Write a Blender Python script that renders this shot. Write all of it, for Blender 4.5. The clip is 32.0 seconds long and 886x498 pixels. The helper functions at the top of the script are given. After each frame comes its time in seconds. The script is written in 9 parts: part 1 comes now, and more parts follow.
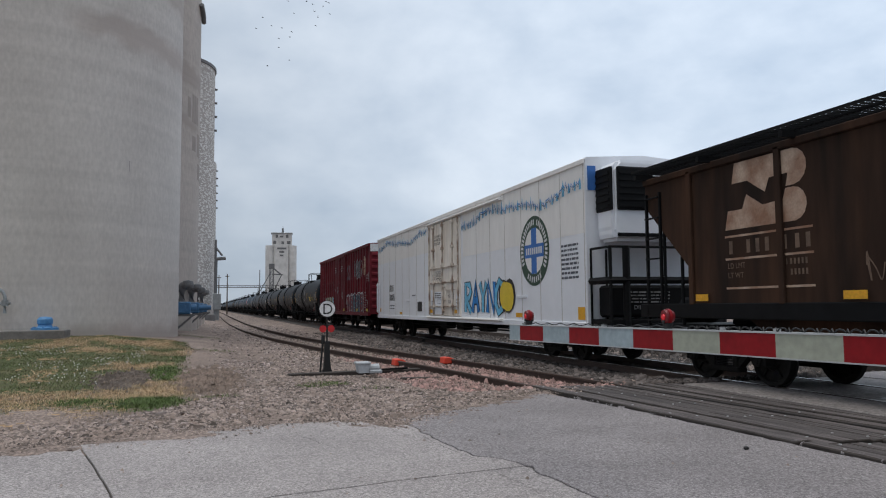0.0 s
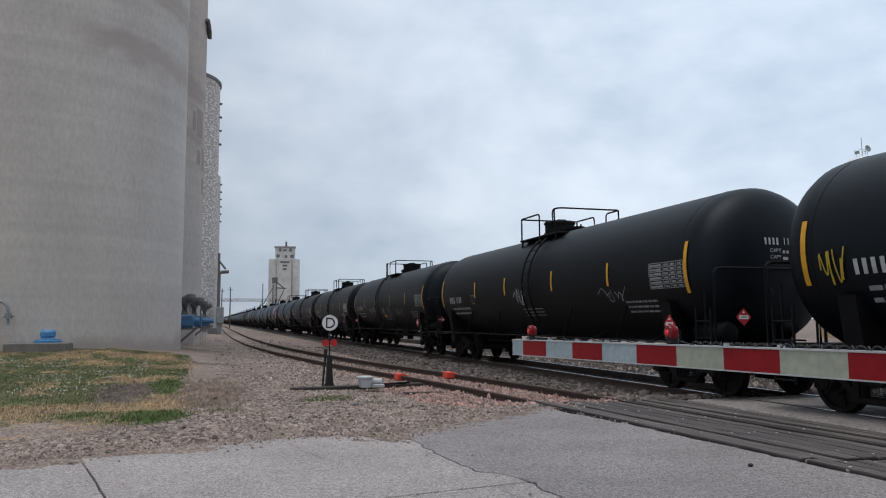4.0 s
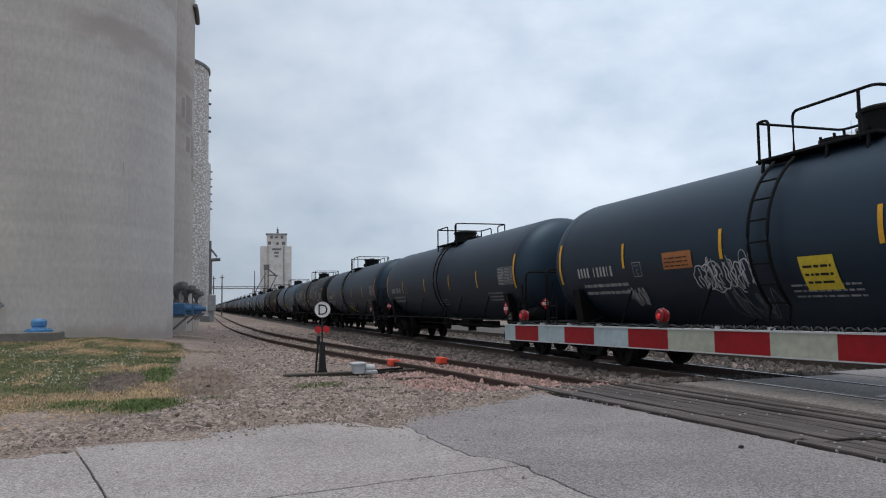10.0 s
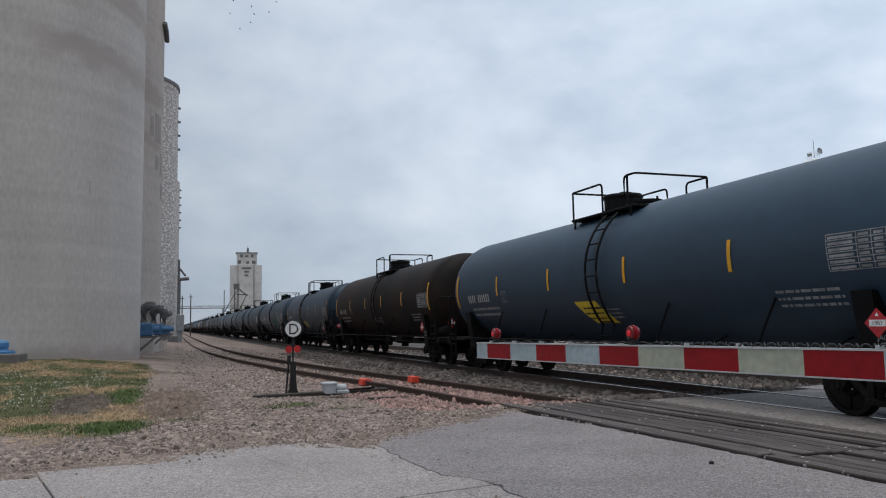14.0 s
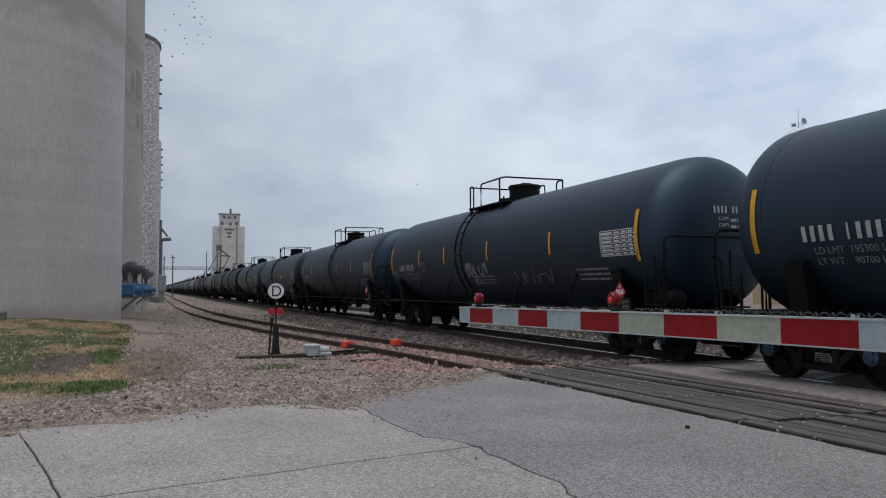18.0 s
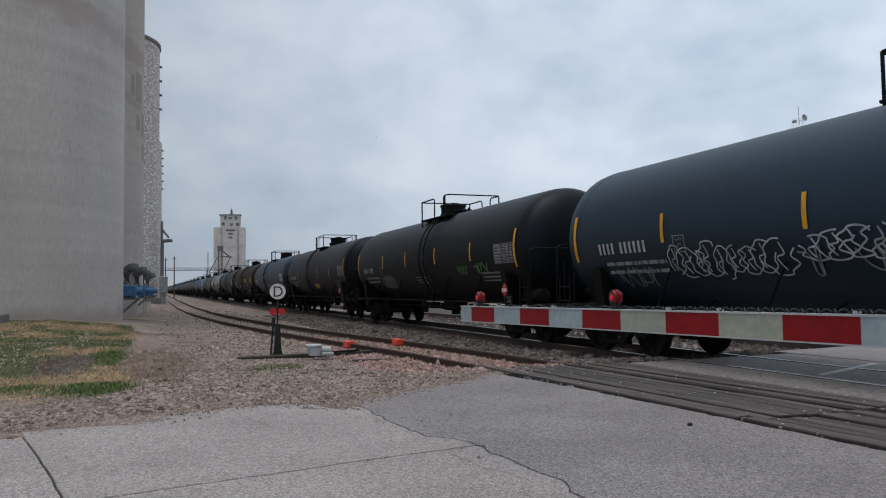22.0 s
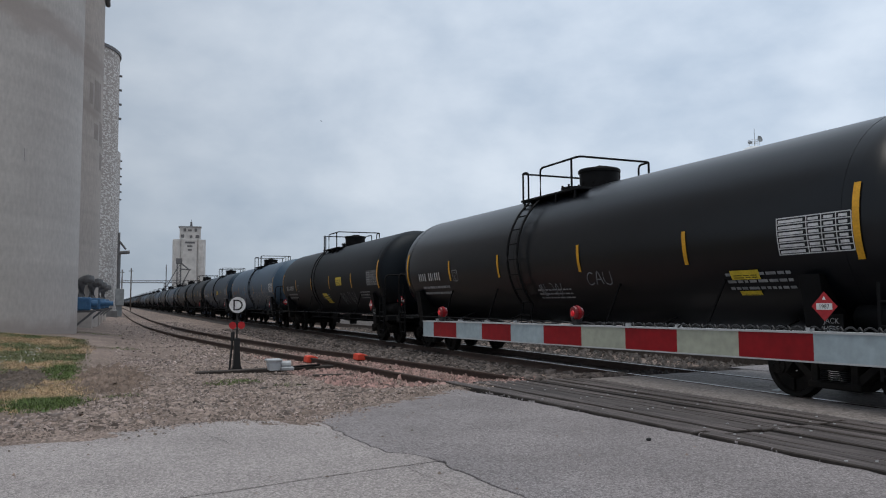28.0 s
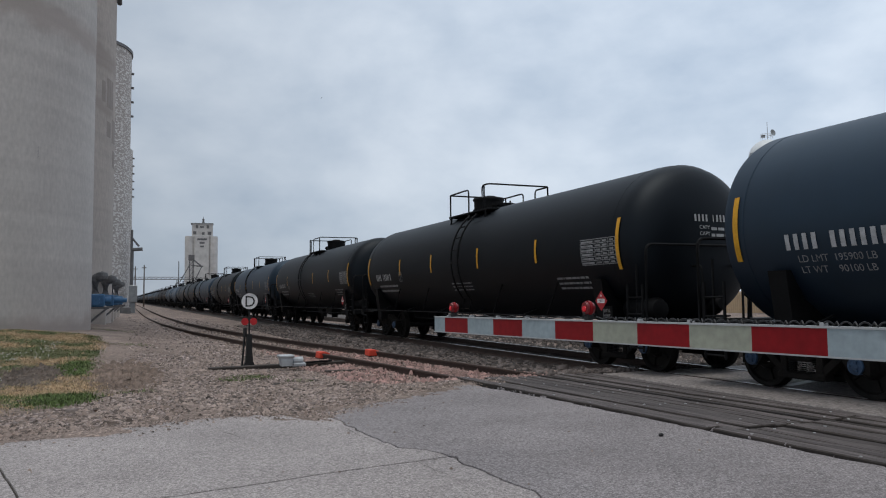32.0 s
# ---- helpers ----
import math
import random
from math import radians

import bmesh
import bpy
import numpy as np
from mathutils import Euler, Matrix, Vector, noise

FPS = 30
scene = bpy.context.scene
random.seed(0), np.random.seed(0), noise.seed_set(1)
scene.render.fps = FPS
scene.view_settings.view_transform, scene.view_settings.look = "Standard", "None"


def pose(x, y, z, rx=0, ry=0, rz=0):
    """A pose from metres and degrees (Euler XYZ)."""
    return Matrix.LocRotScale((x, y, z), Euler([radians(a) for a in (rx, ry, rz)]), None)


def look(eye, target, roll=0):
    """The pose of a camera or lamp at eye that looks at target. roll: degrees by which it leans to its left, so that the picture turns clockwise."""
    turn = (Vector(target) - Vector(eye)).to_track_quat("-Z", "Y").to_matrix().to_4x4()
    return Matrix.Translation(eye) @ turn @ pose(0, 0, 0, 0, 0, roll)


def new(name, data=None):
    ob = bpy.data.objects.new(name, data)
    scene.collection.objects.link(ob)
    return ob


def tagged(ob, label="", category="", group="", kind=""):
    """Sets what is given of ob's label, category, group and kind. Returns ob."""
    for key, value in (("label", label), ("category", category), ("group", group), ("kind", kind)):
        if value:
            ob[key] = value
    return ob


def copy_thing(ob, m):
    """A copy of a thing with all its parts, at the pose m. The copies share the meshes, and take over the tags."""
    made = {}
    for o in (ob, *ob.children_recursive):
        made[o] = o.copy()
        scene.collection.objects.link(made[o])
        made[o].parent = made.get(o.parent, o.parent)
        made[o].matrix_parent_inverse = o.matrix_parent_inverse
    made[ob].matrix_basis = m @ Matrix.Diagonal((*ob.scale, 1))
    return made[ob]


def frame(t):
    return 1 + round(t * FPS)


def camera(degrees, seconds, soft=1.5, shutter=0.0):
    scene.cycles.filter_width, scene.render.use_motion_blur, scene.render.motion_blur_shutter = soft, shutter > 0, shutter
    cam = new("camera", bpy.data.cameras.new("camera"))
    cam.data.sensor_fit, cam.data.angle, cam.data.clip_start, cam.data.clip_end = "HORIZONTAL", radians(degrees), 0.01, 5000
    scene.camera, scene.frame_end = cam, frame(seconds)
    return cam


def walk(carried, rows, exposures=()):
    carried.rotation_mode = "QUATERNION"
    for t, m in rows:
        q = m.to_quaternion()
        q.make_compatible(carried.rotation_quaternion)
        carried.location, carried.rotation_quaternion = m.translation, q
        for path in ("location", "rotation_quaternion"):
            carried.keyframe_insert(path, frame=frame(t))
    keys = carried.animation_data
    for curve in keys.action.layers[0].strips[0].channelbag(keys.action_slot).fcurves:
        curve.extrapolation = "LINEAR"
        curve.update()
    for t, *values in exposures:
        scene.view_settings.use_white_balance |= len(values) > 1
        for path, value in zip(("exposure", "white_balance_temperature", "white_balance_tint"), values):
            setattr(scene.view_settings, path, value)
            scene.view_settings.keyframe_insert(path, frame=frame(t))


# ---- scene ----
# ---- camera: stands on the road beside the crossing, hand-held ----
EYE = (0.0, 0.0, 1.42)
cam = camera(61.25, 32.0, soft=1.1)
# seconds, degrees to the right of the track, upward tilt, roll
PATH = [
   (0.0, 17.47, 4.34, -0.54), (0.5, 17.11, 4.71, -0.29), (1.0, 17.07, 4.77, 0.00), (1.5, 17.12, 5.61, -0.06),
   (2.0, 17.36, 6.13, -0.03), (2.5, 18.17, 5.57, -0.07), (3.0, 17.76, 5.72, -0.20), (3.5, 17.13, 5.45, -0.19),
   (5.5, 18.05, 5.44, -0.79), (6.0, 18.21, 4.87, -0.62), (6.5, 18.33, 4.87, -0.57), (7.0, 17.75, 4.99, -0.76),
   (7.5, 17.12, 5.21, -1.39), (8.0, 17.56, 5.36, -1.16), (8.5, 16.76, 5.37, -0.52), (9.0, 17.39, 5.53, -0.56),
   (9.5, 17.66, 5.20, -0.60), (10.0, 17.85, 4.35, -0.79), (10.5, 18.14, 4.22, -0.68), (11.0, 19.37, 4.77, -0.66),
   (11.5, 19.72, 4.44, -0.53), (12.0, 19.13, 4.75, -0.29), (12.5, 19.26, 5.78, -1.12), (13.0, 20.48, 5.49, -0.84),
   (13.5, 19.99, 5.66, -1.17), (15.5, 20.65, 5.79, -0.74), (16.0, 20.75, 5.04, -0.27), (16.5, 19.88, 4.60, 0.16),
   (17.0, 20.39, 4.48, -0.27), (17.5, 20.91, 2.72, -0.49), (18.0, 21.24, 2.97, -0.40), (18.5, 21.42, 3.28, -0.61),
   (19.0, 20.80, 3.26, -0.23), (19.5, 20.52, 3.00, -0.40), (20.0, 21.40, 2.70, -0.60), (20.5, 22.54, 2.77, -0.72),
   (21.0, 21.72, 3.26, -0.96), (21.5, 20.89, 3.32, -0.81), (22.0, 21.15, 2.91, -0.82), (22.5, 21.21, 2.45, -0.82),
   (23.0, 21.57, 2.69, -0.58), (23.5, 22.16, 2.85, -0.70), (24.0, 21.86, 3.18, -0.52), (24.5, 21.88, 4.47, -0.13),
   (25.0, 22.08, 4.41, 0.00), (25.5, 22.18, 4.49, 0.17), (27.5, 24.28, 3.80, -1.00), (28.0, 24.01, 4.01, -0.42),
   (28.5, 23.46, 4.24, -0.56), (29.0, 22.56, 4.19, -0.83), (29.5, 22.10, 3.68, -0.49), (30.0, 22.47, 4.02, -0.69),
   (30.5, 22.95, 4.02, -0.84), (31.0, 22.51, 4.20, -0.05), (31.5, 22.81, 3.94, -0.58), (32.0, 23.16, 3.69, -0.58),
]
walk(cam, [(t, pose(*EYE, 90 + p, 0, -a) @ pose(0, 0, 0, 0, 0, r)) for t, a, p, r in PATH], [(0.0, 0.0), (9.0, 0.0), (13.0, -0.07), (16.0, -0.18), (32.0, -0.2)])

# ---- overcast daylight ----
world = bpy.data.worlds.new("overcast_sky")
scene.world = world
world.use_nodes = True
wn, wl = world.node_tree.nodes, world.node_tree.links
sky = wn.new("ShaderNodeTexSky")
sky.sky_type, sky.sun_disc = "NISHITA", False
sky.sun_elevation, sky.sun_rotation = radians(77), radians(225)
coord = wn.new("ShaderNodeTexCoord")
flat = wn.new("ShaderNodeMapping")
flat.inputs["Scale"].default_value = (1.0, 1.0, 1.7)
wl.new(coord.outputs["Generated"], flat.inputs["Vector"])
puffs = wn.new("ShaderNodeTexNoise")
puffs.inputs["Scale"].default_value, puffs.inputs["Detail"].default_value = 2.1, 6.0
puffs.inputs["Roughness"].default_value, puffs.inputs["Distortion"].default_value = 0.52, 0.35
wl.new(flat.outputs["Vector"], puffs.inputs["Vector"])
wisps = wn.new("ShaderNodeTexNoise")
wisps.inputs["Scale"].default_value, wisps.inputs["Detail"].default_value = 9.0, 5.0
wl.new(flat.outputs["Vector"], wisps.inputs["Vector"])
mingle = wn.new("ShaderNodeMix")
mingle.data_type = "FLOAT"
mingle.inputs["Factor"].default_value = 0.33
wl.new(puffs.outputs["Fac"], mingle.inputs["A"])
wl.new(wisps.outputs["Fac"], mingle.inputs["B"])
cloud = wn.new("ShaderNodeValToRGB")
cloud.color_ramp.elements[0].position, cloud.color_ramp.elements[0].color = 0.33, (0.35, 0.425, 0.525, 1)
cloud.color_ramp.elements[1].position, cloud.color_ramp.elements[1].color = 0.66, (0.62, 0.68, 0.755, 1)
wl.new(mingle.outputs["Result"], cloud.inputs["Fac"])
thin = wn.new("ShaderNodeVectorMath")
thin.operation = "SCALE"
thin.inputs["Scale"].default_value = 0.05
wl.new(sky.outputs["Color"], thin.inputs[0])
veil = wn.new("ShaderNodeMix")
veil.data_type = "RGBA"
veil.inputs["Factor"].default_value = 0.88
wl.new(thin.outputs["Vector"], veil.inputs["A"])
wl.new(cloud.outputs["Color"], veil.inputs["B"])
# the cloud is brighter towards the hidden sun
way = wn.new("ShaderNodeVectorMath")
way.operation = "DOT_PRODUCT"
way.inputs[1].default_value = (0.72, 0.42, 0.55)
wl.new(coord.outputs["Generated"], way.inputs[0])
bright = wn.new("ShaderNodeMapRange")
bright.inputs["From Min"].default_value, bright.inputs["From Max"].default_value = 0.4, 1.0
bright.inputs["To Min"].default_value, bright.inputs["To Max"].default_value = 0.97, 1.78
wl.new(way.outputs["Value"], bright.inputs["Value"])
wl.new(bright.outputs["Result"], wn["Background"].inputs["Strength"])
wl.new(veil.outputs["Result"], wn["Background"].inputs["Color"])

sun = new("sun", bpy.data.lights.new("sun", "SUN"))
sun.data.energy, sun.data.angle, sun.data.color = 1.75, radians(40), (1.0, 0.945, 0.87)
sun.matrix_world = look((0, 0, 60), (0.16 * 60, 0.16 * 60, 0))
scene.view_settings.exposure = 0.0

# ---- materials ----
def material(name, color, rough=0.7, metal=0.0, dark=0.7, grain=8.0, spot=1.0, bump=0.2, bumpscale=60.0, tone=None, per=None, spec=0.5, streak=1.0, contrast=(0.86, 1.12), edge=(0.35, 0.65), cells=0.0, tint=None):
    """A surface with two scales of variation: broad stains (spot per metre) and grain; tone: the second colour of the stains."""
    m = bpy.data.materials.new(name)
    m.use_nodes = True
    n, l = m.node_tree.nodes, m.node_tree.links
    b = n["Principled BSDF"]
    co = n.new("ShaderNodeTexCoord")
    big, fine = n.new("ShaderNodeTexNoise"), n.new("ShaderNodeTexNoise")
    big.inputs["Scale"].default_value, big.inputs["Detail"].default_value = spot, 5
    fine.inputs["Scale"].default_value, fine.inputs["Detail"].default_value = grain, 4
    run = n.new("ShaderNodeMapping")
    run.inputs["Scale"].default_value = streak if isinstance(streak, tuple) else (1.0, 1.0, streak)
    if per == "object":  # alike pieces take different parts of the pattern
        far = n.new("ShaderNodeVectorMath")
        far.operation = "ADD"
        shift = n.new("ShaderNodeMath")
        shift.operation = "MULTIPLY"
        shift.inputs[1].default_value = 57.0
        l.new(n.new("ShaderNodeObjectInfo").outputs["Random"], shift.inputs[0])
        l.new(co.outputs["Object"], far.inputs[0])
        l.new(shift.outputs["Value"], far.inputs[1])
        l.new(far.outputs["Vector"], run.inputs["Vector"])
    else:
        l.new(co.outputs["Object"], run.inputs["Vector"])
    for x in (big, fine):
        l.new(run.outputs["Vector"], x.inputs["Vector"])
    ramp = n.new("ShaderNodeMapRange")
    ramp.inputs["From Min"].default_value, ramp.inputs["From Max"].default_value = edge
    l.new(big.outputs["Fac"], ramp.inputs["Value"])
    mix = n.new("ShaderNodeMix")
    mix.data_type = "RGBA"
    second = tone or tuple(c * dark for c in color)
    mix.inputs["A"].default_value, mix.inputs["B"].default_value = (*color, 1), (*second, 1)
    l.new(ramp.outputs["Result"], mix.inputs["Factor"])
    mul = n.new("ShaderNodeMix")
    mul.data_type, mul.blend_type = "RGBA", "MULTIPLY"
    mul.inputs["Factor"].default_value = 1.0
    g = n.new("ShaderNodeMapRange")
    g.inputs["From Min"].default_value, g.inputs["From Max"].default_value = 0.3, 0.7
    g.inputs["To Min"].default_value, g.inputs["To Max"].default_value = contrast
    l.new(fine.outputs["Fac"], g.inputs["Value"])
    l.new(mix.outputs["Result"], mul.inputs["A"])
    last = g.outputs["Result"]
    if per:
        src = n.new("ShaderNodeObjectInfo").outputs["Random"] if per == "object" else n.new("ShaderNodeNewGeometry").outputs["Random Per Island"]
        pm = n.new("ShaderNodeMapRange")
        pm.inputs["To Min"].default_value, pm.inputs["To Max"].default_value = (0.72, 1.2) if per == "object" else (0.3, 1.75)
        l.new(src, pm.inputs["Value"])
        both = n.new("ShaderNodeMath")
        both.operation = "MULTIPLY"
        l.new(last, both.inputs[0])
        l.new(pm.outputs["Result"], both.inputs[1])
        last = both.outputs["Value"]
    if cells:  # stones of the aggregate, each with its own shade
        vo, vm, bw = n.new("ShaderNodeTexVoronoi"), n.new("ShaderNodeMapRange"), n.new("ShaderNodeMath")
        vo.inputs["Scale"].default_value = cells
        vm.inputs["To Min"].default_value, vm.inputs["To Max"].default_value = 0.55, 1.45
        bw.operation = "MULTIPLY"
        l.new(co.outputs["Object"], vo.inputs["Vector"])
        l.new(vo.outputs["Color"], vm.inputs["Value"])
        l.new(last, bw.inputs[0])
        l.new(vm.outputs["Result"], bw.inputs[1])
        last = bw.outputs["Value"]
    l.new(last, mul.inputs["B"])
    l.new(mul.outputs["Result"], b.inputs["Base Color"])
    b.inputs["Roughness"].default_value, b.inputs["Metallic"].default_value = rough, metal
    b.inputs["Specular IOR Level"].default_value = spec
    if tint:
        b.inputs["Specular Tint"].default_value = (*tint, 1)
    if bump:
        bn, bt = n.new("ShaderNodeTexNoise"), n.new("ShaderNodeBump")
        bn.inputs["Scale"].default_value, bn.inputs["Detail"].default_value = bumpscale, 3
        bt.inputs["Strength"].default_value, bt.inputs["Distance"].default_value = bump, 0.01
        l.new(co.outputs["Object"], bn.inputs["Vector"])
        l.new(bn.outputs["Fac"], bt.inputs["Height"])
        l.new(bt.outputs["Normal"], b.inputs["Normal"])
    return m


def glow(name, color, strength):
    m = material(name, color, 0.3, bump=0)
    b = m.node_tree.nodes["Principled BSDF"]
    b.inputs["Emission Color"].default_value, b.inputs["Emission Strength"].default_value = (*color, 1), strength
    return m


BLACK = material("tank_black_paint", (0.0023, 0.0033, 0.0053), 0.5, dark=0.75, spot=0.5, grain=3, bump=0.05, bumpscale=4, spec=0.27, tint=(0.75, 0.88, 1.0))
GLOSSY = material("tank_glossy_black_paint", (0.0046, 0.006, 0.0085), 0.3, dark=0.75, spot=0.5, grain=3, bump=0.12, bumpscale=1.5, spec=0.38)
CHARCOAL = material("tank_charcoal_paint", (0.0044, 0.0098, 0.0205), 0.52, dark=0.8, spot=0.4, grain=3, bump=0.05, bumpscale=4, spec=0.92, tint=(0.53, 0.77, 1.0))
SLATE = material("tank_slate_paint", (0.016, 0.034, 0.058), 0.52, dark=0.85, spot=0.4, grain=3, bump=0.05, bumpscale=4, spec=0.85, tint=(0.62, 0.81, 1.0))
GREYBLUE = material("tank_grey_blue_paint", (0.038, 0.072, 0.116), 0.5, dark=0.85, spot=0.4, grain=3, bump=0.05, bumpscale=4, spec=0.95, tint=(0.62, 0.81, 1.0))
SOOT = material("tank_brown_grime", (0.014, 0.0105, 0.0085), 0.6, tone=(0.024, 0.017, 0.0125), spot=0.6, grain=4, bump=0.06, bumpscale=4, spec=0.15)
RUSTY = material("tank_black_with_rust", (0.007, 0.007, 0.008), 0.6, tone=(0.026, 0.013, 0.009), spot=0.35, grain=3, bump=0.06, bumpscale=4, spec=0.15)
FRAME = material("black_steel", (0.0062, 0.0066, 0.0076), 0.6, dark=0.6, spot=3, grain=20, bump=0.1, spec=0.15)
TRUCK = material("greasy_cast_steel", (0.008, 0.0075, 0.0072), 0.75, tone=(0.015, 0.013, 0.0115), spot=4, grain=25, bump=0.3, bumpscale=40, spec=0.12)
WHEEL = material("wheel_steel", (0.0085, 0.008, 0.0075), 0.6, metal=0.1, tone=(0.016, 0.014, 0.0125), spot=4, grain=25, bump=0.1, spec=0.15)
TREAD = material("polished_rail_steel", (0.42, 0.41, 0.40), 0.3, metal=0.9, dark=0.8, spot=2, grain=20, bump=0.05)
DARKRAIL = material("dark_sunken_rail", (0.042, 0.034, 0.031), 0.8, tone=(0.026, 0.022, 0.021), spot=2, grain=30, bump=0.3)
RAILRUST = material("rusty_rail", (0.062, 0.040, 0.032), 0.85, tone=(0.05, 0.033, 0.027), spot=2, grain=30, bump=0.3)
BLUECAP = material("blue_bearing_cap", (0.03, 0.07, 0.14), 0.5, dark=0.5, spot=10, bump=0)
YELLOW = material("reflective_yellow", (0.72, 0.36, 0.015), 0.45, dark=0.85, spot=6, grain=30, bump=0)
LABELYEL = material("label_yellow", (0.70, 0.52, 0.04), 0.5, dark=0.9, spot=6, grain=30, bump=0)
MARKWHITE = material("worn_mark_white", (0.50, 0.51, 0.52), 0.6, dark=0.75, spot=6, grain=30, bump=0)
WHITE = material("stencil_white", (0.68, 0.69, 0.70), 0.6, dark=0.8, spot=6, grain=30, bump=0)
FADED = material("faded_white", (0.34, 0.35, 0.36), 0.7, dark=0.55, spot=5, grain=30, bump=0)
ORANGE = material("stencil_orange", (0.42, 0.16, 0.05), 0.6, dark=0.8, spot=6, grain=30, bump=0)
SIGNRED = material("placard_red", (0.46, 0.022, 0.03), 0.5, dark=0.85, spot=8, grain=30, bump=0)
SPRAYS = {
    "white": material("spray_white", (0.55, 0.57, 0.60), 0.6, dark=0.55, spot=5, grain=20, bump=0),
    "pale": material("spray_pale", (0.25, 0.27, 0.29), 0.6, dark=0.5, spot=5, grain=20, bump=0),
    "yellow": material("spray_yellow", (0.50, 0.36, 0.03), 0.6, dark=0.8, spot=4, grain=20, bump=0),
    "green": material("spray_green", (0.016, 0.15, 0.12), 0.6, dark=0.7, spot=4, grain=20, bump=0),
    "lime": material("spray_lime", (0.10, 0.30, 0.08), 0.6, dark=0.7, spot=4, grain=20, bump=0),
    "cyan": material("spray_cyan", (0.06, 0.25, 0.28), 0.6, dark=0.7, spot=4, grain=20, bump=0),
    "blue": material("spray_blue", (0.02, 0.22, 0.60), 0.6, dark=0.7, spot=4, grain=20, bump=0),
    "sky": material("spray_sky_blue", (0.16, 0.50, 0.75), 0.6, dark=0.7, spot=4, grain=20, bump=0),
    "black": material("spray_black", (0.02, 0.02, 0.025), 0.6, dark=0.7, spot=4, grain=20, bump=0),
    "wine": material("spray_wine", (0.20, 0.035, 0.045), 0.6, tone=(0.08, 0.10, 0.13), spot=5, grain=14, bump=0, spec=0.15, edge=(0.5, 0.62)),
    "petrol": material("spray_petrol", (0.02, 0.11, 0.165), 0.6, tone=(0.03, 0.06, 0.09), spot=4, grain=14, bump=0, spec=0.15),
    "slate": material("spray_slate", (0.045, 0.05, 0.062), 0.6, dark=0.7, spot=4, grain=20, bump=0),
    "grey": material("spray_grey", (0.10, 0.11, 0.14), 0.6, dark=0.7, spot=4, grain=20, bump=0),
    "red": material("spray_red", (0.20, 0.035, 0.04), 0.6, dark=0.6, spot=4, grain=20, bump=0),
    "mint": material("spray_mint", (0.24, 0.31, 0.27), 0.6, tone=(0.25, 0.24, 0.09), spot=3, grain=20, bump=0),
    "teal": material("spray_teal", (0.04, 0.16, 0.22), 0.6, dark=0.7, spot=3, grain=20, bump=0),
}
BOXRED = material("boxcar_red_paint", (0.165, 0.021, 0.03), 0.6, tone=(0.10, 0.0135, 0.0195), spot=0.8, grain=6, bump=0.1, bumpscale=20, spec=0.12)
REEFER = material("reefer_white_paint", (0.74, 0.765, 0.81), 0.5, tone=(0.71, 0.735, 0.78), spot=0.35, grain=4, bump=0.03, bumpscale=2, contrast=(0.97, 1.02))
CREAM = material("reefer_door_cream", (0.79, 0.785, 0.775), 0.55, tone=(0.74, 0.73, 0.715), spot=0.6, grain=6, bump=0.03, bumpscale=2, contrast=(0.95, 1.03), streak=0.3)
SEAMGREY = material("grey_sheet_joint", (0.52, 0.515, 0.51), 0.6, tone=(0.40, 0.36, 0.32), spot=2, grain=8, bump=0)
DOORCREAM = material("reefer_door_beige", (0.78, 0.75, 0.71), 0.6, tone=(0.62, 0.55, 0.47), spot=1.3, grain=6, bump=0.08, bumpscale=8, streak=0.2)
RUSTROD = material("stained_lock_rod", (0.58, 0.53, 0.47), 0.6, tone=(0.27, 0.20, 0.155), spot=3, grain=8, bump=0.05, bumpscale=8, edge=(0.45, 0.6))
BROWN = material("hopper_brown_paint", (0.066, 0.034, 0.021), 0.75, tone=(0.02, 0.0135, 0.011), spot=1.1, grain=8, streak=0.16, edge=(0.4, 0.62), bump=0.15, bumpscale=20, spec=0.12)
PATCH = material("weathered_cream_paint", (0.50, 0.37, 0.28), 0.7, tone=(0.25, 0.13, 0.08), spot=2.2, grain=30, bump=0)
LOGOGREEN = material("emblem_green", (0.03, 0.07, 0.045), 0.6, dark=0.8, spot=4, bump=0)
LOGOBLUE = material("emblem_blue", (0.04, 0.16, 0.48), 0.6, dark=0.8, spot=4, bump=0)
SILO = material("silo_concrete", (0.575, 0.537, 0.506), 0.85, tone=(0.50, 0.465, 0.438), spot=0.35, grain=9, bump=0.25, bumpscale=25, streak=(1.0, 1.0, 0.45), contrast=(0.91, 1.08))
SILOBROWN = material("silo_brown_stained_concrete", (0.505, 0.452, 0.412), 0.85, tone=(0.435, 0.385, 0.35), spot=0.35, grain=9, bump=0.25, bumpscale=25, streak=(1.0, 1.0, 0.3), contrast=(0.9, 1.1))
SILOBAND = material("silo_patch_concrete", (0.365, 0.32, 0.292), 0.85, dark=0.88, spot=0.6, grain=5, streak=0.3, bump=0.25, bumpscale=25, contrast=(0.86, 1.12))
OLDSILO = material("flaking_white_silo", (0.42, 0.385, 0.36), 0.85, tone=(0.72, 0.70, 0.68), spot=2.6, grain=4, bump=0.3, bumpscale=10, streak=(1.0, 1.0, 2.2), edge=(0.5, 0.56))


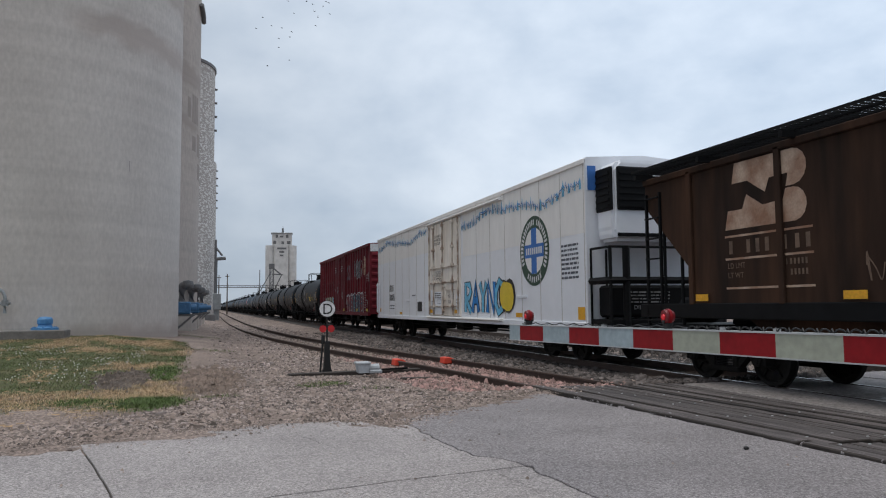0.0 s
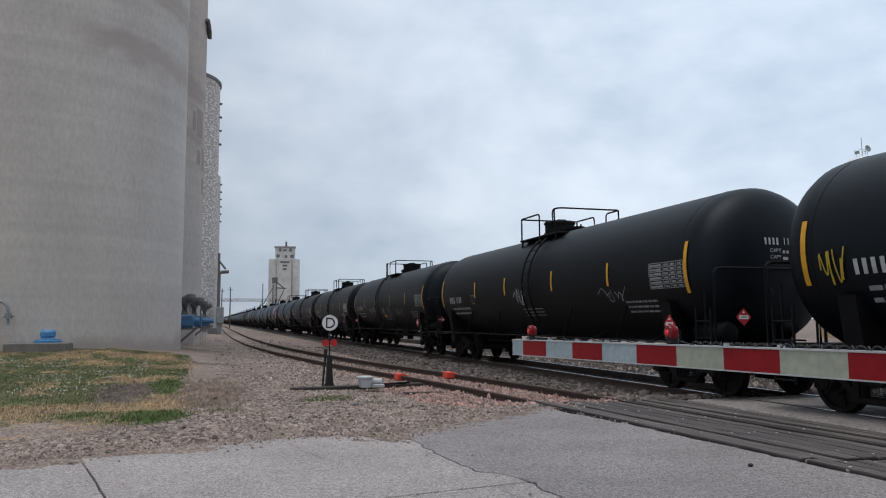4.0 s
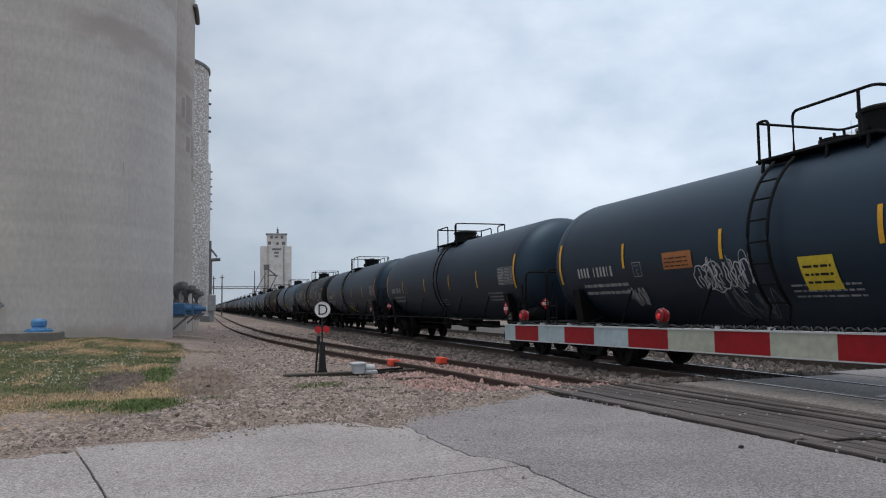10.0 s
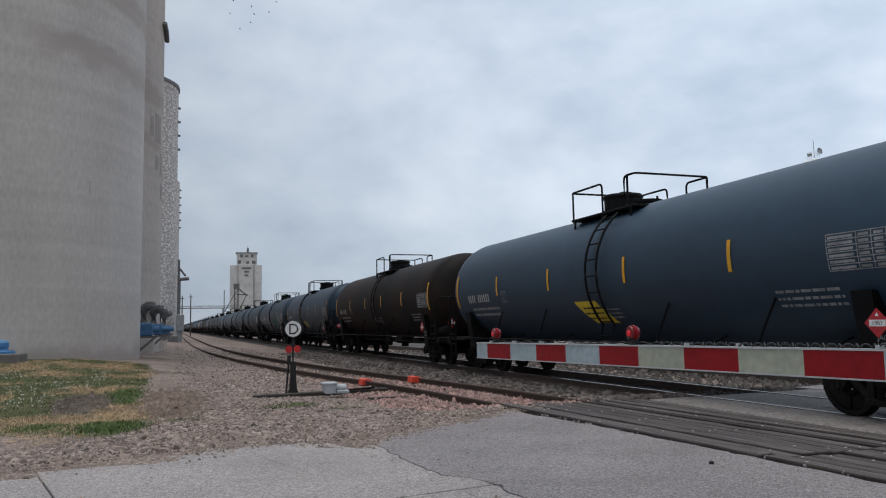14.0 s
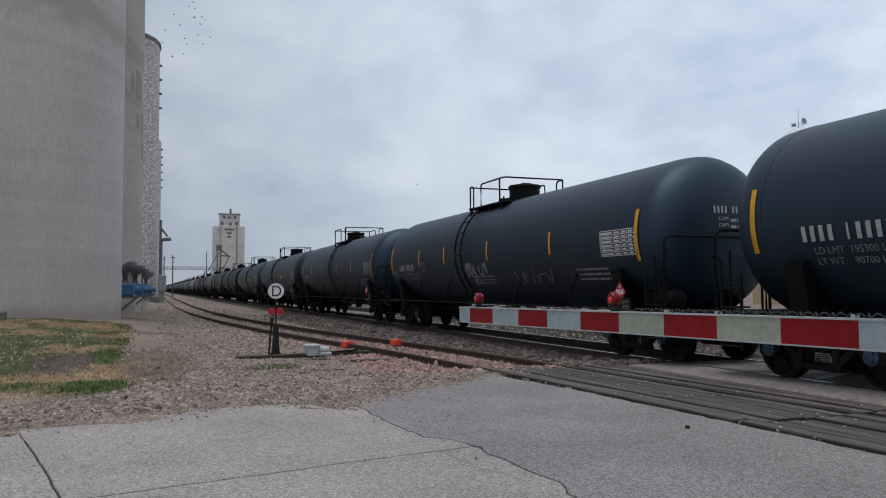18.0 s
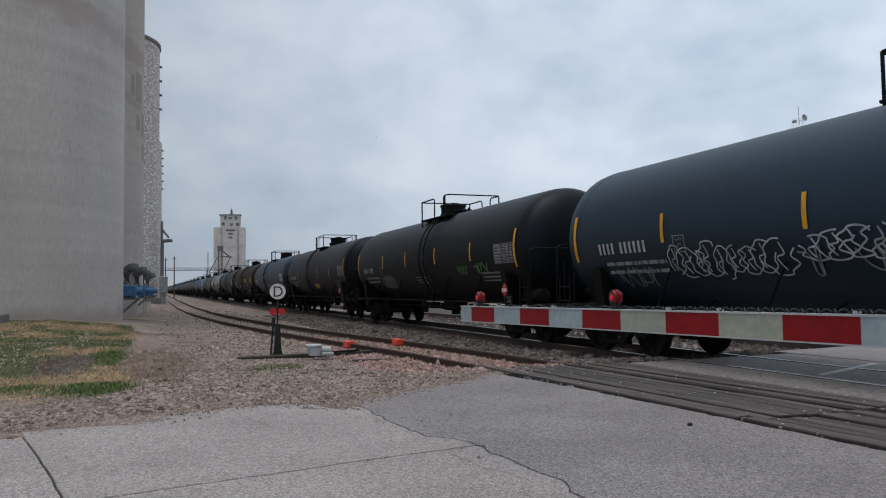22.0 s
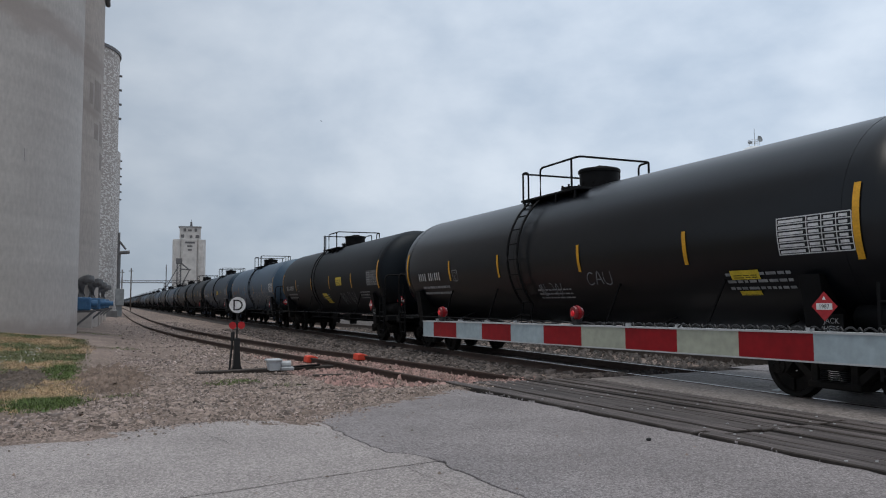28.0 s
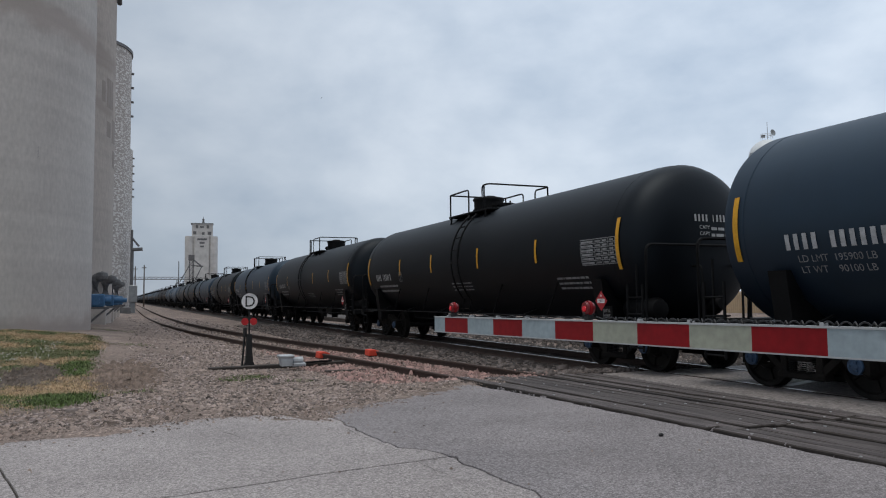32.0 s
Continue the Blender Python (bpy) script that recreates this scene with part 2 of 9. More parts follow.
def stain_bands(m, bands, tone):
    """Soft-edged darker smears round a silo wall: (height, half width, bearing in degrees, spread) each, and faint lift courses."""
    n, l = m.node_tree.nodes, m.node_tree.links
    b = n["Principled BSDF"]
    base = b.inputs["Base Color"].links[0].from_socket
    co, split, rag, course = n.new("ShaderNodeTexCoord"), n.new("ShaderNodeSeparateXYZ"), n.new("ShaderNodeTexNoise"), n.new("ShaderNodeTexNoise")
    rag.inputs["Scale"].default_value, rag.inputs["Detail"].default_value = 0.9, 6
    l.new(co.outputs["Object"], rag.inputs["Vector"])
    l.new(co.outputs["Object"], split.inputs[0])
    wide = n.new("ShaderNodeMapping")
    wide.inputs["Scale"].default_value = (0.06, 0.06, 2.6)
    l.new(co.outputs["Object"], wide.inputs["Vector"])
    l.new(wide.outputs["Vector"], course.inputs["Vector"])
    course.inputs["Scale"].default_value, course.inputs["Detail"].default_value = 1.0, 5

    def calc(op, a, c, clamp=False):
        k = n.new("ShaderNodeMath")
        k.operation, k.use_clamp = op, clamp
        for i, v in enumerate((a, c)):
            if isinstance(v, (int, float)):
                k.inputs[i].default_value = v
            else:
                l.new(v, k.inputs[i])
        return k.outputs["Value"]
    wobble = calc("MULTIPLY", calc("SUBTRACT", rag.outputs["Fac"], 0.5), 1.5)
    total = None
    for z, half, bearing, spread in bands:
        off = calc("ABSOLUTE", calc("ADD", calc("SUBTRACT", split.outputs["Z"], z), wobble), 0.0)
        mask = calc("MULTIPLY", calc("SUBTRACT", 1.0 + half * 2.2, calc("MULTIPLY", off, 2.2)), 1.0, True)
        ux, uy = math.cos(radians(bearing)) / 6.15, math.sin(radians(bearing)) / 6.15
        near = calc("ADD", calc("MULTIPLY", split.outputs["X"], ux), calc("MULTIPLY", split.outputs["Y"], uy))
        side = calc("MULTIPLY", calc("SUBTRACT", calc("ADD", near, calc("MULTIPLY", wobble, 0.12)), math.cos(radians(spread))), 9.0, True)
        this = calc("MULTIPLY", mask, side)
        total = this if total is None else calc("MAXIMUM", total, this)
    mix = n.new("ShaderNodeMix")
    mix.data_type = "RGBA"
    l.new(calc("MULTIPLY", total, 0.8), mix.inputs["Factor"])
    l.new(base, mix.inputs["A"])
    mix.inputs["B"].default_value = (*tone, 1)
    ramp = n.new("ShaderNodeMapRange")
    ramp.inputs["From Min"].default_value, ramp.inputs["From Max"].default_value = 0.3, 0.7
    ramp.inputs["To Min"].default_value, ramp.inputs["To Max"].default_value = 0.93, 1.06
    l.new(course.outputs["Fac"], ramp.inputs["Value"])
    mul = n.new("ShaderNodeMix")
    mul.data_type, mul.blend_type = "RGBA", "MULTIPLY"
    mul.inputs["Factor"].default_value = 1.0
    l.new(mix.outputs["Result"], mul.inputs["A"])
    l.new(ramp.outputs["Result"], mul.inputs["B"])
    l.new(mul.outputs["Result"], b.inputs["Base Color"])


stain_bands(SILO, ((12.5, 0.28, -30, 40), (15.25, 0.3, -25, 34), (0.45, 0.25, -60, 70)), (0.40, 0.345, 0.315))
stain_bands(SILOBROWN, ((15.3, 0.3, -30, 40), (12.6, 0.2, -30, 30)), (0.36, 0.31, 0.28))
ELEVATOR = material("far_elevator_white", (0.66, 0.65, 0.63), 0.8, tone=(0.54, 0.53, 0.52), spot=0.15, grain=0.6, bump=0)
CONCRETE = material("road_concrete", (0.331, 0.304, 0.299), 0.85, tone=(0.27, 0.247, 0.243), spot=0.7, grain=75, bump=1.0, bumpscale=70, contrast=(0.6, 1.4), cells=55)
ASPHALT = material("worn_asphalt", (0.244, 0.225, 0.229), 0.85, tone=(0.196, 0.18, 0.184), spot=0.8, grain=85, bump=1.0, bumpscale=80, contrast=(0.5, 1.55), cells=55)
CRACK = material("crack_dirt", (0.07, 0.061, 0.056), 0.95, dark=0.7, spot=5, grain=40, bump=0.3)
PANEL = material("crossing_panel_concrete", (0.235, 0.213, 0.205), 0.8, tone=(0.185, 0.167, 0.16), spot=1, grain=30, bump=0.3, cells=26)
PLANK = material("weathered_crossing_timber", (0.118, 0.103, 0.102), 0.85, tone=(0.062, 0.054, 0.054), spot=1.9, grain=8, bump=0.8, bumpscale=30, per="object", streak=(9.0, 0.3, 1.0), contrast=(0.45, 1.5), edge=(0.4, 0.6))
TIE = material("weathered_tie", (0.095, 0.075, 0.06), 0.9, tone=(0.06, 0.05, 0.042), spot=3, grain=25, bump=0.6, bumpscale=40, per="object")
GREENTURF = material("green_turf", (0.055, 0.072, 0.022), 0.9, tone=(0.10, 0.088, 0.038), spot=1.2, grain=22, bump=1.0, bumpscale=60, contrast=(0.45, 1.6))
STRAWTURF = material("straw_turf", (0.34, 0.22, 0.115), 0.9, tone=(0.23, 0.155, 0.085), spot=1.2, grain=22, bump=1.0, bumpscale=60, contrast=(0.5, 1.5))
LUSHTURF = material("lush_turf", (0.055, 0.11, 0.02), 0.9, tone=(0.08, 0.11, 0.03), spot=1.2, grain=22, bump=1.0, bumpscale=60, contrast=(0.5, 1.5))
DIRT = material("gravel_dirt", (0.235, 0.183, 0.157), 0.95, tone=(0.15, 0.114, 0.096), spot=0.6, grain=24, contrast=(0.4, 1.65), bump=1.0, bumpscale=30, cells=28)
SOIL = material("dark_soil", (0.135, 0.108, 0.09), 0.95, tone=(0.06, 0.047, 0.039), spot=2.5, grain=20, contrast=(0.5, 1.5), bump=1.0, bumpscale=24)
MUD = material("grey_mud", (0.21, 0.158, 0.13), 0.9, tone=(0.12, 0.09, 0.073), spot=1.5, grain=14, contrast=(0.6, 1.4), bump=1.0, bumpscale=18)
LANE = material("dark_gravel_strip", (0.085, 0.073, 0.067), 0.95, tone=(0.055, 0.047, 0.043), spot=0.5, grain=14, contrast=(0.66, 1.34), bump=1.0, bumpscale=26)
CHIP = material("crushed_brown_gravel", (0.235, 0.19, 0.168), 0.9, tone=(0.17, 0.132, 0.113), spot=1.3, grain=20, bump=0.2, per="island")
# dark timber; on the deck planks' sides it also stands for gap shade
DARKTIE = material("dark_timber_and_gap_shade", (0.05, 0.041, 0.036), 0.9, dark=0.6, spot=3, grain=25, bump=0.6, bumpscale=40)
STONE = material("grey_gravel", (0.315, 0.262, 0.244), 0.9, dark=0.75, spot=3, grain=20, bump=0.2, per="island")
# dark bed: shade under the train and in deck gaps is in this colour
SHADEBED = material("dark_bed_with_shade", (0.048, 0.041, 0.038), 0.85, tone=(0.028, 0.024, 0.022), spot=1.2, grain=22, contrast=(0.5, 1.5), bump=1.0, bumpscale=30, cells=22)
SHADESTONE = material("oily_shaded_stone", (0.075, 0.064, 0.059), 0.85, dark=0.7, spot=3, grain=20, bump=0.2, per="island")
PADCONC = material("stained_pad_concrete", (0.20, 0.187, 0.175), 0.9, dark=0.75, spot=2, grain=12, bump=0.3, bumpscale=25)
CASEGREY = material("pale_grey_enamel", (0.47, 0.50, 0.53), 0.5, dark=0.75, spot=5, grain=20, bump=0.05)
FADEDRUST = material("faded_stencil_tan", (0.17, 0.11, 0.075), 0.75, dark=0.6, spot=4, grain=20, bump=0)
BALLAST = material("dark_ballast", (0.125, 0.106, 0.10), 0.9, dark=0.75, spot=3, grain=20, bump=0.2, per="island")
PINK = material("pink_granite_ballast", (0.30, 0.182, 0.165), 0.9, tone=(0.20, 0.145, 0.13), spot=3, grain=20, bump=0.2, per="island")
GRASS = material("grass_green", (0.06, 0.092, 0.024), 0.8, tone=(0.105, 0.105, 0.042), spot=0.8, grain=5, bump=0, per="island")
STRAW = material("dry_grass", (0.44, 0.325, 0.20), 0.85, tone=(0.31, 0.235, 0.145), spot=0.8, grain=5, bump=0, per="island")
LUSH = material("fresh_weed_green", (0.085, 0.13, 0.03), 0.75, dark=0.7, spot=2, grain=5, bump=0, per="island")
CLOVER = material("clover_white", (0.70, 0.70, 0.66), 0.8, bump=0)
GATEWHITE = material("gate_white", (0.325, 0.34, 0.272), 0.5, dark=0.88, spot=3, grain=20, bump=0.03)
GATEBLUE = material("gate_pale_blue", (0.30, 0.365, 0.395), 0.45, dark=0.92, spot=3, grain=20, bump=0.03)
GATERED = material("gate_red", (0.235, 0.006, 0.010), 0.5, dark=0.85, spot=3, grain=20, bump=0.03, spec=0.2)
GATETRIM = material("gate_aluminium_edge", (0.40, 0.41, 0.42), 0.45, dark=0.9, spot=4, bump=0)
CABLE = material("black_rubber", (0.012, 0.012, 0.013), 0.6, bump=0)
REDLENS = glow("red_lens", (0.17, 0.004, 0.008), 0.02)
LITLENS = glow("lit_red_lens", (0.7, 0.012, 0.025), 0.16)
SIGNBLACK = material("sign_black", (0.012, 0.012, 0.013), 0.6, bump=0)
SIGNWHITE = material("sign_white", (0.78, 0.78, 0.78), 0.5, dark=0.95, bump=0)
TARGETRED = material("target_red", (0.55, 0.02, 0.025), 0.5, dark=0.85, bump=0)
MACHINE = material("blue_machine_paint", (0.065, 0.19, 0.37), 0.5, dark=0.75, spot=2, grain=10, bump=0.05)
HYDBLUE = material("bright_blue_paint", (0.075, 0.24, 0.48), 0.5, dark=0.8, spot=3, bump=0)
GALV = material("galvanised_metal", (0.34, 0.36, 0.37), 0.5, metal=0.5, dark=0.8, spot=3, grain=15, bump=0.05)
DUCT = material("dull_grey_duct", (0.16, 0.16, 0.165), 0.6, dark=0.75, spot=2, grain=10, bump=0.05)
SAFETY = material("safety_orange", (0.72, 0.07, 0.035), 0.6, dark=0.8, spot=4, bump=0.05)
TOWER = material("water_tower_white", (0.70, 0.73, 0.75), 0.4, dark=0.93, spot=0.3, bump=0)
LETTER = material("tower_letter_blue", (0.02, 0.03, 0.06), 0.6, bump=0)
LEAF = material("tree_leaves", (0.05, 0.085, 0.025), 0.7, dark=0.6, spot=1, grain=4, bump=0, per="island")
BARK = material("bark", (0.12, 0.09, 0.07), 0.9, dark=0.6, spot=4, grain=20, bump=0.5)
SIDING = material("pale_metal_siding", (0.55, 0.56, 0.55), 0.6, dark=0.9, spot=0.5, bump=0.05)
ROOFING = material("grey_roofing", (0.16, 0.15, 0.15), 0.8, dark=0.8, spot=0.5, bump=0.2)

# ---- mesh helpers ----
def part(name, bm, mat, parent=None, label="", at=None, smooth=False, shared=None):
    """Links a bmesh (or a shared mesh) as one mesh object, under a thing or a part."""
    me = shared
    if me is None:
        me = bpy.data.meshes.new(name)
        if smooth:
            for f in bm.faces:
                f.smooth = True
        bm.to_mesh(me)
        bm.free()
        me.materials.append(mat)
        if smooth:
            me.set_sharp_from_angle(angle=radians(38))
    ob = new(name, me)
    if parent:
        ob.parent = parent
    if at is not None:
        ob.matrix_basis = at
    if label:
        tagged(ob, label)
    return ob


def raw(name, verts, faces, mat, parent=None, smooth=False):
    me = bpy.data.meshes.new(name)
    me.from_pydata([tuple(v) for v in verts], [], faces)
    me.materials.append(mat)
    if smooth:
        for p in me.polygons:
            p.use_smooth = True
    me.update()
    ob = new(name, me)
    if parent:
        ob.parent = parent
    return ob


def thing(name, label, category, group="", kind="", at=None):
    ob = tagged(new(name), label, category, group, kind)
    if at is not None:
        ob.matrix_basis = at
    return ob


def box(bm, lo, hi, bevel=0.0, m=None):
    r = bmesh.ops.create_cube(bm, size=1.0)
    vs = r["verts"]
    for v in vs:
        v.co = Vector([lo[i] + (v.co[i] + 0.5) * (hi[i] - lo[i]) for i in range(3)])
    if bevel:
        es = list({e for v in vs for e in v.link_edges})
        made = bmesh.ops.bevel(bm, geom=es, offset=bevel, segments=1, affect="EDGES")
        vs = list({v for f in made["faces"] for v in f.verts} | {v for v in vs if v.is_valid})
    if m is not None:
        bmesh.ops.transform(bm, matrix=m, verts=vs)
    return bm


def bar(bm, a, b, r, n=8, r2=None):
    a, b = Vector(a), Vector(b)
    d = b - a
    m = Matrix.Translation((a + b) / 2) @ d.to_track_quat("Z", "Y").to_matrix().to_4x4()
    bmesh.ops.create_cone(bm, cap_ends=True, segments=n, radius1=r, radius2=r if r2 is None else r2, depth=d.length, matrix=m)
    return bm


def tube(bm, pts, r, n=6):
    """A bent pipe through points."""
    pts = [Vector(p) for p in pts]
    rings = []
    for i, p in enumerate(pts):
        d = (pts[min(i + 1, len(pts) - 1)] - pts[max(i - 1, 0)]).normalized()
        q = d.to_track_quat("Z", "Y")
        rings.append([bm.verts.new(p + q @ Vector((r * math.cos(2 * math.pi * k / n), r * math.sin(2 * math.pi * k / n), 0))) for k in range(n)])
    for u, v in zip(rings, rings[1:]):
        for k in range(n):
            bm.faces.new((u[k], u[(k + 1) % n], v[(k + 1) % n], v[k]))
    bm.faces.new(rings[0][::-1])
    bm.faces.new(rings[-1])
    return bm


def bend(pts, r=0.08, n=4):
    """Rounds the inner corners of a path."""
    pts = [Vector(p) for p in pts]
    out = [pts[0]]
    for a, b, c in zip(pts, pts[1:], pts[2:]):
        u, v = (a - b), (c - b)
        k = min(r, u.length / 2, v.length / 2)
        p, q = b + u.normalized() * k, b + v.normalized() * k
        out += [p.lerp(b, i / n).lerp(b.lerp(q, i / n), i / n) for i in range(n + 1)]
    return out + [pts[-1]]


def lathe(bm, profile, m=None, n=32):
    """Turns (radius, height) pairs round z."""
    rings, made = [], []
    for r, z in profile:
        ring = [bm.verts.new((r * math.cos(2 * math.pi * k / n), r * math.sin(2 * math.pi * k / n), z)) for k in range(n)] if r > 1e-6 else [bm.verts.new((0, 0, z))]
        rings.append(ring)
        made += ring
    for u, v in zip(rings, rings[1:]):
        for k in range(n):
            a, b = (u[k % len(u)], u[(k + 1) % len(u)]), (v[(k + 1) % len(v)], v[k % len(v)])
            face = list(dict.fromkeys((*a, *b)))
            if len(face) > 2:
                bm.faces.new(face)
    if m is not None:
        bmesh.ops.transform(bm, matrix=m, verts=made)
    return bm


def prism(bm, outline, axis, lo, hi):
    """Pushes a flat outline along an axis: 'x', 'y' or 'z'."""
    def put(p, d):
        return {"x": (d, p[0], p[1]), "y": (p[0], d, p[1]), "z": (p[0], p[1], d)}[axis]
    a = [bm.verts.new(put(p, lo)) for p in outline]
    b = [bm.verts.new(put(p, hi)) for p in outline]
    k = len(a)
    bm.faces.new(a[::-1]), bm.faces.new(b)
    for i in range(k):
        bm.faces.new((a[i], a[(i + 1) % k], b[(i + 1) % k], b[i]))
    bmesh.ops.recalc_face_normals(bm, faces=bm.faces)
    return bm


def B():
    return bmesh.new()


ALONG = Matrix.Rotation(radians(90), 4, "X")

# ---- plan: the track runs along y, its rail heads at z = 0 ----
TRACK_X, GAUGE = 10.0, 0.7525
SIDING_LINE = [(-60, 8.9), (-20, 7.9), (0, 7.0), (5, 6.77), (8, 6.5), (10, 6.42), (12.3, 6.32), (15, 6.12), (17, 5.88), (20, 5.46), (25, 4.75), (30, 4.22), (38, 3.5), (50, 2.9), (70, 2.6), (110, 2.7), (200, 3.2), (420, 3.6)]


def siding_x(y):
    ys, xs = zip(*SIDING_LINE)
    return float(np.interp(y, ys, xs))


def smooth_siding(y):
    return sum(siding_x(y + d) for d in (-3, -2, -1, 0, 1, 2, 3)) / 7


def rise(x, y):
    """Height of the ground: flat at the road, a shallow ditch by the verge, a bank towards the silos."""
    g = -0.03
    bank = min(max((1.2 - x) / 4.5, 0), 1) * min(max((y - 15) / 14, 0), 1)
    g += 0.5 * bank
    if y > 11.8:
        away = min(abs(x - TRACK_X), 60)
        g -= min((y - 11.8) / 2.0, 1) * (0.10 if away < 2.6 else 0.10 + 0.10 * min((away - 2.6) / 1.2, 1)) * (1 if x > 7 else max(0, (x - 1) / 6))
        g -= 0.06 * min((y - 11.8) / 2.0, 1)
    if y < 8.3:
        g -= 0.05
    return g


def rough(x, y, s=1.0):
    return noise.noise((x * 0.9, y * 0.9, 3.1)) * 0.03 * s + noise.noise((x * 3.1, y * 3.1, 7.7)) * 0.018 * s


def make_ground():
    xs = sorted(set([-2600, -600, -150, -60, -35] + [-24 + 0.6 * i for i in range(71)] + [22, 28, 40, 80, 200, 600, 2600]))
    ys = sorted(set([-2600, -400, -80, -20, -6, 0] + [5 + 0.5 * i for i in range(80)] + [46 + 2 * i for i in range(20)] + [90, 105, 130, 170, 240, 350, 600, 1200, 2600]))
    verts = []
    for y in ys:
        for x in xs:
            near = 9.3 < y < 80 and -24 < x < 22
            verts.append((x, y, rise(x, y) + (rough(x, y) if near else 0) - (0.09 if x > 4.9 and y < 12.2 else 0)))
    w = len(xs)
    faces = [(j * w + i, j * w + i + 1, (j + 1) * w + i + 1, (j + 1) * w + i) for j in range(len(ys) - 1) for i in range(w - 1)]
    return tagged(raw("ground", verts, faces, DIRT, smooth=True), "brown packed gravel dirt with scattered stones", "ground", kind="structure")


make_ground()


# road: concrete slabs to the west of the asphalt approach, cracks are real gaps over dark dirt
def slab(outline, mat, name, top=0.0, parent=None):
    bm = B()
    prism(bm, outline, "z", -0.18, top)
    edge = [e for e in bm.edges if all(abs(v.co.z - top) < 1e-4 for v in e.verts)]
    bmesh.ops.bevel(bm, geom=edge, offset=0.004, segments=1, affect="EDGES")
    return part(name, bm, mat, parent)


def wiggle(pts, amp=0.03, step=0.18, seed=1):
    """A ragged line through points."""
    out, rnd = [], random.Random(seed)
    for a, b in zip(pts, pts[1:]):
        n = max(1, int(math.dist(a, b) / step))
        for i in range(n):
            f = i / n
            j = 0 if i == 0 else amp
            out.append((a[0] + (b[0] - a[0]) * f + rnd.uniform(-j, j), a[1] + (b[1] - a[1]) * f + rnd.uniform(-j, j)))
    return out + [pts[-1]]


def shifted(line, dx, dy):
    return [(x + dx, y + dy) for x, y in line]


road = thing("road", "cracked grey concrete and asphalt road at the crossing", "road", kind="structure")
bed = B()
prism(bed, [(-60, -9), (6.9, -9), (6.0, 10.6), (2.3, 8.5), (-1.2, 8.4), (-60, 8.0)], "z", -0.2, -0.022)
part("road_bed", bed, CRACK, road, "dark dirt in the cracks")
G = 0.009
main_crack = wiggle(wiggle([(2.31, 8.80), (2.34, 8.6), (2.33, 7.9), (2.36, 7.4), (2.42, 6.80), (2.63, 6.58), (2.70, 6.24)], 0.03, 0.12, 3), 0.010, 0.04, 13)
low_crack = wiggle(wiggle([(2.75, 6.14), (2.70, 6.05), (2.72, 5.74), (2.73, 5.26), (2.79, 4.88), (2.68, 4.58), (2.67, 4.3), (2.76, 3.4), (2.85, 0), (2.9, -9)], 0.025, 0.14, 4), 0.008, 0.05, 14)
cross = wiggle([(2.70, 6.24), (2.39, 6.2), (1.96, 6.15), (1.46, 6.08), (0.98, 5.98), (0.4, 5.88), (-0.545, 5.735)], 0.010, 0.12, 5)
left_joint = wiggle([(-1.25, 8.74), (-0.99, 7.7), (-0.75, 6.69), (-0.545, 5.735)], 0.006, 0.2, 6)
verge = wiggle([(-1.25, 8.77), (-0.39, 9.13), (0.56, 9.45), (1.31, 9.5), (1.86, 9.4), (2.31, 8.80)], 0.05, 0.15, 7)
verge_w = wiggle([(-60, 8.4), (-8, 8.7), (-2.0, 8.82), (-1.25, 8.74)], 0.05, 0.5, 8)
north = wiggle([(2.36, 8.82), (2.46, 9.44), (3.0, 9.72), (3.87, 10.3), (4.6, 10.75), (5.24, 11.25)], 0.06, 0.16, 9)
plank_side = [(5.24, 11.25), (5.45, 9.9), (5.57, 8.8), (5.72, 6.18), (5.77, 5.29), (6.05, 0.0), (6.5, -9)]
plank_side = wiggle([(x - 0.10, y) for x, y in plank_side], 0.035, 0.16, 10)
slab(verge[::-1] + left_joint[1:] + cross[::-1][1:] + main_crack[::-1][1:-1], CONCRETE, "concrete_slab", 0.0, road)
slab(shifted(verge_w, -G, 0) + shifted(left_joint, -2 * G, 0)[1:] + [(-0.56, -9), (-60, -9)], CONCRETE, "concrete_slab", -0.006, road)
slab(shifted(cross[::-1], 0, -2 * G) + [(2.73, 6.13)] + low_crack[1:] + [(-0.545, -9)], CONCRETE, "concrete_slab", -0.003, road)
worn = [(x + G * (1.3 + 2.4 * abs(noise.noise((x * 7, y * 7, 3)))), y) for x, y in main_crack]
worn_low = [(x + G * (1.0 + 1.6 * abs(noise.noise((x * 7, y * 7, 8)))), y) for x, y in low_crack]
slab(worn + [(2.775, 6.19)] + worn_low[1:] + plank_side[::-1] + north[::-1][1:], ASPHALT, "asphalt_approach", 0.004, road)


# rails: a real head, web and foot
def rail_section():
    return [(-0.07, -0.172), (0.07, -0.172), (0.07, -0.16), (0.02, -0.145), (0.010, -0.13), (0.010, -0.045), (0.036, -0.036), (0.036, -0.006), (0.028, 0), (-0.028, 0), (-0.036, -0.006), (-0.036, -0.036), (-0.010, -0.045), (-0.010, -0.13), (-0.02, -0.145), (-0.07, -0.16)]


def rail(name, path, parent, mat, z=0.0, label=""):
    sec = rail_section()
    verts, faces = [], []
    for x, y in path:
        verts += [(x + a, y, z + b) for a, b in sec]
    k = len(sec)
    for i in range(len(path) - 1):
        faces += [(i * k + j, i * k + (j + 1) % k, (i + 1) * k + (j + 1) % k, (i + 1) * k + j) for j in range(k)]
    ob = raw(name, verts, faces, mat, parent)
    if label:
        tagged(ob, label)
    ob.data.materials.append(TREAD)
    if parent.name.startswith("main"):
        for n_, p in enumerate(ob.data.polygons):
            if n_ % k == 8:
                p.material_index = 1
    return ob


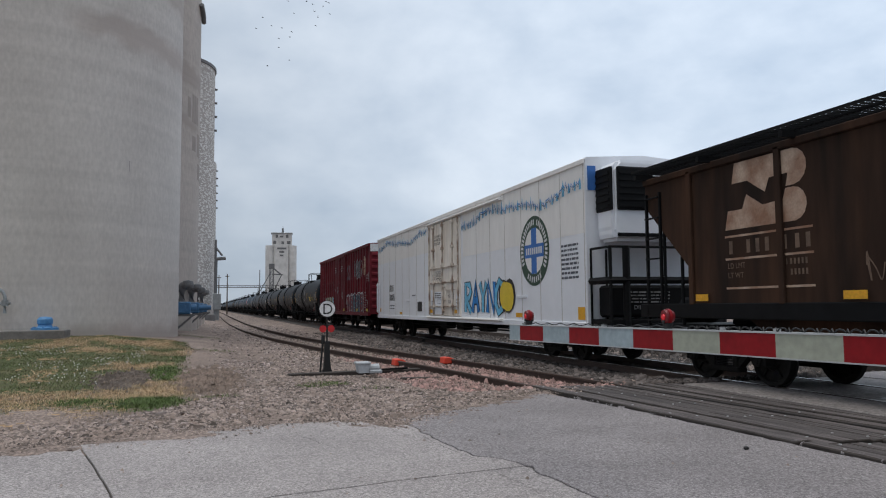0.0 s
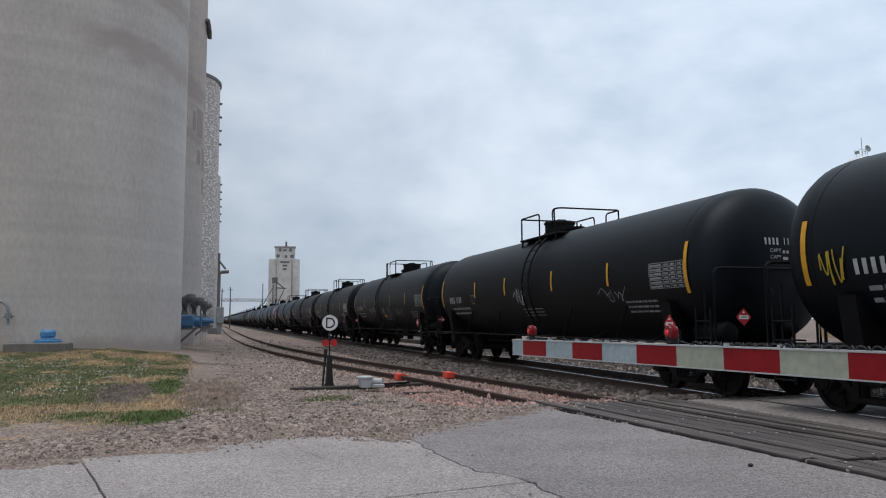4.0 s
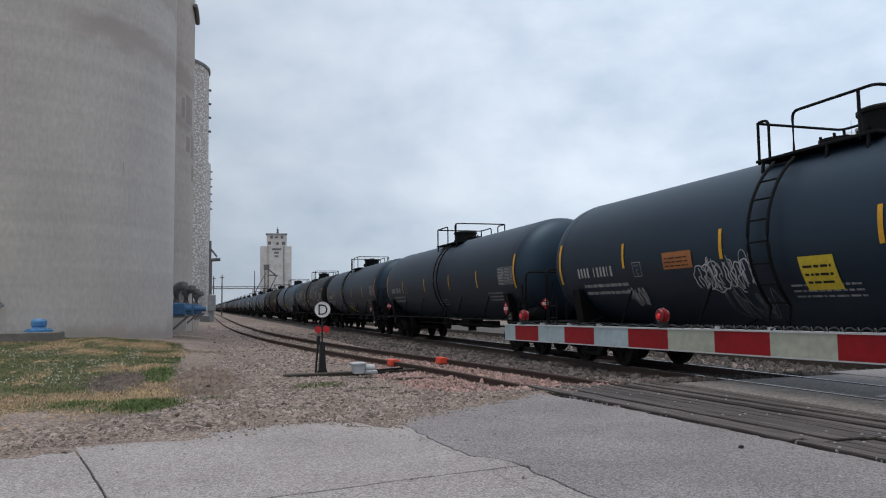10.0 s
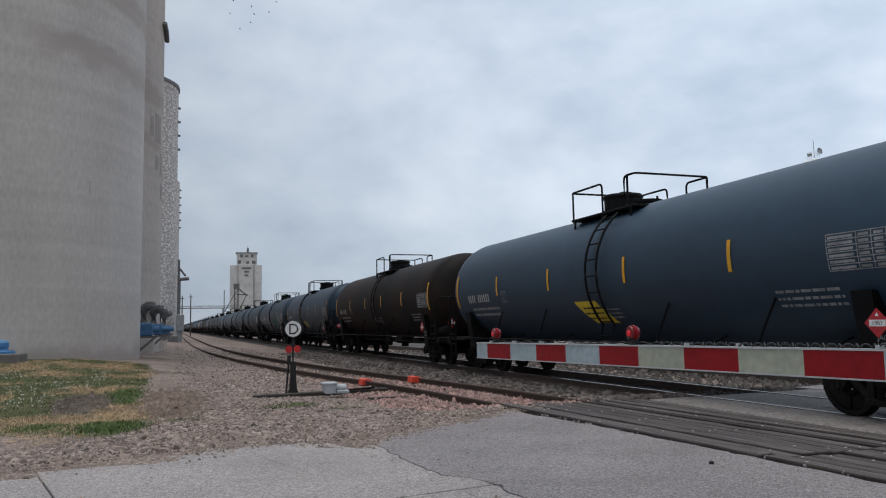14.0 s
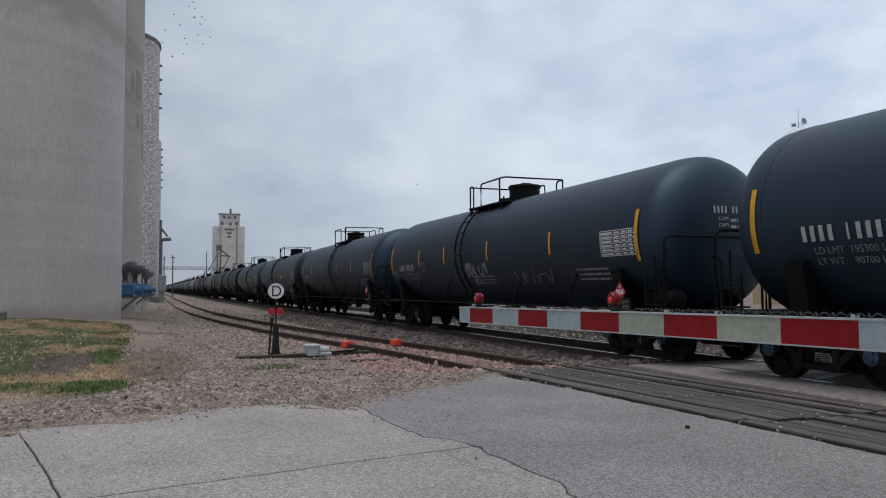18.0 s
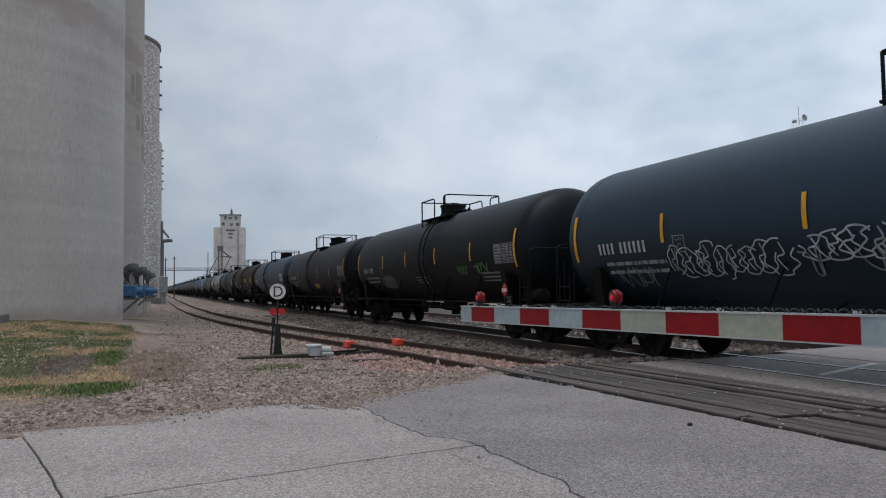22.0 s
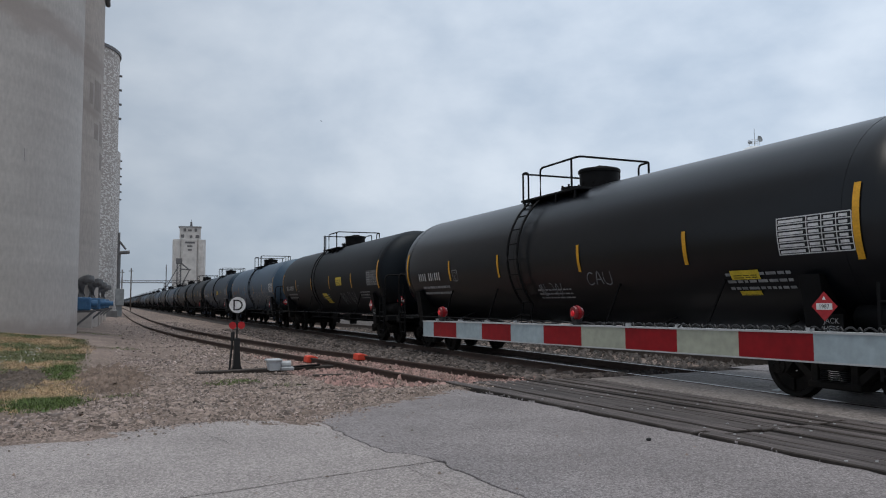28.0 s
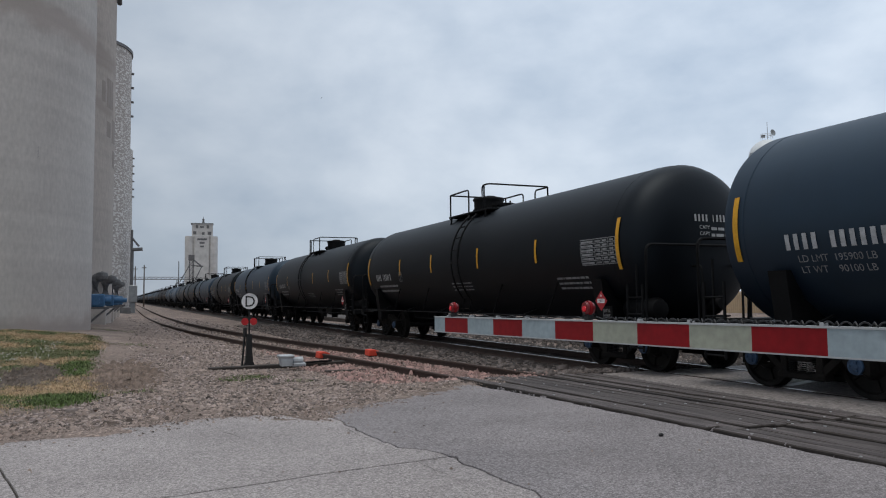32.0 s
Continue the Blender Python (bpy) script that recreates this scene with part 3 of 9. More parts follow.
main_track = thing("main_track", "straight railway track with polished rail heads on dark ballast", "railway track", kind="structure")
for side in (-1, 1):
    rail("rail", [(TRACK_X + side * GAUGE, y) for y in (-300, -60, -10, 12, 60, 200, 900)], main_track, RAILRUST, label="rusty rail with a polished head")
siding = thing("siding_track", "rusty side track curving away past the silos", "railway track", kind="structure")
syss = [-60 + 1.5 * i for i in range(121)] + [125 + 5 * i for i in range(60)]
for side in (-1, 1):
    rail("rail", [(smooth_siding(y) + side * GAUGE, y) for y in syss if y >= 12], siding, RAILRUST, z=-0.01)
    # the stretch inside the deck takes a darker rail colour
    rail("rail", [(smooth_siding(y) + side * GAUGE, y) for y in syss if y <= 12], siding, DARKRAIL, z=-0.016, label="dark rail sunk between the deck timbers")
# strip under the cars, darkened by colour to stand for their shade
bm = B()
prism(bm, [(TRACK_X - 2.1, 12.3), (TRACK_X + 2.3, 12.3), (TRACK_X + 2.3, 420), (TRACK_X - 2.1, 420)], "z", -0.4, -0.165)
part("track_bed", bm, SHADEBED, main_track, "oily ballast between the rails, train's shade in its colour")
tie_mesh = bpy.data.meshes.new("tie")
bm = B()
box(bm, (-1.3, -0.11, -0.17), (1.3, 0.11, 0.0), 0.012)
bm.to_mesh(tie_mesh)
bm.free()
tie_mesh.materials.append(TIE)
rnd = random.Random(5)
for i in range(90):
    y = 12.4 + 0.55 * i
    part("tie", None, None, main_track, at=pose(TRACK_X + rnd.uniform(-0.04, 0.04), y, -0.185 + rnd.uniform(-0.01, 0.01), 0, 0, rnd.uniform(-1, 1)), shared=tie_mesh)
for i in range(110):
    y = 12.0 + 0.55 * i
    turn = math.degrees(math.atan2(smooth_siding(y - 1) - smooth_siding(y + 1), 2))
    part("tie", None, None, siding, at=pose(smooth_siding(y) + rnd.uniform(-0.08, 0.08), y, -0.215 + rnd.uniform(-0.02, 0.012), 0, 0, turn + rnd.uniform(-2, 2)), shared=tie_mesh)


# the crossing: concrete panels on the main track, timbers on the siding
crossing = thing("crossing_deck", "weathered timber and concrete crossing deck between the rails", "level crossing", kind="structure")
rnd = random.Random(11)
for x0, x1 in ((8.12, 9.17), (9.34, 10.66), (10.83, 11.9)):
    y = 11.6
    while y > -12:
        bm = B()
        box(bm, (x0, y - 2.42, -0.16), (x1, y, -0.004 + rnd.uniform(-0.004, 0.003)), 0.012)
        part("concrete_panel", bm, PANEL, crossing)
        y -= 2.44
# sheet under the deck, its colour dark enough to hold the gaps' shade
bm = B()
prism(bm, [(5.05, 12.0), (5.35, 9.0), (5.6, 5.0), (5.9, 0.0), (6.3, -12), (12.2, -12), (12.2, 12.0)], "z", -0.3, -0.075)
part("deck_bed", bm, SHADEBED, crossing, "dark dirt under the deck timbers, gap shade in its colour")
plank_meshes = []
for k in range(4):
    bm = B()
    L = 5.86
    box(bm, (-0.096, -L + 0.055, -0.12), (0.096, 0, 0.0), 0.011)
    bmesh.ops.subdivide_edges(bm, edges=[e for e in bm.edges if abs(e.verts[0].co.y - e.verts[1].co.y) > 1], cuts=16)
    for v in bm.verts:
        v.co.x += 0.012 * noise.noise((v.co.x * 5, v.co.y * 1.5, k))
        v.co.z += 0.009 * noise.noise((v.co.x * 9, v.co.y * 2.5, k + 9))
    bm.normal_update()
    # sides and bevels take a dark colour that carries the shade between planks
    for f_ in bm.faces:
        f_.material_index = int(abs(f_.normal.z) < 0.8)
    me = bpy.data.meshes.new("timber")
    bm.to_mesh(me)
    bm.free()
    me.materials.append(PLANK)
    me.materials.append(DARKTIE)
    plank_meshes.append(me)
bolts = B()
L = 5.86
for k, off in enumerate([-0.93, -0.56, -0.35, -0.14, 0.07, 0.28, 0.49, 0.93, 1.14, 1.35]):
    for deck, y in enumerate((12.02, 6.14, 0.26, -5.62)):
        if off == 1.35 and deck:
            continue
        y += rnd.uniform(-0.02, 0.02)
        x0, x1 = siding_x(y) + off, siding_x(y - L) + off
        if off < -0.9 and deck == 0:
            x0 += 0.05
        turn = math.degrees(math.atan2(x1 - x0, L))
        top = 0.034 if off < -0.9 else rnd.uniform(-0.022, 0.006) - (0.03 if off > 1.3 else 0)
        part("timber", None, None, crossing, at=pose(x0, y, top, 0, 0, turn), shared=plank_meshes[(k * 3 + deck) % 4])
        for f in (0.04, 0.24, 0.45, 0.66, 0.93):
            if rnd.random() < 0.2:
                continue
            yy = f + rnd.uniform(-0.05, 0.05)
            xx = x0 + (x1 - x0) * yy + rnd.uniform(-0.05, 0.05)
            bar(bolts, (xx, y - L * yy, top - 0.02), (xx, y - L * yy, top + 0.007), 0.015, 6)
for k in range(2):
    y = 12.0
    while y > -10:
        me = plank_meshes[rnd.randrange(4)]
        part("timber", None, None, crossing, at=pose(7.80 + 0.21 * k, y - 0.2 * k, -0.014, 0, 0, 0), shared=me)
        y -= L + 0.015
tagged(part("spike_heads", bolts, MARKWHITE, crossing, "pale worn spike heads in the timbers"), kind="stuff")
bm = B()
for x0, x1 in ((9.5, 10.65), (10.84, 11.6)):
    prism(bm, [(x0, 8.43 + 0.37 * (x0 - 9.05)), (x1, 8.43 + 0.37 * (x1 - 9.05)), (x1, 8.56 + 0.37 * (x1 - 9.05)), (x0, 8.56 + 0.37 * (x0 - 9.05))], "z", -0.01, 0.004)
part("painted_line", bm, MARKWHITE, crossing, "worn white painted line")
hairlines = (
    ((2.33, 7.05), (2.75, 7.2), (3.2, 7.3), (3.62, 7.55), (4.15, 7.75), (4.75, 7.85)),
    ((2.70, 6.26), (2.94, 6.32), (3.2, 6.43), (3.42, 6.52)),
    ((2.26, 7.95), (2.29, 7.4), (2.34, 6.95), (2.40, 6.55)),
    ((2.37, 6.16), (2.41, 5.61), (2.39, 4.96), (2.36, 4.45), (2.4, 3.9)),
    ((2.33, 6.17), (2.45, 6.10), (2.55, 6.14), (2.48, 6.18)),
    ((0.9, 9.2), (1.0, 8.4), (1.25, 7.6), (1.2, 7.1)),
)
for n_, line in enumerate(hairlines):
    pts = wiggle(wiggle(line, 0.03, 0.15, len(line) + n_), 0.008, 0.05, n_)
    wide = [0.0012 + (0.0055 if n_ in (0, 5) else 0.010) * abs(noise.noise((x * 5, y * 5, n_))) for x, y in pts]
    left = [(x + w, y + 2.2 * w) for (x, y), w in zip(pts, wide)]
    bm = B()
    for (a, b), (c_, d_) in zip(zip(pts, left), list(zip(pts, left))[1:]):
        bm.faces.new([bm.verts.new((*p, 0.0065)) for p in (a, c_, d_, b)])
    part("hairline_crack", bm, CRACK, road, "thin dirt-filled crack")
crumbs = B()
rr = random.Random(19)
for k in range(130):
    y = rr.uniform(4.6, 10.5)
    x = float(np.interp(y, [5.3, 6.2, 8.8, 11.25], [5.77, 5.72, 5.57, 5.24])) + rr.uniform(-0.07, 0.05)
    r = rr.uniform(0.006, 0.03) * (1.3 if y < 6.3 else 0.7)
    bmesh.ops.create_icosphere(crumbs, subdivisions=1, radius=r, matrix=Matrix.Translation((x, y, 0.006)) @ Euler((rr.random() * 6, rr.random() * 6, 0)).to_matrix().to_4x4() @ Matrix.Diagonal((1.2, 0.8, 0.6, 1)))
tagged(part("asphalt_crumbs", crumbs, ASPHALT, road, "crumbled asphalt along the broken edge"), kind="stuff")

# ---- the train: q is a car's place along the track at 0 s, it runs towards -y at SPEED ----
SPEED, PITCH, R, ZC = 17.01, 18.3, 1.53, 2.42
FIRST_TANK = 69.47
cars = []


def wrap(u, v, lift=0.012):
    """A point on the near side of the tank: u metres along it, v metres round it from mid-height."""
    a = v / R
    return (-(R + lift) * math.cos(a), u, ZC + (R + lift) * math.sin(a))


def ribbon(bm, pts, width, place, lift=0.0):
    """A painted stroke of even width along (u, v) points."""
    if len(pts) < 2:
        return
    pairs = []
    for i, p in enumerate(pts):
        a, b = pts[max(i - 1, 0)], pts[min(i + 1, len(pts) - 1)]
        d = math.hypot(b[0] - a[0], b[1] - a[1]) or 1
        nx, ny = -(b[1] - a[1]) / d * width / 2, (b[0] - a[0]) / d * width / 2
        up = Vector((-0.0002 * (len(bm.verts) // 2), 0, 0))
        pairs.append((bm.verts.new(Vector(place(p[0] + nx, p[1] + ny)) + up), bm.verts.new(Vector(place(p[0] - nx, p[1] - ny)) + up)))
    for (a, b), (c, d) in zip(pairs, pairs[1:]):
        bm.faces.new((a, b, d, c))


def patch(bm, u0, v0, u1, v1, place, n=6, slant=0.0):
    """A painted rectangle, cut so that it follows the curve."""
    rows = []
    for i in range(n + 1):
        v = v0 + (v1 - v0) * i / n
        s = slant * i / n
        rows.append((bm.verts.new(place(u0 + s, v)), bm.verts.new(place(u1 + s, v))))
    for (a, b), (c, d) in zip(rows, rows[1:]):
        bm.faces.new((a, b, d, c))


# letters of spray paint, as strokes in a box one wide and one high
STROKES = {
    "M": [[(0, 0), (0.1, 1), (0.5, 0.3), (0.9, 1), (1, 0)]], "O": [[(0.5 + 0.5 * math.sin(k * 0.524), 0.5 + 0.5 * math.cos(k * 0.524)) for k in range(13)]],
    "E": [[(0.9, 1), (0, 1), (0, 0), (0.9, 0)], [(0, 0.5), (0.7, 0.5)]], "N": [[(0, 0), (0.05, 1), (0.95, 0), (1, 1)]],
    "R": [[(0, 0), (0, 1), (0.7, 0.95), (0.9, 0.72), (0.6, 0.5), (0, 0.5), (0.95, 0)]], "A": [[(0, 0), (0.5, 1), (1, 0)], [(0.2, 0.4), (0.8, 0.4)]],
    "W": [[(0, 1), (0.25, 0), (0.5, 0.7), (0.75, 0), (1, 1)]], "L": [[(0, 1), (0, 0), (0.9, 0.05)]], "U": [[(0, 1), (0, 0.2), (0.5, 0), (1, 0.2), (1, 1)]],
    "B": [[(0, 0), (0, 1), (0.8, 0.85), (0.6, 0.55), (0, 0.5), (0.9, 0.4), (0.8, 0.08), (0, 0)]], "K": [[(0, 0), (0, 1)], [(0.9, 1), (0, 0.45), (0.95, 0)]],
    "C": [[(0.95, 0.85), (0.5, 1), (0.05, 0.7), (0, 0.3), (0.4, 0), (0.95, 0.15)]], "T": [[(0, 1), (1, 1)], [(0.5, 1), (0.45, 0)]], "I": [[(0.5, 0), (0.5, 1)]],
    "D": [[(0, 0), (0, 1), (0.6, 0.95), (0.95, 0.5), (0.6, 0.05), (0, 0)]], "S": [[(0.9, 0.9), (0.4, 1), (0.05, 0.75), (0.9, 0.3), (0.5, 0), (0, 0.12)]],
    "H": [[(0, 0), (0.05, 1)], [(0.95, 1), (1, 0)], [(0, 0.5), (1, 0.55)]], "V": [[(0, 1), (0.5, 0), (1, 1)]], "X": [[(0, 0), (1, 1)], [(0, 1), (1, 0)]],
    "2": [[(0, 0.8), (0.5, 1), (0.9, 0.75), (0, 0), (1, 0)]], "1": [[(0.3, 0.8), (0.55, 1), (0.55, 0)]], "6": [[(0.8, 1), (0.1, 0.5), (0.2, 0.05), (0.8, 0.1), (0.8, 0.45), (0.15, 0.42)]],
}


def round_off(pts, n=4):
    """A smooth curve through stroke points."""
    if len(pts) < 3:
        return pts
    out = []
    ext = [pts[0]] + list(pts) + [pts[-1]]
    for a, b, c, d in zip(ext, ext[1:], ext[2:], ext[3:]):
        for i in range(n):
            t = i / n
            out.append(tuple(0.5 * (2 * b[k] + (c[k] - a[k]) * t + (2 * a[k] - 5 * b[k] + 4 * c[k] - d[k]) * t * t + (3 * b[k] - a[k] - 3 * c[k] + d[k]) * t ** 3) for k in (0, 1)))
    return out + [pts[-1]]


def sprayed(bm, word, u, v, size, width, place, rnd, gap=0.25, sharp=False):
    """Sprayed strokes that run to -u from the lower corner (u, v)."""
    for ch in word:
        for stroke in STROKES.get(ch, []):
            pts = [(u - (x + rnd.uniform(-0.06, 0.06) + 0.12 * y) * size * 0.8, v + (y + rnd.uniform(-0.06, 0.06)) * size) for x, y in stroke]
            ribbon(bm, pts if sharp else round_off(pts), width * rnd.uniform(0.8, 1.2), place)
        u -= size * (0.8 + gap)
    return u


def scrawl(bm, u, v, w, h, width, place, rnd, loops=9):
    """An unreadable tag: a looping line inside a w by h box, running to -u."""
    for k in range(max(2, loops // 4)):
        pts = []
        x = rnd.uniform(0, 0.25) + k * 0.75 / max(2, loops // 4)
        for i in range(8):
            pts.append((u - min(max(x, 0), 1) * w, v + h * min(max(0.5 + 0.5 * math.sin(i * 1.9 + k) + rnd.uniform(-0.35, 0.35), 0), 1)))
            x += rnd.uniform(-0.05, 0.13)
        ribbon(bm, round_off(pts), width, place)


def marks(bm, pattern, u, v, high, place, wide=0.5, gap=0.22):
    """Stencilled characters as plain bars running to -u; blanks leave a space."""
    for ch in pattern:
        if ch != " ":
            w = high * wide * (0.35 if ch == "1" else 0.72)
            patch(bm, u, v, u - w, v + high, place, 2)
        u -= high * (wide + gap)
    return u


def lines(bm, u, v, w, h, rows, place, rnd, thick=0.45):
    """Small print as rows of bars inside a box that runs to -u, downward from v."""
    for r in range(rows):
        x, y = u, v - h * (r + 1) / rows
        while x > u - w:
            k = min(rnd.uniform(0.05, 0.22) * max(1, w / 1.2), x - (u - w))
            if k < 0.015:
                break
            patch(bm, x, y, x - k, y + h / rows * thick, place, 1)
            x -= k + 0.03


GLYPHS = {}


def glyphs(text):
    """The outlines of built-in letters, as flat vertices and faces one unit high."""
    if text not in GLYPHS:
        cu = bpy.data.curves.new("letters", "FONT")
        cu.body, cu.resolution_u = text, 3
        ob = bpy.data.objects.new("letters", cu)
        me = bpy.data.meshes.new_from_object(ob)
        GLYPHS[text] = [tuple(v.co) for v in me.vertices], [tuple(p.vertices) for p in me.polygons]
        bpy.data.objects.remove(ob)
        bpy.data.meshes.remove(me)
    return GLYPHS[text]


def lettering(bm, text, u, v, high, place, center=False, stretch=1.0):
    """Real letters, laid on a surface, that run to -u from the lower corner (u, v)."""
    verts, faces = glyphs(text)
    k = high / 0.70
    if center:
        u += max(x for x, _, _ in verts) * k * stretch / 2
    made = [bm.verts.new(place(u - x * k * stretch, v + y * k)) for x, y, _ in verts]
    for f in faces:
        try:
            bm.faces.new([made[i] for i in f])
        except ValueError:
            pass


WEIGHTS = {
    13: ("LD LMT  195300 LB", "LT WT    90700 LB"), 14: ("LD LMT  195200 LB  88500 KG", "LT WT    90800 LB  41200 KG"),
    15: ("LD LMT  195700 LB  88750 KG", "LT WT    90300 LB  40950 KG"), 16: ("LD LMT  206700 LB  93750 KG", "LT WT    79300 LB  35950 KG"),
    20: ("LD LMT  195500 LB  88650 KG", "LT WT    90500 LB  41050 KG"), 22: ("LD LMT  194 900   88400 KG", "LT WT    91 100   41300 KG"), 26: ("LD LMT  195900 LB", "LT WT    90100 LB"), 9: ("LD LMT  195300 LB  88550 KG", "LT WT    90700 LB  41150 KG"),
}


# running gear, shared by all cars
def truck_meshes():
    made = {}
    bm = B()  # bolster with the centre plate
    box(bm, (-1.15, -0.2, 0.46), (1.15, 0.2, 0.7), 0.03)
    bar(bm, (0, 0, 0.68), (0, 0, 0.86), 0.2, 12)
    made["bolster"] = bm, TRUCK
    bm = B()  # side frame: a bowed casting with a spring opening
    for s in (-1, 1):
        prism(bm, [(s * 1.08, 0.36), (s * 1.08, 0.60), (s * 0.78, 0.66), (s * 0.36, 0.80), (s * 0.36, 0.66), (s * 0.66, 0.52), (s * 0.78, 0.36)], "x", -0.09, 0.09)
        prism(bm, [(s * 0.66, 0.52), (s * 0.36, 0.26), (s * 0.36, 0.40), (s * 0.56, 0.56)], "x", -0.07, 0.07)
        box(bm, (-0.09, min(s * 0.25, s * 0.36), 0.24), (0.09, max(s * 0.25, s * 0.36), 0.8), 0.01)
    box(bm, (-0.1, -0.38, 0.68), (0.1, 0.38, 0.82), 0.02)
    box(bm, (-0.11, -0.40, 0.2), (0.11, 0.40, 0.30), 0.02)
    made["side_frame"] = bm, TRUCK
    bm = B()  # springs
    for y in (-0.15, 0.0, 0.15):
        for k in range(6):
            bar(bm, (0, y, 0.31 + 0.028 * k), (0, y, 0.325 + 0.028 * k), 0.065, 10)
    made["spring_nest"] = bm, FRAME
    bm = B()  # wheelset: two flanged wheels on an axle
    q = Matrix.Rotation(radians(90), 4, "Y")
    for s in (-1, 1):
        prof = [(0.12, -0.09), (0.16, -0.09), (0.2, -0.03), (0.37, -0.02), (0.39, -0.065), (0.457, -0.065), (0.457, 0.055), (0.485, 0.06), (0.48, 0.085), (0.39, 0.085), (0.36, 0.02), (0.2, 0.04), (0.12, 0.06)]
        lathe(bm, prof, Matrix.Translation((s * 0.75, 0, 0)) @ (q if s < 0 else Matrix.Rotation(radians(-90), 4, "Y")), 36)
        for k in range(5):  # cast ribs on the wheel plate
            a = k * 1.2566
            box(bm, (s * 0.75 - 0.06, -0.018, 0.2), (s * 0.75 + 0.06, 0.018, 0.36), 0, Matrix.Rotation(a, 4, "X"))
    bar(bm, (-1.0, 0, 0), (1.0, 0, 0), 0.085, 12)
    made["wheelset"] = bm, WHEEL
    bm = B()  # bearing cap
    lathe(bm, [(0, -0.05), (0.05, -0.05), (0.06, -0.035), (0.115, -0.03), (0.12, 0.05), (0, 0.05)], q, 16)
    for k in range(3):
        a = k * 2.094
        bar(bm, (-0.06, 0.07 * math.cos(a), 0.07 * math.sin(a)), (-0.03, 0.07 * math.cos(a), 0.07 * math.sin(a)), 0.018, 6)
    made["bearing_cap"] = bm, TRUCK
    bm = B()
    box(bm, (-1.0, -0.07, 0.5), (1.0, 0.07, 0.62), 0.02)
    made["brake_beam"] = bm, TRUCK
    out = {}
    for name, (b, mat) in made.items():
        me = bpy.data.meshes.new(name)
        if name in ("wheelset", "bearing_cap"):
            for f in b.faces:
                f.smooth = True
        b.to_mesh(me)
        b.free()
        me.materials.append(mat)
        if name in ("wheelset", "bearing_cap"):
            me.set_sharp_from_angle(angle=radians(35))
        out[name] = me
    cap = out["bearing_cap"].copy()
    cap.materials[0] = BLUECAP
    out["blue_cap"] = cap
    return out


GEAR = truck_meshes()
wheels = {}


def add_truck(car, y, blue=False, base=0.89):
    """Two axles under a car; the wheelsets are kept to be spun."""
    truck = part("truck", None, None, car, at=pose(0, y, 0), shared=GEAR["bolster"])
    for s in (-1, 1):
        part("side_frame", None, None, truck, at=pose(s * 1.0, 0, 0), shared=GEAR["side_frame"])
        part("spring_nest", None, None, truck, at=pose(s * 1.06, 0, 0), shared=GEAR["spring_nest"])["kind"] = "stuff"
        for a in (-base, base):
            part("bearing_cap", None, None, truck, "blue bearing cap" if blue and s < 0 else "", at=pose(s * 1.09, a, 0.457, 0, 0, 0 if s < 0 else 180), shared=GEAR["blue_cap" if blue and s < 0 else "bearing_cap"])
    for a in (-base, base):
        w = part("wheelset", None, None, truck, at=pose(0, a, 0.457), shared=GEAR["wheelset"])
        wheels.setdefault(car.name, []).append((w, a))
    return truck


def coupler_mesh():
    bm = B()
    box(bm, (-0.09, 0, 0.78), (0.09, 0.55, 0.96), 0.02)
    box(bm, (-0.16, 0.45, 0.76), (0.16, 0.78, 1.0), 0.05)
    me = bpy.data.meshes.new("coupler")
    bm.to_mesh(me)
    bm.free()
    me.materials.append(TRUCK)
    return me


COUPLER = coupler_mesh()
HALF, HEAD = 8.42, 0.74   # half the length over the heads, and the depth of a head


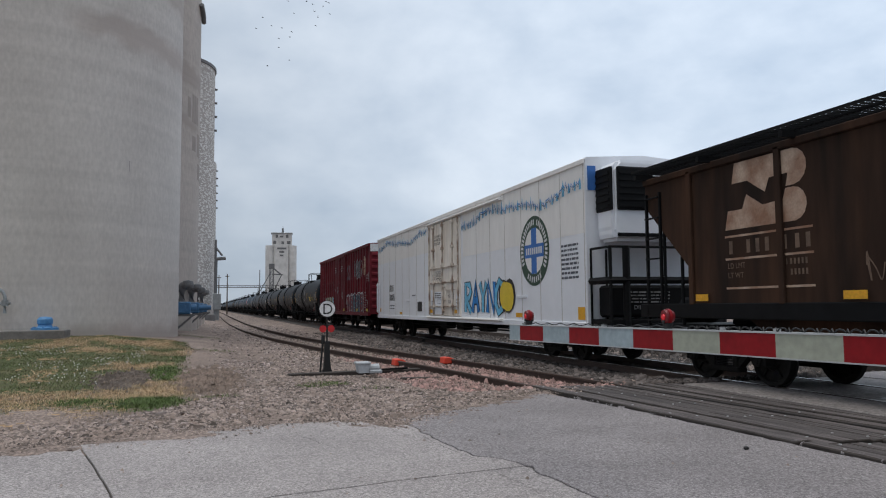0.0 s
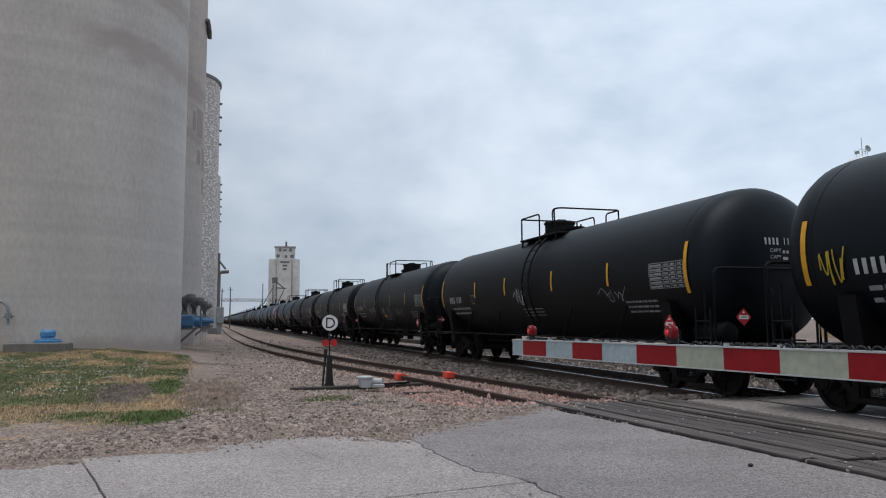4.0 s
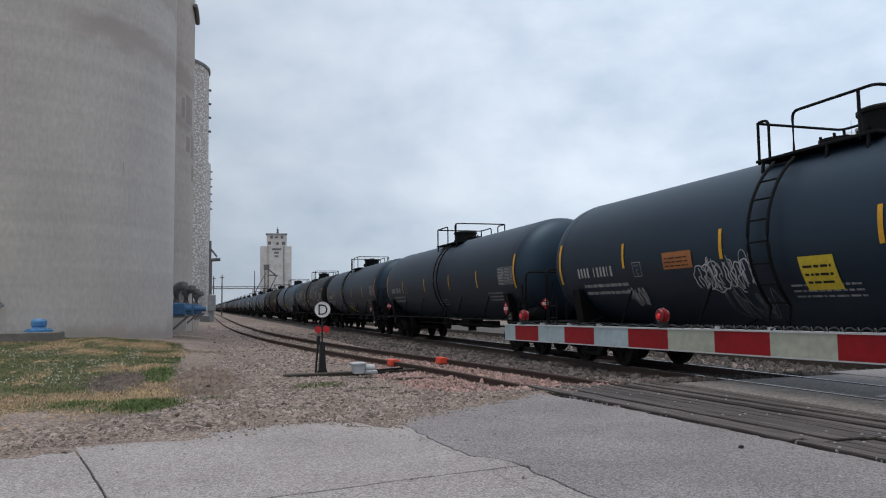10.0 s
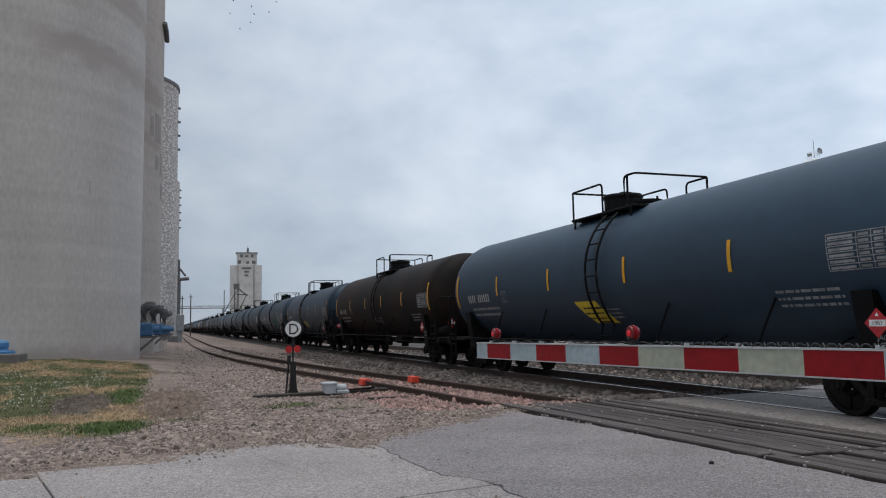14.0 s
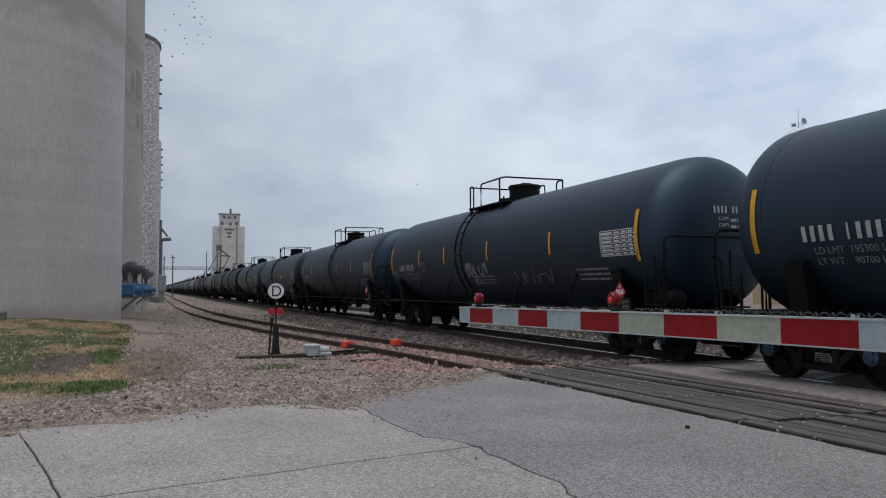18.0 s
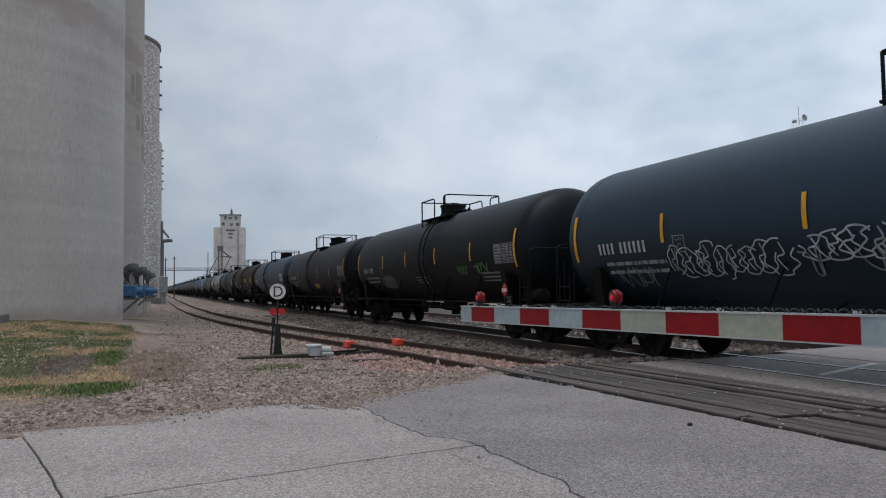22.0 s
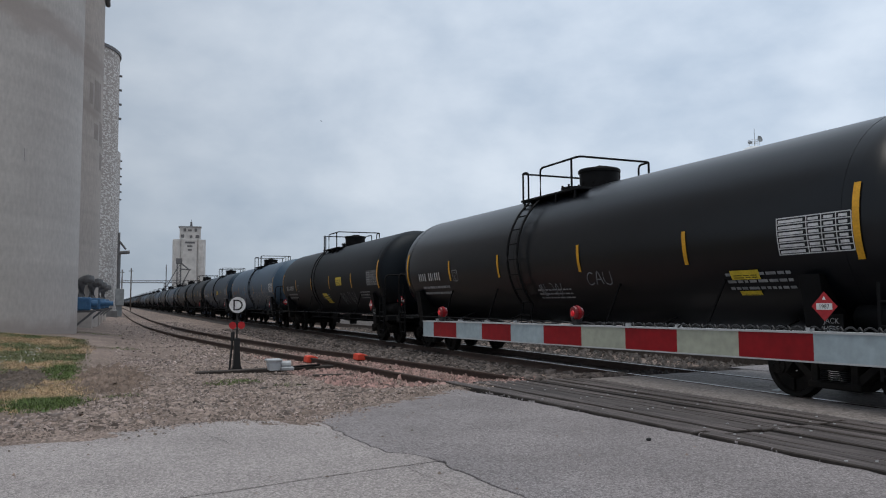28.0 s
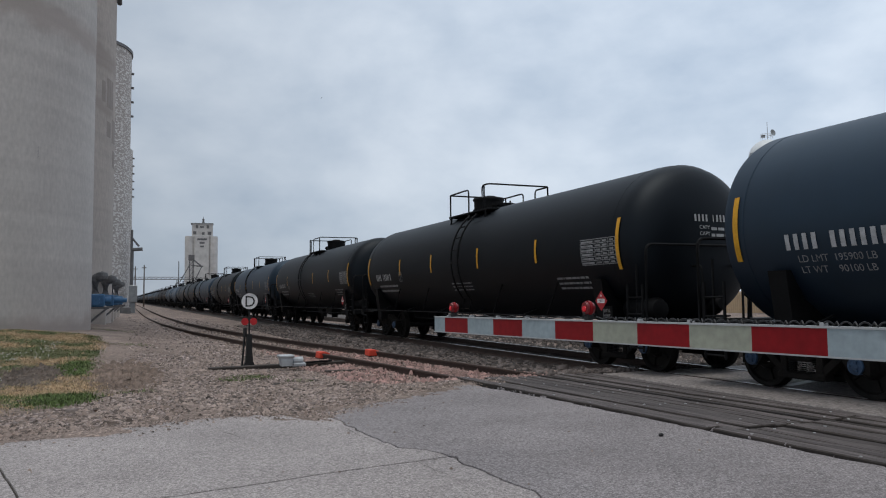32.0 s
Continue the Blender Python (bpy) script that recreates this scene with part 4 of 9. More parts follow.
def tank_meshes():
    """The meshes that all tank cars share."""
    made = {}
    bm = B()
    prof = []
    for k in range(9):
        a = math.radians(90 * k / 8)
        prof.append((R * math.sin(a) ** 0.76, -HALF + HEAD * (1 - math.cos(a) ** 0.76)))
    shell = [(R, -7.68 + 15.36 * k / 16) for k in range(1, 16)]
    prof += shell + [(r, -z) for r, z in prof[::-1]]
    lathe(bm, prof, Matrix.Translation((0, 0, ZC)) @ Matrix.Rotation(radians(-90), 4, "X"), 56)
    bmesh.ops.remove_doubles(bm, verts=bm.verts, dist=1e-5)
    made["tank"] = bm, BLACK, True
    bm = B()  # a jacketed tank: flatter heads with a crisp edge
    prof = [(0.0, -8.36), (0.5, -8.33), (0.95, -8.22), (1.25, -8.08), (R - 0.08, -7.93), (R - 0.02, -7.88), (R, -7.8)]
    prof += shell + [(r, -z) for r, z in prof[::-1]]
    lathe(bm, prof, Matrix.Translation((0, 0, ZC)) @ Matrix.Rotation(radians(-90), 4, "X"), 56)
    made["jacketed_tank"] = bm, BLACK, True
    bm = B()  # one weld seam of the jacket
    lathe(bm, [(R - 0.01, -0.014), (R + 0.004, -0.01), (R + 0.004, 0.01), (R - 0.01, 0.014)], Matrix.Translation((0, 0, ZC)) @ Matrix.Rotation(radians(-90), 4, "X"), 56)
    made["jacket_seam"] = bm, BLACK, False
    zt = ZC + R
    for kind, dome, rear, front, gate in (("", 0.62, 1.36, -1.25, (0.02, -0.85)), ("_mid", -0.3, 1.52, -0.9, (1.22, 0.68))):
        bm = B()  # protective housing
        lathe(bm, [(0.0, 0.0), (0.47, 0.0), (0.47, 0.09), (0.435, 0.09), (0.44, 0.38), (0.47, 0.38), (0.47, 0.43), (0.44, 0.46), (0, 0.48)], Matrix.Translation((0, dome, zt - 0.06)), 28)
        for k in range(10):
            a = k * 0.628
            bar(bm, (0.46 * math.cos(a), dome + 0.46 * math.sin(a), zt), (0.46 * math.cos(a), dome + 0.46 * math.sin(a), zt + 0.08), 0.02, 6)
        box(bm, (-0.14, dome - 0.2, zt + 0.40), (0.14, dome + 0.2, zt + 0.46), 0.02)
        made["valve_housing" + kind] = bm, FRAME, True
        bm = B()  # manway and small valves beside the housing
        my = dome - 0.95 if kind == "" else dome + 0.95
        lathe(bm, [(0, 0), (0.3, 0), (0.3, 0.1), (0.34, 0.1), (0.34, 0.16), (0, 0.2)], Matrix.Translation((0, my, zt - 0.04)), 18)
        for a in (0.3, 1.4, 2.5, 3.6, 4.9):
            bar(bm, (0.3 * math.cos(a), my + 0.3 * math.sin(a), zt), (0.3 * math.cos(a), my + 0.3 * math.sin(a), zt + 0.18), 0.025, 6)
        made["manway" + kind] = bm, FRAME, False
        for name, sd in (("walkway_near", -1), ("walkway_far", 1)):
            bm = B()
            lo, hi = (-0.98, -0.56) if sd < 0 else (0.56, 0.98)
            box(bm, (lo, front, zt - 0.17), (hi, rear, zt - 0.12), 0.008)
            for y in (front + 0.15, 0.0, rear - 0.15):
                bar(bm, (sd * 0.95, y, zt - 0.15), (sd * 0.97, y, zt - 0.36), 0.03, 6)
            made[name + kind] = bm, FRAME, False
        h, x = zt + 0.53, 0.94
        bm = B()
        tube(bm, bend([(-x, gate[0], zt - 0.15), (-x, gate[0], h), (-x, rear, h), (x, rear, h), (x, 0.2, h), (x, 0.2, zt - 0.15)], 0.12), 0.024)
        tube(bm, [(-x, rear - 0.05, zt - 0.2), (-x, rear - 0.05, h)], 0.026)
        tube(bm, [(x, rear - 0.05, zt - 0.2), (x, rear - 0.05, h)], 0.026)
        made["rear_guard_rail" + kind] = bm, FRAME, False
        bm = B()
        tube(bm, bend([(-x, gate[1], zt - 0.15), (-x, gate[1], h), (-x, front, h), (x, front, h), (x, -0.5, h), (x, -0.5, zt - 0.15)], 0.12), 0.024)
        tube(bm, [(-x, min(gate[1] - 0.12, front + 0.3), zt - 0.2), (-x, min(gate[1] - 0.12, front + 0.3), h)], 0.026)
        tube(bm, [(x, front + 0.05, zt - 0.3), (x, front + 0.05, h)], 0.026)
        made["front_guard_rail" + kind] = bm, FRAME, False
    bm = B()  # ladder that follows the shell
    for y in (0.22, -0.22):
        pts = [(-(R + 0.14) * math.cos(a), y, ZC + (R + 0.14) * math.sin(a)) for a in [radians(d) for d in range(-40, 53, 6)]]
        tube(bm, [(-1.35, y, 0.75)] + pts, 0.026, 6)
    for k in range(8):
        a = radians(-38 + 12 * k)
        x, z = -(R + 0.14) * math.cos(a), ZC + (R + 0.14) * math.sin(a)
        tube(bm, [(x, 0.22, z), (x, -0.22, z)], 0.017, 5)
    for z in (0.8, 1.1):
        tube(bm, [(-1.36, 0.22, z), (-1.36, -0.22, z)], 0.017, 5)
    made["ladder"] = bm, FRAME, False
    bm = B()  # long running board and rail low on the near side
    for s in (-1, 1):
        tube(bm, bend([(s * 1.46, 7.4, 0.98), (s * 1.46, -7.4, 0.98)]), 0.022)
        for y in (-6.4, -3.9, -1.3, 1.3, 3.9, 6.4):
            tube(bm, [(s * 1.46, y, 0.98), (s * 1.05, y, 1.12)], 0.02, 5)
    made["side_safety_rail"] = bm, FRAME, False
    bm = B()  # tank struts, seen as slanting rods
    tube(bm, [(-1.44, 0, 0.99), (-1.36, -0.35, 1.72)], 0.02, 5)
    made["side_rail_brace"] = bm, FRAME, False
    for name, s in (("end_frame_front", -1), ("end_frame_rear", 1)):
        bm = B()
        box(bm, (-0.3, min(s * 6.2, s * 8.75), 0.62), (0.3, max(s * 6.2, s * 8.75), 0.98), 0.02)
        box(bm, (-1.5, min(s * 8.45, s * 8.75), 0.78), (1.5, max(s * 8.45, s * 8.75), 0.98), 0.02)
        box(bm, (-1.35, min(s * 6.75, s * 7.15), 0.66), (1.35, max(s * 6.75, s * 7.15), 0.95), 0.03)
        for x in (-1, 1):  # bolster webs that cradle the tank
            prism(bm, [(x * 0.3, 0.9), (x * 1.36, 0.9), (x * 1.48, 1.75), (x * 1.30, 1.75), (x * 1.15, 1.35), (x * 0.6, 1.02)], "y", s * 6.95 - 0.16, s * 6.95 + 0.16)
        box(bm, (-1.5, min(s * 7.2, s * 8.45), 0.90), (1.5, max(s * 7.2, s * 8.45), 0.94), 0.008)
        made[name] = bm, FRAME, False
        bm = B()  # hand rail across the end platform
        y1 = s * 8.5
        tube(bm, bend([(-1.5, y1, 0.9), (-1.5, y1, 2.33), (1.5, y1, 2.33), (1.5, y1, 0.9)], 0.16), 0.028)
        made["end_rail_front" if s < 0 else "end_rail_rear"] = bm, FRAME, False
        bm = B()  # shorter grab irons behind it
        tube(bm, bend([(0, y1 + s * 0.12, 0.9), (0, y1 + s * 0.12, 1.95), (0, y1 - s * 0.3, 1.95)], 0.1), 0.024)
        made["grab_iron_front" if s < 0 else "grab_iron_rear"] = bm, FRAME, False
        bm = B()
        tube(bm, [(-1.48, s * 8.2, 0.9), (-1.48, s * 8.2, 1.98)], 0.02)
        made["corner_post_front" if s < 0 else "corner_post_rear"] = bm, FRAME, False
        bm = B()  # corner ladder
        for y in (s * 7.95, s * 8.38):
            tube(bm, [(-1.5, y, 0.42), (-1.5, y, 1.62)], 0.026, 6)
        for z in (0.48, 0.78, 1.08, 1.38):
            tube(bm, [(-1.5, s * 7.95, z), (-1.5, s * 8.38, z)], 0.018, 5)
        made["corner_ladder_front" if s < 0 else "corner_ladder_rear"] = bm, FRAME, False
    bm = B()  # air reservoir and brake cylinder at the front end
    lathe(bm, [(0, -0.5), (0.18, -0.44), (0.22, -0.36), (0.22, 0.36), (0.18, 0.44), (0, 0.5)], Matrix.Translation((-0.95, -7.75, 1.16)) @ ALONG, 18)
    made["air_reservoir"] = bm, FRAME, True
    bm = B()
    lathe(bm, [(0, -0.2), (0.2, -0.2), (0.22, 0.1), (0.1, 0.3), (0, 0.3)], Matrix.Translation((0.3, -8.1, 1.25)) @ ALONG, 14)
    made["brake_cylinder"] = bm, FRAME, True
    bm = B()
    lathe(bm, [(0.24, -0.02), (0.27, -0.02), (0.27, 0.02), (0.24, 0.02)], Matrix.Translation((0.9, -8.55, 1.6)) @ ALONG, 18)
    tube(bm, [(0.9, -8.5, 0.95), (0.9, -8.5, 1.6)], 0.03)
    made["hand_brake"] = bm, FRAME, False
    bm = B()
    box(bm, (-0.28, -0.5, 0.6), (0.28, 0.5, 0.92), 0.05)
    bar(bm, (0, 0, 0.45), (0, 0, 0.95), 0.16, 10)
    made["outlet_valve"] = bm, FRAME, False
    bm = B()
    for y in (-2.0, 0.6, 2.4):
        box(bm, (-0.16, y - 0.5, 0.62), (0.16, y + 0.5, 0.86), 0.02)
    tube(bm, [(-0.5, -6, 0.72), (-0.5, 6, 0.72)], 0.03)
    made["brake_rigging"] = bm, FRAME, False
    return made


def bake(made):
    out = {}
    for name, (b, mat, smooth) in made.items():
        me = bpy.data.meshes.new(name)
        if smooth:
            for f in b.faces:
                f.smooth = True
        b.to_mesh(me)
        b.free()
        me.materials.append(mat)
        if smooth:
            me.set_sharp_from_angle(angle=radians(35))
        out[name] = me
    return out


TANK = bake(tank_meshes())
PAINTED = {}


def painted(name, mat):
    """The shared mesh in another paint."""
    if mat is TANK[name].materials[0]:
        return TANK[name]
    if (name, mat.name) not in PAINTED:
        me = TANK[name].copy()
        me.materials[0] = mat
        PAINTED[name, mat.name] = me
    return PAINTED[name, mat.name]


def stripe_mesh(v0, v1, w=0.085):
    bm = B()
    patch(bm, w / 2, v0, -w / 2, v1, wrap, 8)
    me = bpy.data.meshes.new("reflector_stripe")
    bm.to_mesh(me)
    bm.free()
    me.materials.append(YELLOW)
    return me


SHORT, LOW, TALL = stripe_mesh(-0.26, 0.26), stripe_mesh(-0.44, 0.10), stripe_mesh(-0.52, 0.46, 0.1)
STRIPES = {
    3: (4.42, 1.48, -2.0, -4.95), 0: (4.38, 1.69, -1.73, -4.6), 1: (4.0, 1.33, -1.93, -4.83), 2: (4.64, 1.7, -1.7, -4.75), 4: (4.3, 1.27, -1.88, -4.75), 5: (4.71, 1.74), 6: (4.72, 1.58, -1.63), 7: (4.77, 1.41, -1.75),
    8: (4.88, 1.93, -1.48, -4.58), 9: (4.44, 1.69, -2.09, -4.94), 11: (4.4, 1.3), 12: (4.1, 1.53, -1.46, -4.31), 13: (4.65, 1.74, -1.47, -4.36), 14: (4.57, 2.24, -0.97, -4.42), 15: (4.7, 1.87, -1.41, -4.29),
    16: (4.57, 1.55), 17: (4.69, 1.54), 18: (3.9, 1.07, -1.96, -4.88), 19: (4.54, 1.27, -1.54), 20: (4.69, 2.06, -1.52), 23: (4.53, 1.73, -1.64, -4.65), 24: (4.68, 1.66, -1.44, -4.6), 25: (4.45, 1.72, -1.46, -4.44),
    26: (4.48, 1.73, -1.59, -4.51), 27: (4.23, 1.49, -1.7, -4.7),
}


def diamond(name, parent, y, z, x=-1.56, turn=0.0, size=0.19):
    """A red hazard placard with a number panel, facing the near side."""
    bm = B()
    prism(bm, [(-size, 0), (0, -size), (size, 0), (0, size)], "x", -0.006, 0.0)
    p = part("hazard_placard", bm, SIGNRED, parent, "red diamond hazard placard", at=pose(x, y, z, 0, 0, turn))
    bm = B()
    box(bm, (-0.009, -size * 0.62, -size * 0.22), (-0.0065, size * 0.62, size * 0.22))
    part("number_panel", bm, SIGNWHITE, p)
    bm = B()
    lettering(bm, "1987", 0, -size * 0.14, size * 0.29, lambda u, v: (-0.0115, u, v), True)
    part("number_text", bm, SIGNBLACK, p)
    bm = B()
    prism(bm, [(-0.03, size * 0.45), (0.03, size * 0.45), (0, size * 0.7)], "x", -0.009, -0.0065)
    part("hazard_symbol", bm, SIGNWHITE, p)
    return p


JACKETED = {25, 26, 30}
TOP_SHIFT = {5: -0.6, 6: -0.25, 17: -0.6, 18: -0.5}


def tank_car(q, label, paint=BLACK, art=None, seed=0, blue=False, mid=False, number="xxno 1ooxxo", far=False, markmat=None, seams=True):
    """One tank car. art: a function that adds its own painted marks."""
    rnd = random.Random(seed)
    car = thing("tank_car", label, "tank car", "tank cars of the train")
    car.location = (TRACK_X, q, 0)
    cars.append((car, q))
    for name in TANK:
        top = name.split("_mid")[0]
        if name in ("tank", "jacketed_tank"):
            if (name == "jacketed_tank") == (seed in JACKETED):
                part("tank", None, None, car, shared=painted(name, paint))
            continue
        if name != top and not mid or name == top and mid and top + "_mid" in TANK:
            continue
        if name.startswith("grab_iron"):
            for x in (-0.35,) if far else (-0.35, 0.6):
                part("grab_iron", None, None, car, at=pose(x, 0, 0), shared=TANK[name])
            continue
        if name == "side_rail_brace":
            for y in () if far else (-5.0, -2.4, 2.4, 5.0):
                part(name, None, None, car, at=pose(0, y, 0), shared=TANK[name])
            continue
        if name == "jacket_seam":
            for y in () if far else (-7.5, 0.95 if mid else -0.35, 7.5):
                part(name, None, None, car, at=pose(0, y, 0), shared=painted(name, paint))
            continue
        ob = part(top, None, None, car, shared=TANK[name])
        if name == "ladder":
            ob.location.y = 0.76 if mid else -0.55
        if seed in TOP_SHIFT and top.split("_")[0] in ("valve", "manway", "walkway", "rear", "front", "ladder"):
            ob.location.y += TOP_SHIFT[seed]
    for y in (-6.95, 6.95):
        add_truck(car, y, blue)
    part("coupler", None, None, car, at=pose(0, 8.55, 0), shared=COUPLER)
    part("coupler", None, None, car, at=pose(0, -8.55, 0, 0, 0, 180), shared=COUPLER)
    jitter = [d + rnd.uniform(-0.15, 0.15) for d in (4.6, 1.65, -1.6, -4.5)]
    known = STRIPES.get(seed, ())
    drop = LOW if seed in (7, 8, 19, 23, 24, 25, 26) else SHORT
    for y, me in [(-7.72, TALL), (7.64, TALL)] + [(y, drop) for y in list(known) + jitter[len(known):]]:
        part("reflector_stripe", None, None, car, "amber reflective stripe", at=pose(0, y, 0), shared=me)
    if far:
        return car
    ink = markmat or MARKWHITE
    bm = B()
    marks(bm, number, 6.75, -0.40, 0.22, wrap, 0.46, 0.2)
    tagged(part("stencilled_number", bm, ink, car, "white stencilled marks"), kind="stuff")
    bm = B()
    if seed in WEIGHTS:
        for k, words in enumerate(WEIGHTS[seed]):
            lettering(bm, words, 6.6, -0.58 - 0.16 * k, 0.1, wrap)
    else:
        lines(bm, 6.6, -0.46, 1.9, 0.36, 2, wrap, rnd, 0.4)
    lines(bm, -5.4, -0.55, 1.2, 0.35, 3, wrap, rnd, 0.4)
    lines(bm, 0.2, -0.55 - rnd.random() * 0.2, 1.3, 0.3, 3, wrap, rnd, 0.35)
    tagged(part("load_limit_stencil", bm, FADED, car), kind="stuff")
    bm = B()  # framed letter box
    u, v = 4.42 - rnd.random() * 0.08, -0.46
    for a, b, c, d in ((0, 0, -0.36, 0.02), (0, 0.34, -0.36, 0.36), (0, 0, -0.02, 0.36), (-0.34, 0, -0.36, 0.36), ):
        patch(bm, u + a * 0.85, v + b * 0.85, u + c * 0.85, v + d * 0.85, wrap, 2)
    lettering(bm, "C", u - 0.15, v + 0.05, 0.11, wrap, True)
    lettering(bm, "PLATE", u - 0.15, v + 0.21, 0.045, wrap, True)
    tagged(part("clearance_plate_mark", bm, FADED, car), kind="stuff")
    bm = B()  # qualification table
    u0, v0, w, h = -6.5, -0.40, 1.15, 0.5
    for k in range(7):
        patch(bm, u0, v0 + h * k / 6, u0 - w, v0 + h * k / 6 + 0.014, wrap, 1)
    for k in (0, 0.42, 0.62, 0.81, 1.0):
        patch(bm, u0 - w * k, v0, u0 - w * k - 0.014, v0 + h, wrap, 5)
    for k in range(6):
        for a, b in ((0.03, 0.38), (0.45, 0.59), (0.66, 0.78), (0.85, 0.96)):
            patch(bm, u0 - w * a, v0 + h * (k + 0.3) / 6, u0 - w * b, v0 + h * (k + 0.75) / 6, wrap, 1)
    tagged(part("inspection_table", bm, WHITE if seed in (3, 6, 14, 20, 22, 23, 25) else FADED, car, "stencilled inspection table"), kind="stuff")
    if seed in (3, 6):
        bm = B()
        lettering(bm, "AAR ST-464" if seed == 6 else "AAR ST - 446", -6.35 if seed == 6 else -5.3, -0.58, 0.12, wrap)
        if seed == 3:
            lettering(bm, "AAR ST - 445", -5.3, -0.76, 0.12, wrap)
        part("stencilled_words", bm, WHITE, car, "white stencilled words")
    bm = B()
    box(bm, (-1.46, -7.42, 0.94), (-1.44, -7.08, 1.22), 0.004)
    jack = part("jacking_plate", bm, FRAME, car)
    bm = B()
    lettering(bm, "JACK", -7.25, 1.1, 0.07, lambda u, v: (-1.466, u, v), True)
    lettering(bm, "HERE", -7.25, 1.0, 0.07, lambda u, v: (-1.466, u, v), True)
    part("plate_words", bm, FADED, jack, "small stencilled words")
    bm = B()  # number on the front head, faces the direction of travel

    def head(a, b, lift=0.012):
        r = math.hypot(a, b)
        return (-a, -HALF + HEAD * (1 - max(0.0, 1 - (r / R) ** 2.63) ** 0.38) - lift, ZC + b)
    # seen from the front end, -x lies to the right
    def face(u, v):
        return head(-u, v)
    marks(bm, number, 0.3, 0.36, 0.13, lambda u, v: face(-u, v), 0.46, 0.2)
    lettering(bm, "CAPY", 0.2, 0.22, 0.07, lambda u, v: face(-u, v))
    lettering(bm, "CAPY", 0.2, 0.1, 0.07, lambda u, v: face(-u, v))
    lines(bm, -0.08, 0.32, 0.55, 0.24, 2, lambda u, v: face(-u, v), rnd, 0.45)
    tagged(part("head_stencil", bm, ink, car), kind="stuff")
    diamond("hazard_placard", car, -7.27, 1.32, -1.6)
    if seed < 14 or seed in (24, 25, 26):
        diamond("hazard_placard", car, -8.56, 1.45, -0.95, 90, 0.16)
    if art:
        art(car, rnd)
    return car


